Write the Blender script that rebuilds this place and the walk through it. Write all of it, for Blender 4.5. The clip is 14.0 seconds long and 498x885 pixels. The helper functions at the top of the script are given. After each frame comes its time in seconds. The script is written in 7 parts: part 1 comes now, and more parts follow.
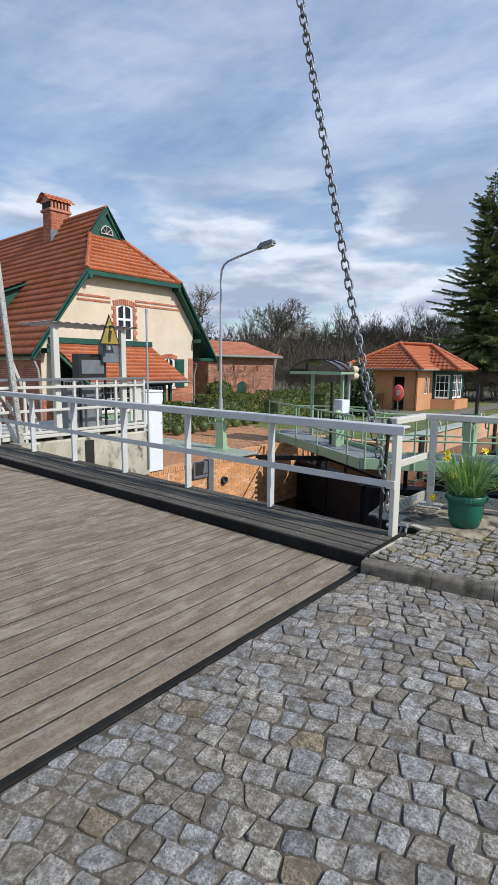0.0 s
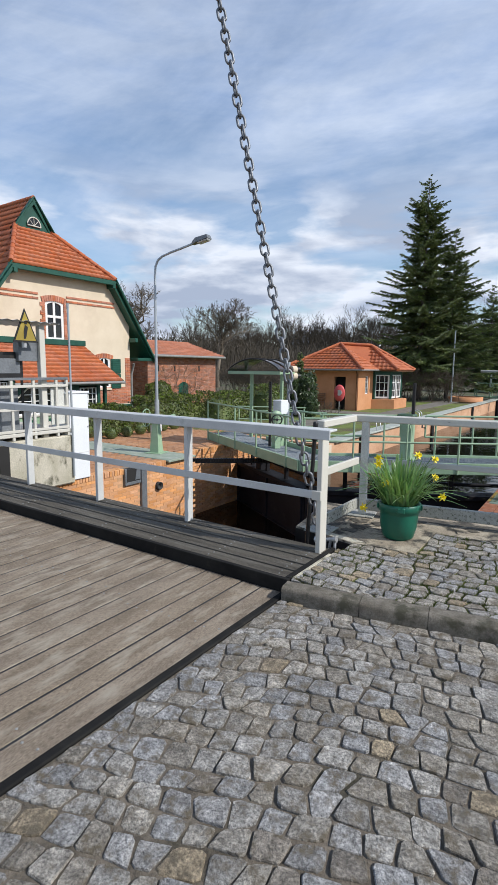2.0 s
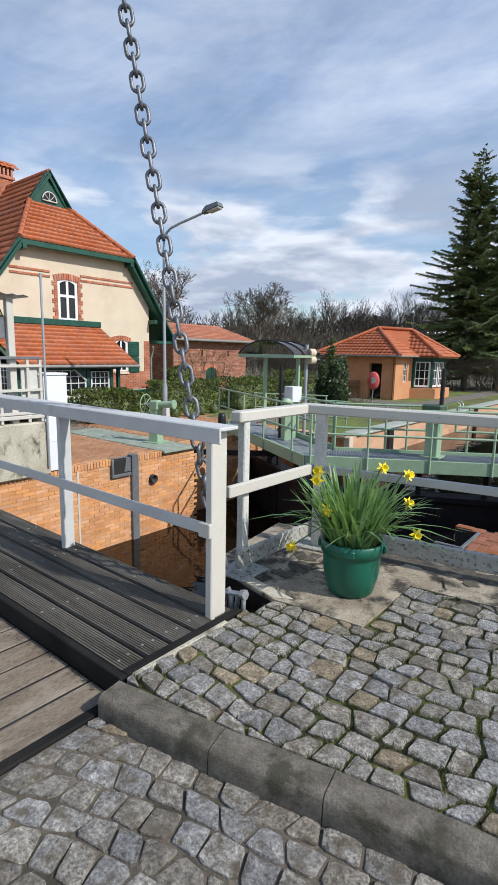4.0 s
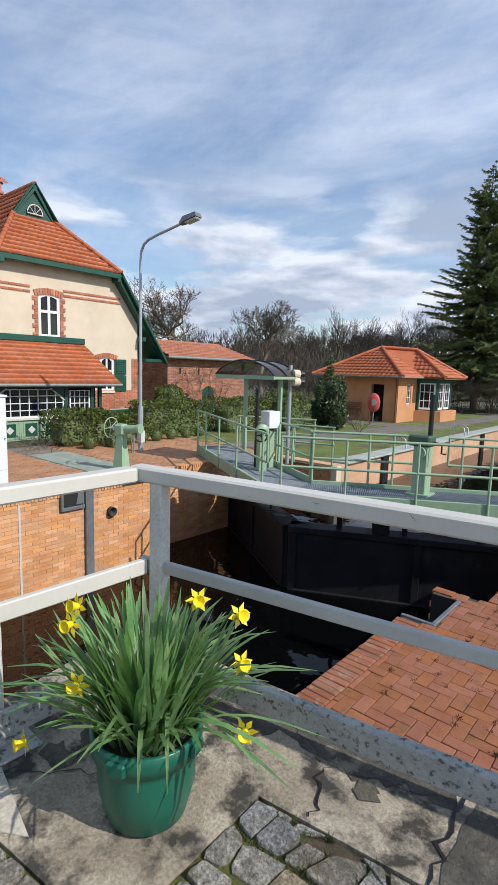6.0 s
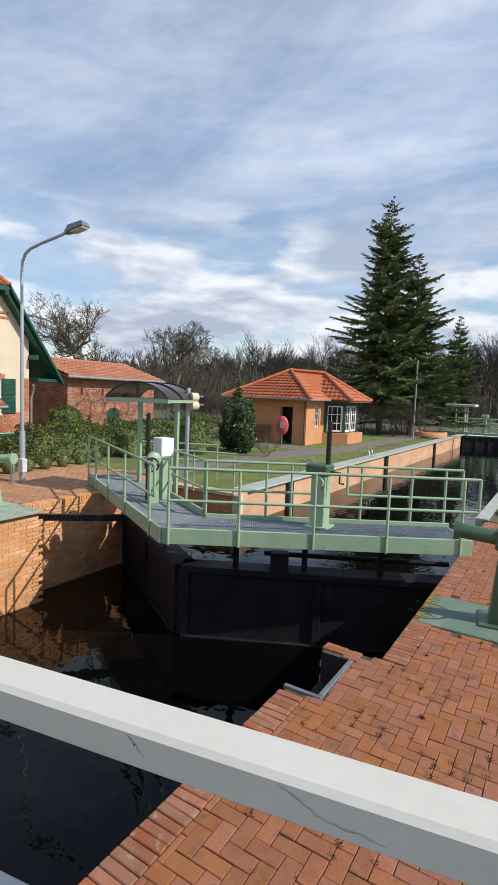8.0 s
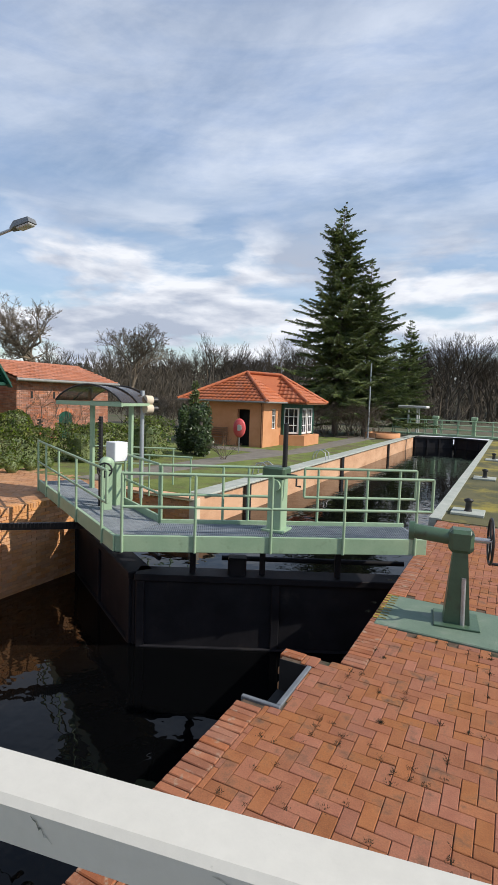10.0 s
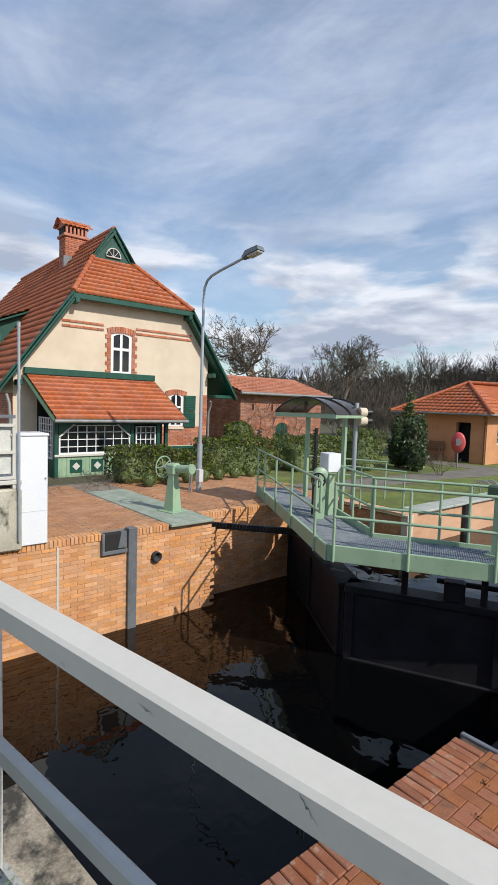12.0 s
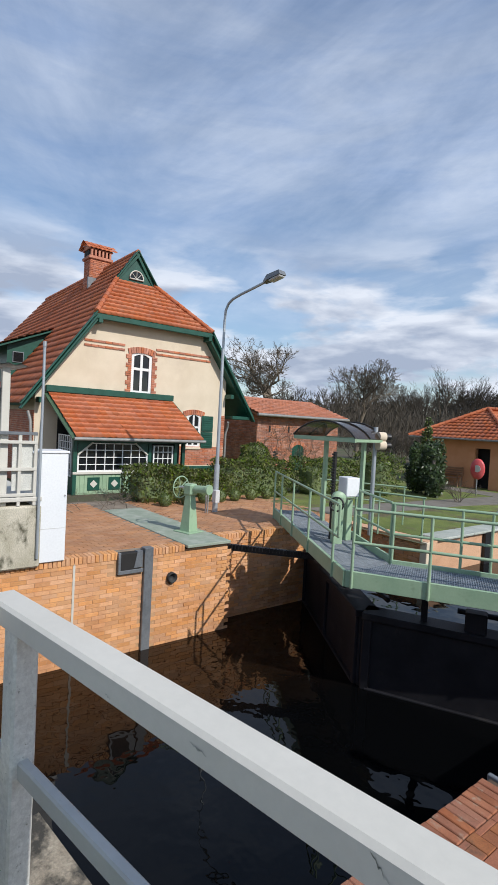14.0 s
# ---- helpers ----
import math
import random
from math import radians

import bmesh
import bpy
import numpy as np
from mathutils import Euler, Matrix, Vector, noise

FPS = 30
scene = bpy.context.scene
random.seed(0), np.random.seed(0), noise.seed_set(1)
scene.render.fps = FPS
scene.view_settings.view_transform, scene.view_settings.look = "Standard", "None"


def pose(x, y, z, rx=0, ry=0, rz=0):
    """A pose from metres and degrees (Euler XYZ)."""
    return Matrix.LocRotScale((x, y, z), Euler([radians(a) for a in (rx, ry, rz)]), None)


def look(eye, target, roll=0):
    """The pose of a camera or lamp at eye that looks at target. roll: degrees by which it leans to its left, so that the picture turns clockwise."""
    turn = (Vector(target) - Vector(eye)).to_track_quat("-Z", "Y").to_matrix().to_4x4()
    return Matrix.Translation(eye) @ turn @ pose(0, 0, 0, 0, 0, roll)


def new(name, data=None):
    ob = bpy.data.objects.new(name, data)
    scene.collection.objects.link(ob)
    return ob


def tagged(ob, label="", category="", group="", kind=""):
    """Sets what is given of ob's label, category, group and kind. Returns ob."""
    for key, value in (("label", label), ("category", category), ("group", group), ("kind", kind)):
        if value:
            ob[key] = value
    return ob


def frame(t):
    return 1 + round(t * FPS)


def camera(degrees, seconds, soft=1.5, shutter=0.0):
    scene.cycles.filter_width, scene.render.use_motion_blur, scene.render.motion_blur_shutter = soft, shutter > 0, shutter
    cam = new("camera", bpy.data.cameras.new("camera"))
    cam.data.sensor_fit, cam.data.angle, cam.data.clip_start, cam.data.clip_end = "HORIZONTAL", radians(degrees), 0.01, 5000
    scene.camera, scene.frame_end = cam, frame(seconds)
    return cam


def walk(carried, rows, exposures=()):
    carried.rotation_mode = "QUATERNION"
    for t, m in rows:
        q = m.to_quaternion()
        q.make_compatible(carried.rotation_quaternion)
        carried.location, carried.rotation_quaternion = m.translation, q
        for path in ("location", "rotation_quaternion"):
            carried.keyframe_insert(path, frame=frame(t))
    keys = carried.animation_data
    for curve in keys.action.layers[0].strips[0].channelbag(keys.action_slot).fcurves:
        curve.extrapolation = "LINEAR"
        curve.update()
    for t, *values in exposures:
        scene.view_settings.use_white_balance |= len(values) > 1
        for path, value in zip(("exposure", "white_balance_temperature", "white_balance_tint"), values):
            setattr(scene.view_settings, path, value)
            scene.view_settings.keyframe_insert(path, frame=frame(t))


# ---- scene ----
cam = camera(51.7, 14.0, soft=1.0)
# time, eye, point looked at, roll
PATH = [
    (0, (0.641, 0.089, 1.408), (-0.639, 1.597, 1.114), 0.6),
    (0.5, (0.678, 0.165, 1.413), (-0.519, 1.741, 1.128), 0.6),
    (1, (0.707, 0.276, 1.403), (-0.452, 1.882, 1.125), 0.1),
    (1.5, (0.633, 0.442, 1.377), (-0.489, 2.074, 1.102), -0.2),
    (2, (0.522, 0.687, 1.378), (-0.597, 2.32, 1.089), 0.6),
    (2.2, (0.527, 0.819, 1.341), (-0.613, 2.435, 1.048), 0.6),
    (4.3, (0.42, 2.631, 1.263), (-0.836, 4.15, 0.923), 1.3),
    (4.5, (0.394, 2.79, 1.287), (-0.86, 4.312, 0.951), 1.6),
    (5, (0.429, 3.156, 1.289), (-0.831, 4.678, 0.978), 1.7),
    (5.5, (0.459, 3.499, 1.319), (-0.82, 5.011, 1.033), 1.9),
    (5.6, (0.44, 3.564, 1.319), (-0.833, 5.078, 1.028), 2.1),
    (6, (0.382, 3.872, 1.363), (-0.913, 5.371, 1.089), 1.7),
    (6.5, (0.344, 4.16, 1.368), (-0.961, 5.653, 1.106), 2.2),
    (7, (0.389, 4.406, 1.434), (-0.922, 5.894, 1.175), 2.1),
    (7.5, (0.347, 4.649, 1.412), (-0.887, 6.208, 1.201), 2.2),
    (8, (0.261, 4.851, 1.443), (-0.788, 6.543, 1.258), 2.2),
    (8.5, (0.252, 4.926, 1.453), (-0.667, 6.692, 1.268), 2.3),
    (8.7, (0.236, 4.987, 1.444), (-0.634, 6.779, 1.27), 2.0),
    (10.8, (0.218, 4.949, 1.443), (-0.808, 6.658, 1.289), 1.9),
    (11, (0.198, 4.943, 1.431), (-0.931, 6.586, 1.268), 2.0),
    (11.5, (0.188, 4.933, 1.432), (-1.16, 6.4, 1.259), 2.1),
    (12, (0.183, 4.904, 1.443), (-1.35, 6.179, 1.293), 1.9),
    (12.5, (0.183, 4.9, 1.428), (-1.408, 6.104, 1.3), 2.1),
    (13, (0.181, 4.862, 1.447), (-1.372, 6.116, 1.318), 2.6),
    (13.5, (0.132, 4.864, 1.428), (-1.407, 6.137, 1.331), 3.0),
    (14, (0.125, 4.852, 1.457), (-1.45, 6.083, 1.386), 3.1),
]
walk(cam, [(t, look(eye, target, roll)) for t, eye, target, roll in PATH],
     [(0, -0.15, 6180, 10), (1.5, -0.10, 6250, 10), (5, -0.09, 6250, 10), (7.5, -0.03, 6380, 10), (8.5, 0.0, 6680, 10), (11, -0.01, 6620, 10), (12.2, -0.13, 6420, 10), (13.5, -0.12, 6300, 10), (14, -0.18, 6260, 10)])

# ---- world and sun ----
SUN = Vector((0.75, 0.15, 0.64)).normalized()      # towards the sun
world = bpy.data.worlds.new("world")
scene.world = world
world.use_nodes = True
wn, wl = world.node_tree.nodes, world.node_tree.links
wn.clear()


def wnode(kind, **kw):
    n = wn.new(kind)
    for k, v in kw.items():
        n.inputs[k].default_value = v
    return n


sky = wn.new("ShaderNodeTexSky")
sky.sky_type, sky.sun_disc = "NISHITA", False
sky.sun_elevation = math.asin(SUN.z)
sky.sun_rotation = math.atan2(SUN.x, SUN.y)
sky.air_density, sky.dust_density, sky.ozone_density = 1.15, 0.6, 3.0


def wmath(op, a, b=None, clamp=False):
    n = wn.new("ShaderNodeMath")
    n.operation, n.use_clamp = op, clamp
    for i, q in enumerate((a, b)):
        if q is None:
            continue
        if isinstance(q, (int, float)):
            n.inputs[i].default_value = q
        else:
            wl.new(q, n.inputs[i])
    return n.outputs[0]


def wramp(fac, stops):
    n = wn.new("ShaderNodeValToRGB")
    while len(n.color_ramp.elements) < len(stops):
        n.color_ramp.elements.new(0.5)
    for el, (p, c) in zip(n.color_ramp.elements, stops):
        el.position, el.color = p, (c, c, c, 1)
    wl.new(fac, n.inputs[0])
    return n.outputs[0]


tc = wn.new("ShaderNodeTexCoord")
sep = wn.new("ShaderNodeSeparateXYZ")
wl.new(tc.outputs["Generated"], sep.inputs[0])
up = wmath("MAXIMUM", sep.outputs[2], 0.0)
den = wmath("ADD", up, 0.10)
comb = wn.new("ShaderNodeCombineXYZ")
wl.new(wmath("DIVIDE", sep.outputs[0], den), comb.inputs[0])
wl.new(wmath("DIVIDE", sep.outputs[1], den), comb.inputs[1])
den2 = wmath("ADD", up, 0.42)
comb2 = wn.new("ShaderNodeCombineXYZ")
wl.new(wmath("DIVIDE", sep.outputs[0], den2), comb2.inputs[0])
wl.new(wmath("DIVIDE", sep.outputs[1], den2), comb2.inputs[1])
wl.new(wmath("MULTIPLY", up, 3.2), comb2.inputs[2])


def cloud(scale, detail, rough, distort, at, stretch, src=None):
    m = wn.new("ShaderNodeMapping")
    m.inputs["Location"].default_value, m.inputs["Scale"].default_value = at, stretch
    m.inputs["Rotation"].default_value = (0, 0, 0.5)
    wl.new((src or comb).outputs[0], m.inputs[0])
    n = wnode("ShaderNodeTexNoise", Scale=scale, Detail=detail, Roughness=rough, Distortion=distort)
    wl.new(m.outputs[0], n.inputs["Vector"])
    return n.outputs["Fac"]


veil = wramp(cloud(0.9, 10, 0.60, 0.6, (3.1, 1.7, 0), (0.8, 1.5, 1)), [(0.30, 0.10), (0.50, 0.50), (0.68, 0.98)])
puffs = wramp(cloud(2.6, 10, 0.52, 0.15, (7.4, 2.2, 0.3), (1, 1, 1.5), comb2), [(0.42, 0.0), (0.54, 1.0)])
low = wramp(up, [(0.02, 1.0), (0.25, 1.0), (0.36, 0.0)])
thin = wramp(up, [(0.0, 0.35), (0.12, 0.55), (0.36, 1.0), (0.62, 1.0), (0.85, 0.3)])
above = wramp(cloud(2.6, 10, 0.52, 0.15, (7.4, 2.2, 0.46), (1, 1, 1.5), comb2), [(0.44, 0.0), (0.60, 1.0)])
shade = wramp(cloud(3.4, 8, 0.6, 0.3, (1.4, 8.2, 0), (1, 1, 1.6), comb2), [(0.34, 0.0), (0.60, 1.0)])
body = wn.new("ShaderNodeMix")
body.data_type = "RGBA"
body.inputs[6].default_value, body.inputs[7].default_value = (4.0, 4.9, 6.7, 1), (6.0, 6.6, 7.7, 1)
wl.new(shade, body.inputs[0])
high = wn.new("ShaderNodeMix")
high.data_type = "RGBA"
wl.new(wmath("MULTIPLY", wmath("MULTIPLY", veil, thin), 0.74), high.inputs[0])
wl.new(sky.outputs[0], high.inputs[6])
wl.new(body.outputs[2], high.inputs[7])
heap = wn.new("ShaderNodeMix")
heap.data_type = "RGBA"
heap.inputs[6].default_value, heap.inputs[7].default_value = (6.6, 6.9, 7.5, 1), (3.3, 3.8, 4.8, 1)
wl.new(above, heap.inputs[0])
mix = wn.new("ShaderNodeMix")
mix.data_type = "RGBA"
wl.new(wmath("MULTIPLY", puffs, low, True), mix.inputs[0])
wl.new(high.outputs[2], mix.inputs[6])
wl.new(heap.outputs[2], mix.inputs[7])
bg = wnode("ShaderNodeBackground", Strength=0.14)
wl.new(mix.outputs[2], bg.inputs[0])
wl.new(bg.outputs[0], wn.new("ShaderNodeOutputWorld").inputs[0])

sun = new("sun", bpy.data.lights.new("sun", "SUN"))
sun.data.energy, sun.data.angle, sun.data.color = 4.3, radians(0.53), (1.0, 0.94, 0.85)
sun.matrix_world = look(SUN * 50, (0, 0, 0))


# ---- materials ----
def surf(name, c1, c2, scale=3.0, fine=40.0, rough=0.7, bump=0.15, metal=0.0, vary=0.0, island=0.0, dirt=None, dirt_scale=1.5,
         dirt_at=(0.52, 0.7), spec=0.5, dist=0.01, stretch=(1, 1, 1), hue=0.0, amp=0.22, tones=()):
    """A weathered surface: two tones at a large scale, grain at a fine one, stains of their own shape."""
    m = bpy.data.materials.new(name)
    m.use_nodes = True
    n, l = m.node_tree.nodes, m.node_tree.links
    b = n["Principled BSDF"]
    geo = n.new("ShaderNodeNewGeometry")
    mp = n.new("ShaderNodeMapping")
    mp.inputs["Scale"].default_value = stretch
    l.new(geo.outputs["Position"], mp.inputs[0])

    def noise_of(s, d, r=0.6):
        q = n.new("ShaderNodeTexNoise")
        q.inputs["Scale"].default_value, q.inputs["Detail"].default_value, q.inputs["Roughness"].default_value = s, d, r
        l.new(mp.outputs[0], q.inputs["Vector"])
        return q.outputs["Fac"]

    def mixed(fac, a, c, mode="MIX"):
        q = n.new("ShaderNodeMix")
        q.data_type, q.blend_type = "RGBA", mode
        for s, v in ((0, fac), (6, a), (7, c)):
            if isinstance(v, tuple):
                q.inputs[s].default_value = (*v, 1)
            elif isinstance(v, (int, float)):
                q.inputs[s].default_value = v
            else:
                l.new(v, q.inputs[s])
        return q.outputs[2]

    def ramp(fac, lo, hi, a=0.0, c=1.0):
        q = n.new("ShaderNodeMapRange")
        q.inputs[1].default_value, q.inputs[2].default_value, q.inputs[3].default_value, q.inputs[4].default_value = lo, hi, a, c
        l.new(fac, q.inputs[0])
        return q.outputs[0]

    col = mixed(ramp(noise_of(scale, 4), 0.35, 0.65), c1, c2)
    grain = noise_of(fine, 5, 0.7)
    g = n.new("ShaderNodeHueSaturation")
    l.new(ramp(grain, 0.25, 0.75, 1 - amp, 1 + amp), g.inputs["Value"])
    l.new(col, g.inputs["Color"])
    col = g.outputs[0]
    if vary or island:
        src = n.new("ShaderNodeObjectInfo").outputs["Random"] if vary else geo.outputs["Random Per Island"]
        amount = vary or island
        h = n.new("ShaderNodeHueSaturation")
        l.new(ramp(src, 0, 1, 1 - amount, 1 + amount), h.inputs["Value"])
        w = n.new("ShaderNodeMath")
        w.operation = "MULTIPLY"
        w.inputs[1].default_value = 7.31
        l.new(src, w.inputs[0])
        fr = n.new("ShaderNodeMath")
        fr.operation = "FRACT"
        l.new(w.outputs[0], fr.inputs[0])
        l.new(ramp(fr.outputs[0], 0, 1, 0.5 - hue, 0.5 + hue), h.inputs["Hue"])
        l.new(ramp(fr.outputs[0], 0, 1, 1 - amount * 0.7, 1 + amount * 0.5), h.inputs["Saturation"])
        l.new(col, h.inputs["Color"])
        col = h.outputs[0]
    if tones:
        tn = n.new("ShaderNodeValToRGB")
        tn.color_ramp.interpolation = "CONSTANT"
        while len(tn.color_ramp.elements) < len(tones):
            tn.color_ramp.elements.new(0.5)
        for el, (p, c) in zip(tn.color_ramp.elements, tones):
            el.position, el.color = p, (*c, 1)
        k3 = n.new("ShaderNodeMath")
        k3.operation = "MULTIPLY"
        k3.inputs[1].default_value = 13.7
        l.new(src, k3.inputs[0])
        k4 = n.new("ShaderNodeMath")
        k4.operation = "FRACT"
        l.new(k3.outputs[0], k4.inputs[0])
        l.new(k4.outputs[0], tn.inputs[0])
        col = mixed(1.0, col, tn.outputs[0], "MULTIPLY")
    if dirt:
        col = mixed(ramp(noise_of(dirt_scale, 6, 0.65), *dirt_at), col, dirt)
    l.new(col, b.inputs["Base Color"])
    l.new(ramp(grain, 0.2, 0.8, max(rough - 0.1, 0.02), min(rough + 0.1, 1)), b.inputs["Roughness"])
    b.inputs["Metallic"].default_value = metal
    b.inputs["Specular IOR Level"].default_value = spec
    if bump:
        bp = n.new("ShaderNodeBump")
        bp.inputs["Strength"].default_value, bp.inputs["Distance"].default_value = bump, dist
        l.new(grain, bp.inputs["Height"])
        l.new(bp.outputs[0], b.inputs["Normal"])
    return m


STONES = ((0.0, (0.96, 0.95, 0.93)), (0.22, (0.83, 0.85, 0.89)), (0.40, (0.97, 0.93, 0.86)), (0.60, (0.93, 0.94, 0.97)), (0.74, (0.82, 0.77, 0.69)), (0.92, (0.95, 0.80, 0.58)), (0.96, (0.66, 0.61, 0.55)))
COBBLE = surf("granite_cobble", (0.25, 0.24, 0.22), (0.52, 0.50, 0.465), 24, 95, 0.9, 1.0, vary=0.22, dirt=(0.17, 0.14, 0.095), dirt_scale=16, dirt_at=(0.50, 0.66), dist=0.02, amp=0.95, tones=STONES)
COBBLES = surf("granite_cobbles_rest", (0.25, 0.24, 0.22), (0.52, 0.50, 0.465), 24, 95, 0.9, 1.0, island=0.22, dirt=(0.17, 0.14, 0.095), dirt_scale=16, dirt_at=(0.50, 0.66), dist=0.02, amp=0.95, tones=STONES)
JOINT = surf("joint_soil", (0.115, 0.096, 0.072), (0.25, 0.21, 0.16), 16, 90, 0.95, 0.9, dirt=(0.06, 0.055, 0.035), dirt_scale=3, dirt_at=(0.52, 0.66), dist=0.02)
MOSSJOINT = surf("mossy_joint_soil", (0.055, 0.046, 0.028), (0.125, 0.10, 0.06), 16, 90, 0.95, 0.9, dirt=(0.125, 0.14, 0.028), dirt_scale=5, dirt_at=(0.44, 0.54), dist=0.02)
CLINKERJOINT = surf("clinker_joint_sand", (0.075, 0.05, 0.032), (0.13, 0.088, 0.058), 12, 90, 0.95, 0.8, dirt=(0.035, 0.04, 0.018), dirt_scale=5, dirt_at=(0.54, 0.64))
TOEGREY = surf("grey_flaking_board", (0.33, 0.33, 0.30), (0.43, 0.43, 0.39), 6, 70, 0.7, 0.3, dirt=(0.10, 0.105, 0.08), dirt_scale=42, dirt_at=(0.54, 0.62))
RAILPLAIN = surf("grey_white_paint", (0.44, 0.44, 0.41), (0.51, 0.51, 0.475), 4, 50, 0.5, 0.05, dirt=(0.33, 0.33, 0.29), dirt_scale=30, dirt_at=(0.66, 0.76), amp=0.05)
WOODS = surf("far_bare_twig", (0.055, 0.044, 0.032), (0.10, 0.082, 0.06), 0.1, 10, 0.9, 0.0, island=0.3)
TERRACEPLATE = surf("dark_green_plate", (0.12, 0.18, 0.13), (0.16, 0.22, 0.16), 3, 60, 0.7, 0.2, dirt=(0.22, 0.24, 0.20), dirt_scale=3, dirt_at=(0.55, 0.75))
DARKLEAF = surf("dark_evergreen_leaf", (0.02, 0.042, 0.012), (0.055, 0.085, 0.022), 3, 30, 0.45, 0.05, island=0.4)
KERB = surf("kerb_granite", (0.13, 0.112, 0.085), (0.23, 0.205, 0.165), 12, 110, 0.9, 1.0, dirt=(0.075, 0.07, 0.045), dirt_scale=7, dirt_at=(0.5, 0.62), amp=0.45)
CONCRETE = surf("old_concrete", (0.29, 0.24, 0.175), (0.47, 0.41, 0.31), 4, 90, 0.9, 0.7, dirt=(0.055, 0.05, 0.04), dirt_scale=5.5, dirt_at=(0.48, 0.60), amp=0.45)
CONCRETE2 = surf("block_concrete", (0.40, 0.37, 0.28), (0.56, 0.52, 0.42), 2.5, 60, 0.88, 0.5, dirt=(0.085, 0.08, 0.05), dirt_scale=3.2, dirt_at=(0.53, 0.66), stretch=(1, 1, 0.6), amp=0.35)
DECK = surf("deck_board", (0.205, 0.162, 0.118), (0.305, 0.247, 0.183), 2.2, 34, 0.94, 1.0, vary=0.08, spec=0.2, dirt=(0.40, 0.35, 0.275), dirt_scale=3.2, dirt_at=(0.50, 0.68), stretch=(5, 1.4, 1), amp=0.62)
PLANK = surf("walk_plank", (0.085, 0.074, 0.058), (0.16, 0.142, 0.112), 2.5, 50, 0.88, 0.5, vary=0.15, dirt=(0.20, 0.185, 0.155), dirt_scale=2.2, stretch=(0.6, 6, 1), amp=0.4)
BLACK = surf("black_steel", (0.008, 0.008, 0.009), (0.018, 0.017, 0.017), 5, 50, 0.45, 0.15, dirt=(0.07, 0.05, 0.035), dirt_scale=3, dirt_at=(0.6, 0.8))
GATE = surf("gate_steel", (0.007, 0.007, 0.010), (0.016, 0.016, 0.020), 2, 40, 0.62, 0.15, dirt=(0.04, 0.036, 0.032), dirt_scale=2.5, dirt_at=(0.60, 0.8), spec=0.3)
TAR = surf("matt_black_steel", (0.010, 0.0095, 0.009), (0.02, 0.019, 0.017), 5, 50, 0.85, 0.2, spec=0.2, dirt=(0.05, 0.045, 0.03), dirt_scale=6, dirt_at=(0.62, 0.75))
GREYRAIL = surf("grey_rail_paint", (0.52, 0.53, 0.52), (0.62, 0.63, 0.61), 3, 60, 0.45, 0.08, dirt=(0.36, 0.36, 0.34), dirt_scale=6, dirt_at=(0.62, 0.8), amp=0.06)
WHITE = surf("white_paint", (0.575, 0.555, 0.49), (0.615, 0.595, 0.53), 3, 50, 0.5, 0.04, dirt=(0.40, 0.39, 0.34), dirt_scale=45, dirt_at=(0.70, 0.80), amp=0.04)
WHITEOLD = surf("flaking_white_paint", (0.57, 0.575, 0.53), (0.65, 0.65, 0.60), 5, 70, 0.6, 0.3, dirt=(0.22, 0.225, 0.18), dirt_scale=60, dirt_at=(0.63, 0.72))
GREEN = surf("pale_green_paint", (0.27, 0.40, 0.26), (0.34, 0.47, 0.31), 2, 40, 0.45, 0.1, dirt=(0.20, 0.27, 0.17), dirt_scale=5, dirt_at=(0.58, 0.8), amp=0.06)
PADGREEN = surf("worn_green_plate", (0.26, 0.31, 0.245), (0.33, 0.375, 0.30), 3, 60, 0.7, 0.2, dirt=(0.40, 0.42, 0.37), dirt_scale=3, dirt_at=(0.5, 0.7))
DARKGREEN = surf("dark_green_paint", (0.008, 0.06, 0.04), (0.014, 0.085, 0.058), 3, 40, 0.45, 0.1, amp=0.06)
WINCHGREEN = surf("winch_green_paint", (0.055, 0.105, 0.062), (0.08, 0.14, 0.082), 3, 40, 0.4, 0.15, dirt=(0.05, 0.07, 0.045), dirt_scale=6, amp=0.06)
STEEL = surf("galvanised_steel", (0.42, 0.43, 0.44), (0.52, 0.53, 0.54), 8, 80, 0.42, 0.1, metal=0.7)
LAMPGREY = surf("lamp_grey", (0.38, 0.42, 0.45), (0.46, 0.50, 0.53), 2, 40, 0.45, 0.05, metal=0.4, amp=0.06)
CHAIN = surf("chain_steel", (0.16, 0.17, 0.185), (0.25, 0.26, 0.275), 12, 90, 0.5, 0.25, metal=0.75)
GRATE = surf("grating_steel", (0.28, 0.31, 0.34), (0.38, 0.41, 0.44), 6, 60, 0.5, 0.1, metal=0.5)
CREAM = surf("cream_render", (0.63, 0.53, 0.395), (0.70, 0.60, 0.46), 1.2, 60, 0.9, 0.2, dirt=(0.55, 0.45, 0.34), dirt_scale=0.9, dirt_at=(0.55, 0.85), amp=0.06)
HUTWALL = surf("hut_orange_render", (0.54, 0.25, 0.115), (0.61, 0.30, 0.15), 1.5, 60, 0.9, 0.2, amp=0.06)
TILE = surf("roof_tile", (0.40, 0.105, 0.038), (0.48, 0.145, 0.055), 0.8, 30, 0.65, 0.2, island=0.09, dirt=(0.22, 0.075, 0.04), dirt_scale=0.8, dirt_at=(0.60, 0.9))
TILEP = surf("roof_tile_single", (0.40, 0.105, 0.038), (0.48, 0.145, 0.055), 0.8, 30, 0.65, 0.2, vary=0.09, dirt=(0.22, 0.075, 0.04), dirt_scale=0.8, dirt_at=(0.60, 0.9))
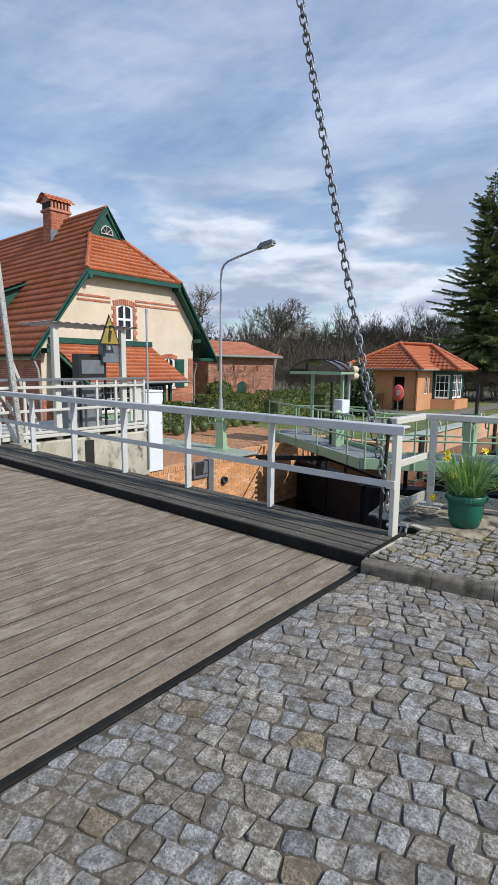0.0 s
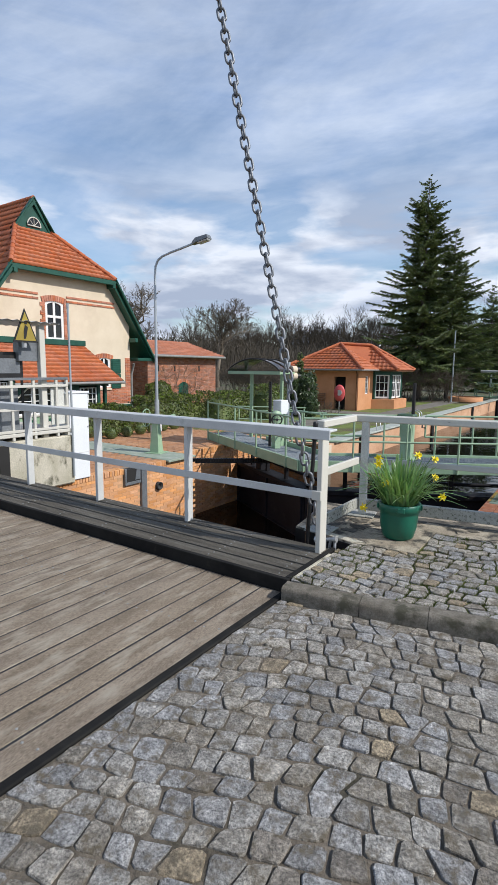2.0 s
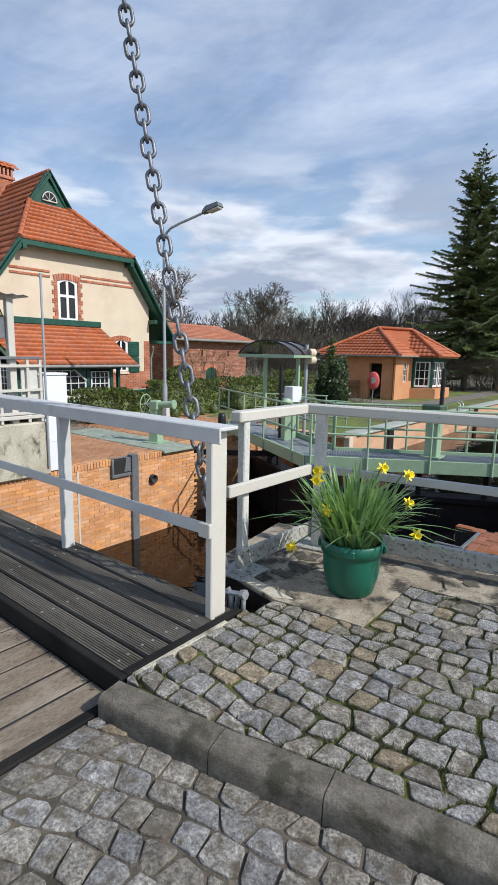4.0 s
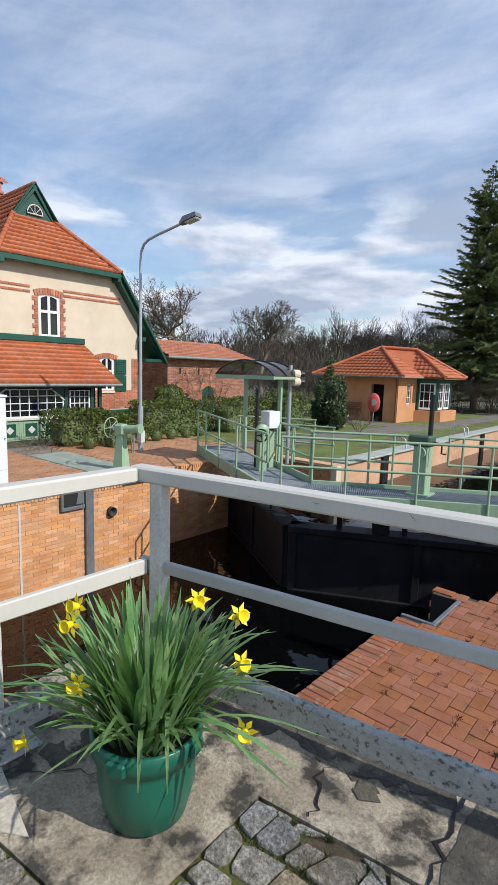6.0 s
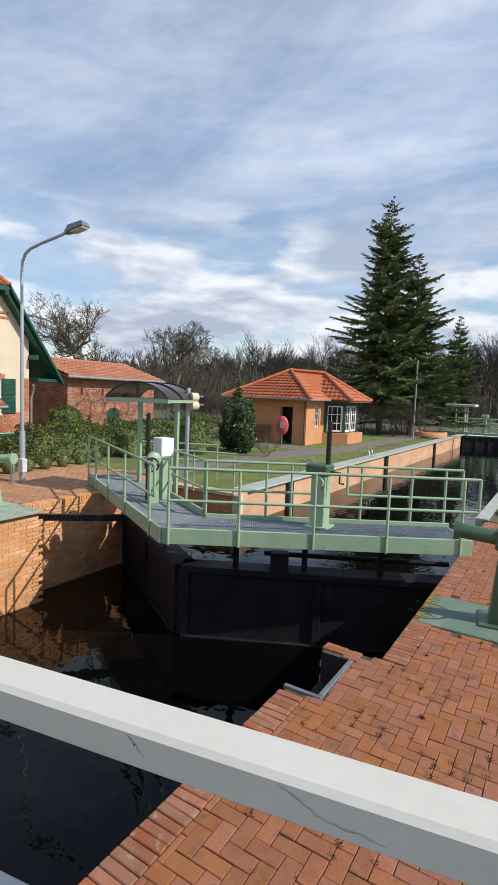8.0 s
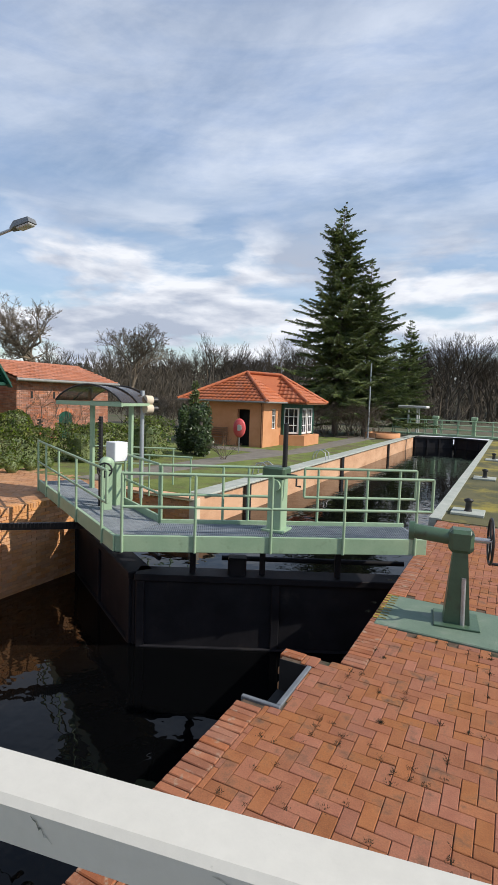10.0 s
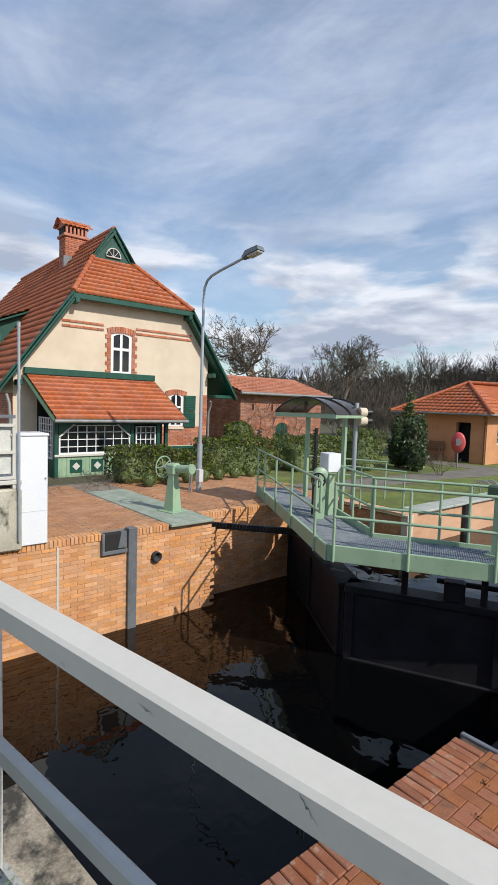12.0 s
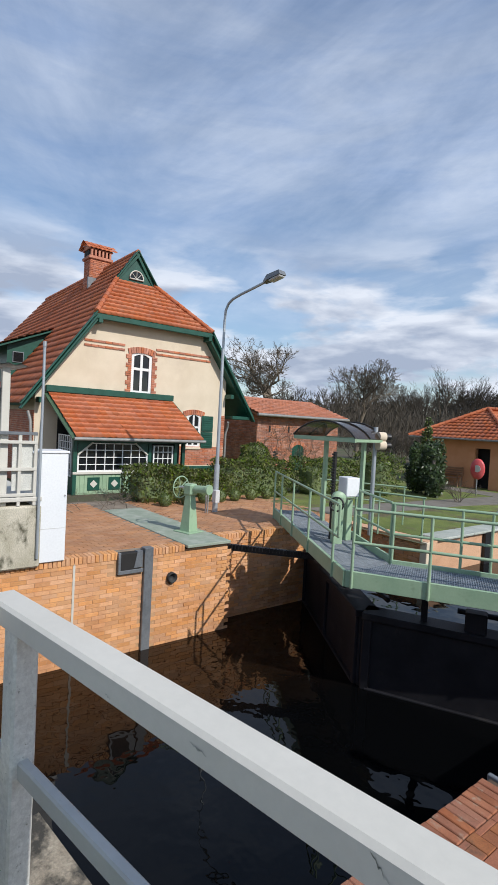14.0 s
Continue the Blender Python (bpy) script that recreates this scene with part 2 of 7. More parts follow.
OLDTILE = surf("old_roof_tile", (0.33, 0.12, 0.065), (0.42, 0.17, 0.10), 0.8, 30, 0.75, 0.2, island=0.1)
PAVER = surf("clinker_paver", (0.27, 0.094, 0.040), (0.345, 0.132, 0.058), 5, 90, 0.85, 0.45, vary=0.12, dirt=(0.105, 0.06, 0.036), dirt_scale=5, dirt_at=(0.54, 0.72), hue=0.006, amp=0.3)
EDGEBRICK = surf("edge_clinker", (0.27, 0.095, 0.045), (0.34, 0.135, 0.068), 5, 90, 0.85, 0.35, vary=0.16, dirt=(0.36, 0.27, 0.19), dirt_scale=9, dirt_at=(0.56, 0.68))
CHAMBER = surf("washed_lock_brick", (0.56, 0.32, 0.185), (0.66, 0.41, 0.255), 0.7, 40, 0.85, 0.3, dirt=(0.40, 0.20, 0.105), dirt_scale=0.6, dirt_at=(0.52, 0.75), stretch=(1, 1, 2.5))
STAINSHADE = surf("stained_shaded_concrete", (0.055, 0.05, 0.042), (0.13, 0.115, 0.09), 9, 90, 0.92, 0.8, dirt=(0.30, 0.255, 0.185), dirt_scale=7, dirt_at=(0.56, 0.64), amp=0.5)
PAVERS = surf("clinker_pavers_rest", (0.27, 0.094, 0.040), (0.345, 0.132, 0.058), 5, 90, 0.85, 0.45, island=0.12, dirt=(0.105, 0.06, 0.036), dirt_scale=5, dirt_at=(0.54, 0.72), hue=0.006, amp=0.3)
PLAZA = surf("plaza_brick", (0.39, 0.185, 0.088), (0.49, 0.26, 0.132), 2, 60, 0.8, 0.3, island=0.10, dirt=(0.30, 0.16, 0.085), dirt_scale=0.9, dirt_at=(0.5, 0.8))
BRICK = surf("lock_brick", (0.60, 0.285, 0.12), (0.70, 0.37, 0.17), 2, 70, 0.8, 0.3, vary=0.16, dirt=(0.42, 0.19, 0.09), dirt_scale=1.1, dirt_at=(0.55, 0.8))
BRICKS = surf("lock_bricks_rest", (0.60, 0.285, 0.12), (0.70, 0.37, 0.17), 2, 70, 0.8, 0.3, island=0.16, dirt=(0.42, 0.19, 0.09), dirt_scale=1.1, dirt_at=(0.55, 0.8))
REDBRICK = surf("red_brick", (0.40, 0.135, 0.075), (0.52, 0.21, 0.12), 2, 60, 0.85, 0.3, island=0.2)
OLDBRICK = surf("old_brick", (0.30, 0.125, 0.08), (0.42, 0.20, 0.13), 2, 60, 0.85, 0.3, island=0.25)
MORTAR = surf("mortar", (0.46, 0.26, 0.13), (0.56, 0.34, 0.19), 3, 60, 0.95, 0.3)
DARKMORTAR = surf("dark_mortar", (0.20, 0.16, 0.12), (0.28, 0.23, 0.18), 3, 60, 0.95, 0.3)
GRASS = surf("lawn_grass", (0.115, 0.155, 0.03), (0.19, 0.23, 0.052), 1.5, 60, 0.95, 0.9, dirt=(0.13, 0.11, 0.055), dirt_scale=0.8, dirt_at=(0.48, 0.62), dist=0.03)
EARTH = surf("bare_ground", (0.085, 0.07, 0.045), (0.14, 0.12, 0.08), 0.5, 20, 0.95, 0.8, dirt=(0.075, 0.095, 0.035), dirt_scale=0.3, dirt_at=(0.45, 0.6), dist=0.03)
ASPHALT = surf("grey_path", (0.15, 0.135, 0.11), (0.21, 0.19, 0.16), 2, 70, 0.9, 0.4)
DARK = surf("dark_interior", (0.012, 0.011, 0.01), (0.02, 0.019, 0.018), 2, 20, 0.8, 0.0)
POTGREEN = surf("green_plastic", (0.008, 0.10, 0.062), (0.013, 0.13, 0.08), 4, 60, 0.38, 0.1, dirt=(0.06, 0.13, 0.09), dirt_scale=5, dirt_at=(0.6, 0.85), amp=0.06)
SOIL = surf("pot_soil", (0.03, 0.022, 0.015), (0.05, 0.038, 0.025), 10, 60, 0.95, 0.9)
YELLOW = surf("daffodil_yellow", (0.85, 0.68, 0.02), (0.90, 0.75, 0.04), 10, 60, 0.5, 0.05)
ORANGEY = surf("daffodil_trumpet", (0.86, 0.66, 0.005), (0.88, 0.72, 0.01), 10, 60, 0.5, 0.05)
LEAFBLADE = surf("daffodil_leaf", (0.10, 0.205, 0.085), (0.21, 0.36, 0.135), 10, 60, 0.42, 0.1, vary=0.22, hue=0.02)


def let_light_through(m, colour, share):
    """A thin leaf: part of the light passes to its other side."""
    n, l = m.node_tree.nodes, m.node_tree.links
    t = n.new("ShaderNodeBsdfTranslucent")
    t.inputs["Color"].default_value = (*colour, 1)
    mix = n.new("ShaderNodeMixShader")
    mix.inputs[0].default_value = share
    l.new(n["Principled BSDF"].outputs[0], mix.inputs[1])
    l.new(t.outputs[0], mix.inputs[2])
    l.new(mix.outputs[0], n["Material Output"].inputs["Surface"])


let_light_through(LEAFBLADE, (0.36, 0.56, 0.10), 0.24)
HEDGE = surf("evergreen_leaf", (0.026, 0.05, 0.010), (0.15, 0.175, 0.032), 4, 30, 0.55, 0.05, spec=0.3, island=0.5, hue=0.03)
BOXLEAF = surf("box_leaf", (0.05, 0.085, 0.012), (0.13, 0.17, 0.025), 3, 30, 0.5, 0.05, island=0.35)
SPRUCE = surf("spruce_needles", (0.085, 0.13, 0.04), (0.19, 0.235, 0.07), 1.0, 20, 0.6, 0.05, island=0.4)
BARK = surf("bark", (0.10, 0.085, 0.07), (0.17, 0.15, 0.13), 4, 40, 0.9, 0.4)
THICKET = surf("thicket_brown", (0.04, 0.033, 0.024), (0.075, 0.062, 0.045), 0.1, 10, 0.9, 0.0, island=0.35)
TWIG = surf("bare_twig", (0.12, 0.096, 0.07), (0.19, 0.155, 0.115), 0.1, 10, 0.9, 0.0, island=0.3)
WILLOW = surf("yellow_twig", (0.22, 0.20, 0.045), (0.28, 0.26, 0.07), 0.5, 10, 0.9, 0.0, island=0.3)
PINE = surf("far_pine", (0.022, 0.028, 0.018), (0.06, 0.056, 0.036), 0.1, 10, 0.85, 0.0, island=0.35)
RIDGE = surf("wooded_ridge", (0.03, 0.028, 0.02), (0.075, 0.06, 0.042), 0.12, 1.2, 0.95, 0.5, dirt=(0.03, 0.036, 0.02), dirt_scale=0.05, dirt_at=(0.46, 0.56), dist=0.4)
CABINET = surf("cabinet_white", (0.76, 0.78, 0.80), (0.80, 0.82, 0.83), 1, 30, 0.4, 0.03, amp=0.06)
LIGHTGREY = surf("light_grey_paint", (0.55, 0.55, 0.54), (0.62, 0.62, 0.61), 2, 40, 0.5, 0.05, amp=0.06)
WOOD = surf("bench_wood", (0.24, 0.12, 0.06), (0.32, 0.17, 0.085), 3, 60, 0.6, 0.2)
RED = surf("red_plastic", (0.55, 0.07, 0.07), (0.64, 0.11, 0.11), 3, 40, 0.4, 0.03, amp=0.06)
SIGNYELLOW = surf("sign_yellow", (0.27, 0.20, 0.03), (0.36, 0.27, 0.045), 4, 40, 0.6, 0.05, amp=0.06)
RUST = surf("rust", (0.16, 0.075, 0.035), (0.24, 0.12, 0.06), 6, 60, 0.85, 0.3)
LEAD = surf("lead_flashing", (0.15, 0.165, 0.18), (0.21, 0.225, 0.24), 3, 30, 0.5, 0.1, metal=0.3)
MOSSDARK = surf("dark_moss", (0.02, 0.022, 0.012), (0.05, 0.05, 0.025), 20, 90, 0.95, 0.4)
MOSS = surf("mossy_paving", (0.055, 0.058, 0.022), (0.11, 0.10, 0.04), 0.8, 50, 0.95, 0.6, dirt=(0.27, 0.22, 0.035), dirt_scale=0.5, dirt_at=(0.50, 0.62))
COPING = surf("coping_stone", (0.33, 0.36, 0.31), (0.43, 0.45, 0.40), 2, 50, 0.8, 0.3, vary=0.08)
RUBBER = surf("black_rubber", (0.015, 0.015, 0.015), (0.03, 0.03, 0.03), 5, 50, 0.7, 0.1)
GALV = surf("zinc_gutter", (0.22, 0.22, 0.21), (0.30, 0.30, 0.29), 4, 50, 0.6, 0.1, metal=0.2)
FRAMEWHITE = surf("window_white", (0.76, 0.76, 0.74), (0.80, 0.80, 0.78), 3, 40, 0.45, 0.03, amp=0.03)


def glass(name, colour, rough, alpha):
    m = bpy.data.materials.new(name)
    m.use_nodes = True
    b = m.node_tree.nodes["Principled BSDF"]
    b.inputs["Base Color"].default_value = (*colour, 1)
    b.inputs["Roughness"].default_value, b.inputs["Alpha"].default_value = rough, alpha
    b.inputs["Specular IOR Level"].default_value = 0.6
    return m


PANE = glass("window_glass", (0.012, 0.014, 0.016), 0.04, 1.0)
SMOKED = glass("smoked_acrylic", (0.045, 0.030, 0.020), 0.12, 0.72)
LENS = glass("lamp_lens", (0.55, 0.56, 0.55), 0.2, 1.0)


def water_material():
    m = bpy.data.materials.new("canal_water")
    m.use_nodes = True
    n, l = m.node_tree.nodes, m.node_tree.links
    b = n["Principled BSDF"]
    b.inputs["Roughness"].default_value, b.inputs["IOR"].default_value = 0.02, 1.33
    b.inputs["Specular IOR Level"].default_value = 0.36
    geo = n.new("ShaderNodeNewGeometry")
    a = n.new("ShaderNodeTexNoise")
    a.inputs["Scale"].default_value, a.inputs["Detail"].default_value = 0.35, 3
    l.new(geo.outputs["Position"], a.inputs["Vector"])
    mx = n.new("ShaderNodeMix")
    mx.data_type = "RGBA"
    mx.inputs[6].default_value, mx.inputs[7].default_value = (0.002, 0.0022, 0.0025, 1), (0.024, 0.012, 0.0045, 1)
    sp = n.new("ShaderNodeSeparateXYZ")
    l.new(geo.outputs["Position"], sp.inputs[0])
    silt_reflection = n.new("ShaderNodeMapRange")
    silt_reflection.inputs[1].default_value, silt_reflection.inputs[2].default_value, silt_reflection.inputs[3].default_value, silt_reflection.inputs[4].default_value = -5.5, -8.2, 0.0, 1.3
    l.new(sp.outputs[0], silt_reflection.inputs[0])
    mul = n.new("ShaderNodeMath")
    mul.operation, mul.use_clamp = "MULTIPLY", True
    l.new(silt_reflection.outputs[0], mul.inputs[0])
    l.new(a.outputs["Fac"], mul.inputs[1])
    l.new(mul.outputs[0], mx.inputs[0])
    l.new(mx.outputs[2], b.inputs["Base Color"])
    w = n.new("ShaderNodeTexNoise")
    w.inputs["Scale"].default_value, w.inputs["Detail"].default_value = 2.6, 2
    l.new(geo.outputs["Position"], w.inputs["Vector"])
    bp = n.new("ShaderNodeBump")
    bp.inputs["Strength"].default_value, bp.inputs["Distance"].default_value = 0.15, 0.05
    l.new(w.outputs["Fac"], bp.inputs["Height"])
    l.new(bp.outputs[0], b.inputs["Normal"])
    return m


WATER = water_material()


# ---- mesh helpers ----
class Shape:
    """Collects vertices and faces for one mesh."""

    def __init__(self):
        self.v, self.f, self.s = [], [], []

    def add(self, verts, faces, smooth=False):
        k = len(self.v)
        self.v += [tuple(p) for p in verts]
        self.f += [tuple(i + k for i in q) for q in faces]
        self.s += [smooth] * len(faces)
        return self

    def box(self, x0, x1, y0, y1, z0, z1, m=None):
        p = [Vector((x, y, z)) for x in (x0, x1) for y in (y0, y1) for z in (z0, z1)]
        if m:
            p = [m @ q for q in p]
        return self.add(p, [(0, 1, 3, 2), (4, 6, 7, 5), (0, 4, 5, 1), (2, 3, 7, 6), (0, 2, 6, 4), (1, 5, 7, 3)])

    def cbox(self, x0, x1, y0, y1, z0, z1, b=0.005, m=None):
        """A box with chamfered edges."""
        b = min(b, (x1 - x0) * 0.45, (y1 - y0) * 0.45, (z1 - z0) * 0.45)
        c = Vector(((x0 + x1) / 2, (y0 + y1) / 2, (z0 + z1) / 2))
        h = Vector(((x1 - x0) / 2, (y1 - y0) / 2, (z1 - z0) / 2))
        idx, pts = {}, []
        for sx in (-1, 1):
            for sy in (-1, 1):
                for sz in (-1, 1):
                    for a in range(3):
                        d = [h.x - b, h.y - b, h.z - b]
                        d[a] += b
                        q = c + Vector((sx * d[0], sy * d[1], sz * d[2]))
                        idx[(sx, sy, sz, a)] = len(pts)
                        pts.append(m @ q if m else q)
        faces = []
        for s in (-1, 1):
            faces.append([idx[(s, y, z, 0)] for y, z in ((-1, -1), (1, -1), (1, 1), (-1, 1))][::s])
            faces.append([idx[(x, s, z, 1)] for x, z in ((-1, -1), (-1, 1), (1, 1), (1, -1))][::s])
            faces.append([idx[(x, y, s, 2)] for x, y in ((-1, -1), (1, -1), (1, 1), (-1, 1))][::s])
        for p in (-1, 1):
            for q in (-1, 1):
                faces.append([idx[(p, q, -1, 0)], idx[(p, q, -1, 1)], idx[(p, q, 1, 1)], idx[(p, q, 1, 0)]][::p * q])
                faces.append([idx[(p, -1, q, 0)], idx[(p, 1, q, 0)], idx[(p, 1, q, 2)], idx[(p, -1, q, 2)]][::p * q])
                faces.append([idx[(-1, p, q, 1)], idx[(-1, p, q, 2)], idx[(1, p, q, 2)], idx[(1, p, q, 1)]][::p * q])
        for sx in (-1, 1):
            for sy in (-1, 1):
                for sz in (-1, 1):
                    faces.append([idx[(sx, sy, sz, a)] for a in range(3)][::sx * sy * sz])
        return self.add(pts, faces)

    def tube(self, p, q, r, n=10, r2=None, caps=True):
        p, q = Vector(p), Vector(q)
        r2 = r if r2 is None else r2
        d = (q - p).normalized()
        a = d.orthogonal().normalized()
        c = d.cross(a)
        ring = [(a * math.cos(2 * math.pi * i / n) + c * math.sin(2 * math.pi * i / n)) for i in range(n)]
        self.add([p + e * r for e in ring] + [q + e * r2 for e in ring], [(i, (i + 1) % n, n + (i + 1) % n, n + i) for i in range(n)], True)
        if caps:
            self.add([p + e * r for e in ring], [tuple(range(n))[::-1]])
            self.add([q + e * r2 for e in ring], [tuple(range(n))])
        return self

    def pipe(self, pts, r, n=8):
        """A bent tube along points."""
        pts = [Vector(p) for p in pts]
        rings, a = [], None
        for i, p in enumerate(pts):
            d = (pts[min(i + 1, len(pts) - 1)] - pts[max(i - 1, 0)]).normalized()
            a = d.orthogonal().normalized() if a is None else (a - d * a.dot(d)).normalized()
            c = d.cross(a)
            rr = r[i] if isinstance(r, (list, tuple)) else r
            rings.append([p + (a * math.cos(2 * math.pi * j / n) + c * math.sin(2 * math.pi * j / n)) * rr for j in range(n)])
        k = len(rings)
        self.add([v for g in rings for v in g], [(i * n + j, i * n + (j + 1) % n, (i + 1) * n + (j + 1) % n, (i + 1) * n + j) for i in range(k - 1) for j in range(n)], True)
        self.add(rings[0], [tuple(range(n))[::-1]])
        return self.add(rings[-1], [tuple(range(n))])

    def lathe(self, prof, n=24, at=(0, 0, 0), m=None):
        """Turns (radius, height) pairs round the z axis."""
        pts = [Vector((r * math.cos(2 * math.pi * j / n), r * math.sin(2 * math.pi * j / n), z)) for r, z in prof for j in range(n)]
        pts = [(m @ p if m else p + Vector(at)) for p in pts]
        return self.add(pts, [(i * n + j, i * n + (j + 1) % n, (i + 1) * n + (j + 1) % n, (i + 1) * n + j) for i in range(len(prof) - 1) for j in range(n)], True)

    def prism(self, outline, to, m=None):
        """A flat outline pushed along a vector."""
        o = [Vector(p) for p in outline]
        t = [p + Vector(to) for p in o]
        if m:
            o, t = [m @ p for p in o], [m @ p for p in t]
        n = len(o)
        return self.add(o + t, [tuple(range(n))[::-1], tuple(range(n, 2 * n))] + [(i, (i + 1) % n, n + (i + 1) % n, n + i) for i in range(n)])

    def beam(self, p, q, w, h, b=0.004, up=(0, 0, 1)):
        """A squared bar from p to q, w wide and h high."""
        p, q = Vector(p), Vector(q)
        d = q - p
        x = d.normalized()
        y = Vector(up).cross(x).normalized()
        z = x.cross(y)
        m = Matrix((x, y, z)).transposed().to_4x4()
        m.translation = p
        return self.cbox(0, d.length, -w / 2, w / 2, -h / 2, h / 2, b, m)

    def mesh(self, name):
        me = bpy.data.meshes.new(name)
        me.from_pydata(self.v, [], self.f)
        me.polygons.foreach_set("use_smooth", self.s)
        me.update()
        return me


def fix_normals(me):
    bm = bmesh.new()
    bm.from_mesh(me)
    bmesh.ops.recalc_face_normals(bm, faces=bm.faces)
    bm.to_mesh(me)
    bm.free()


def put(name, shape, mat, parent=None, label="", category="", group="", kind="", m=None):
    """Links a shape as one object, under a parent where one is given."""
    me = shape if isinstance(shape, bpy.types.Mesh) else shape.mesh(name)
    if not isinstance(shape, bpy.types.Mesh):
        if len(shape.f) < 60000:
            fix_normals(me)
        me.materials.append(mat)
    ob = new(name, me)
    if parent:
        ob.parent = parent
    if m:
        ob.matrix_basis = m
    return tagged(ob, label, category, group, kind)


def thing(name, label, category, group="", kind="", at=None):
    ob = new(name)
    ob.empty_display_size = 0.1
    if at:
        ob.matrix_basis = at if isinstance(at, Matrix) else Matrix.Translation(at)
    return tagged(ob, label, category, group, kind)


rng = random.Random(7)

# ---- levels ----
ROAD, PATHZ, BANK, WL = -0.088, 0.0, -1.0, -2.9

# ---- ground, canal, banks ----
s = Shape()
zg = BANK - 0.05
left = [(-900, -600), (-8.62, -600), (-8.62, 11.2), (-9.06, 11.2), (-9.06, 15.2), (-6.5, 15.2), (-6.5, 52), (-900, 52)]
right = [(-0.9, -600), (900, -600), (900, 52), (-0.9, 52)]
far = [(-900, 52), (900, 52), (900, 1500), (-900, 1500)]
for poly in (left, right, far):
    s.add([(x, y, zg) for x, y in poly], [tuple(range(len(poly)))])
put("ground", s, EARTH, label="bare winter ground with thin grass reaching to the woods", category="ground", kind="structure")
s = Shape().add([(-9.2, -60, WL), (-0.9, -60, WL), (-0.9, 60, WL), (-9.2, 60, WL)], [(0, 1, 2, 3)])
put("water", s, WATER, label="dark brown still canal water in the lock", category="water", kind="structure")
basin = [(-9.0, 14.2), (-5.42, 12.05), (-5.38, 12.05), (-1.02, 14.25), (-1.02, 47.4), (-6.46, 47.4), (-6.46, 15.32), (-9.0, 15.32)]
put("chamber_water", Shape().add([(x, y, -1.80) for x, y in basin], [tuple(range(len(basin)))]), WATER, label="higher water in the lock chamber behind the gate", category="water", kind="structure")
s = Shape().box(-9.3, -0.8, -60, 60, -4.6, -4.4)
put("canal_bed", s, EARTH, label="muddy bed under the canal water", category="ground", kind="structure")

# road embankment on the near bank, with the concrete face towards the terrace
s = Shape().box(-1.15, 60, -60, 3.75, -4.4, ROAD - 0.009)
put("road", s, JOINT, label="soil bed of the cobbled road", category="road", kind="structure")
front = [(-1.04, 3.44), (-0.56, 3.50), (-0.2, 3.59), (0.3, 3.67), (0.9, 3.68), (1.5, 3.60), (2.1, 3.42), (3.0, 2.96), (8.0, 0.2), (60, 0.2)]
s = Shape().prism([(x, y, -4.4) for x, y in front + [(60, 5.1), (-1.02, 5.1), (-1.02, 4.22), (-1.04, 4.22)]], (0, 0, 4.4 + PATHZ - 0.013))
put("pavement", s, MOSSJOINT, label="soil bed of the raised cobbled footpath", category="pavement", kind="structure")
s = Shape().box(-40, -9.0, -60, 4.3, -4.4, ROAD)
put("road_far", s, ASPHALT, label="road on the far side of the bridge", category="road", kind="structure")

# concrete ledge along the lock head
s = Shape()
DIR = Vector((0.990, 0.139, 0)).normalized()
s.prism([(-1.60, 4.53, -0.25), (-1.02, 4.41, -0.25), (-0.545, 4.47, -0.25), (-0.545, 5.045, -0.25), (9, 6.42, -0.25), (9, 6.95, -0.25), (-0.72, 5.56, -0.25), (-1.74, 5.43, -0.25)], (0, 0, 0.252))
ledge = put("concrete_ledge", s, CONCRETE, label="cracked weathered concrete ledge round the lock head", category="ledge", kind="structure")
s = Shape().prism([(-1.57, 4.55, -4.4), (9, 4.55, -4.4), (9, 6.85, -4.4), (-0.72, 5.48, -4.4), (-1.69, 5.35, -4.4)], (0, 0, 4.15))
put("wall_head", s, CONCRETE, label="concrete head wall under the ledge", category="wall", kind="structure")

# terrace bed and wall on the near bank
s = Shape().box(-1.585, 14, 5.0, 8.57, -4.4, BANK - 0.012).box(-1.275, 14, 8.57, 9.33, -4.4, BANK - 0.012).box(-1.585, 14, 9.33, 9.5, -4.4, BANK - 0.012)
s.box(-1.03, 14, 9.5, 16.5, -4.4, BANK - 0.0125)
put("terrace_bed", s, CLINKERJOINT, label="soil bed under the clinker terrace", category="ground", kind="structure")
s = Shape().box(-1.1, 9, 16.5, 52, -4.4, BANK + 0.0)
put("mossy_bank", s, MOSS, label="mossy paving beside the lock chamber", category="pavement", kind="structure")
s = Shape().box(-1.25, -1.0, 16.5, 48, -4.4, BANK + 0.03)
put("coping_near", s, COPING, label="grey-green coping of the lock chamber", category="coping", kind="structure")

# plaza and wall on the far bank
s = Shape().box(-14.2, -8.68, 4.3, 11.2, -4.4, BANK - 0.012)
s.box(-14.2, -9.13, 11.2, 15.3, -4.4, BANK - 0.013)
put("plaza_bed", s, DARKMORTAR, label="sand bed of the brick plaza", category="ground", kind="structure")
s = Shape().box(-9.2, -6.47, 15.33, 15.7, -4.4, BANK - 0.01).box(-6.8, -6.47, 15.7, 48, -4.4, BANK - 0.01)
put("wall_chamber", s, CHAMBER, label="orange brick wall of the lock chamber", category="wall", kind="structure")
s = Shape()
for k in range(22):
    s.cbox(-6.95, -6.38, 15.75 + k * 1.5, 17.235 + k * 1.5, BANK - 0.012, BANK + 0.05, 0.015)
put("coping_far", s, COPING, label="grey-green coping stones of the lock chamber", category="coping", kind="structure")
s = Shape().box(-30, -6.95, 15.7, 39, BANK - 0.06, BANK + 0.0)
put("lawn", s, GRASS, label="short lawn round the hut", category="lawn", kind="structure")
s = Shape()
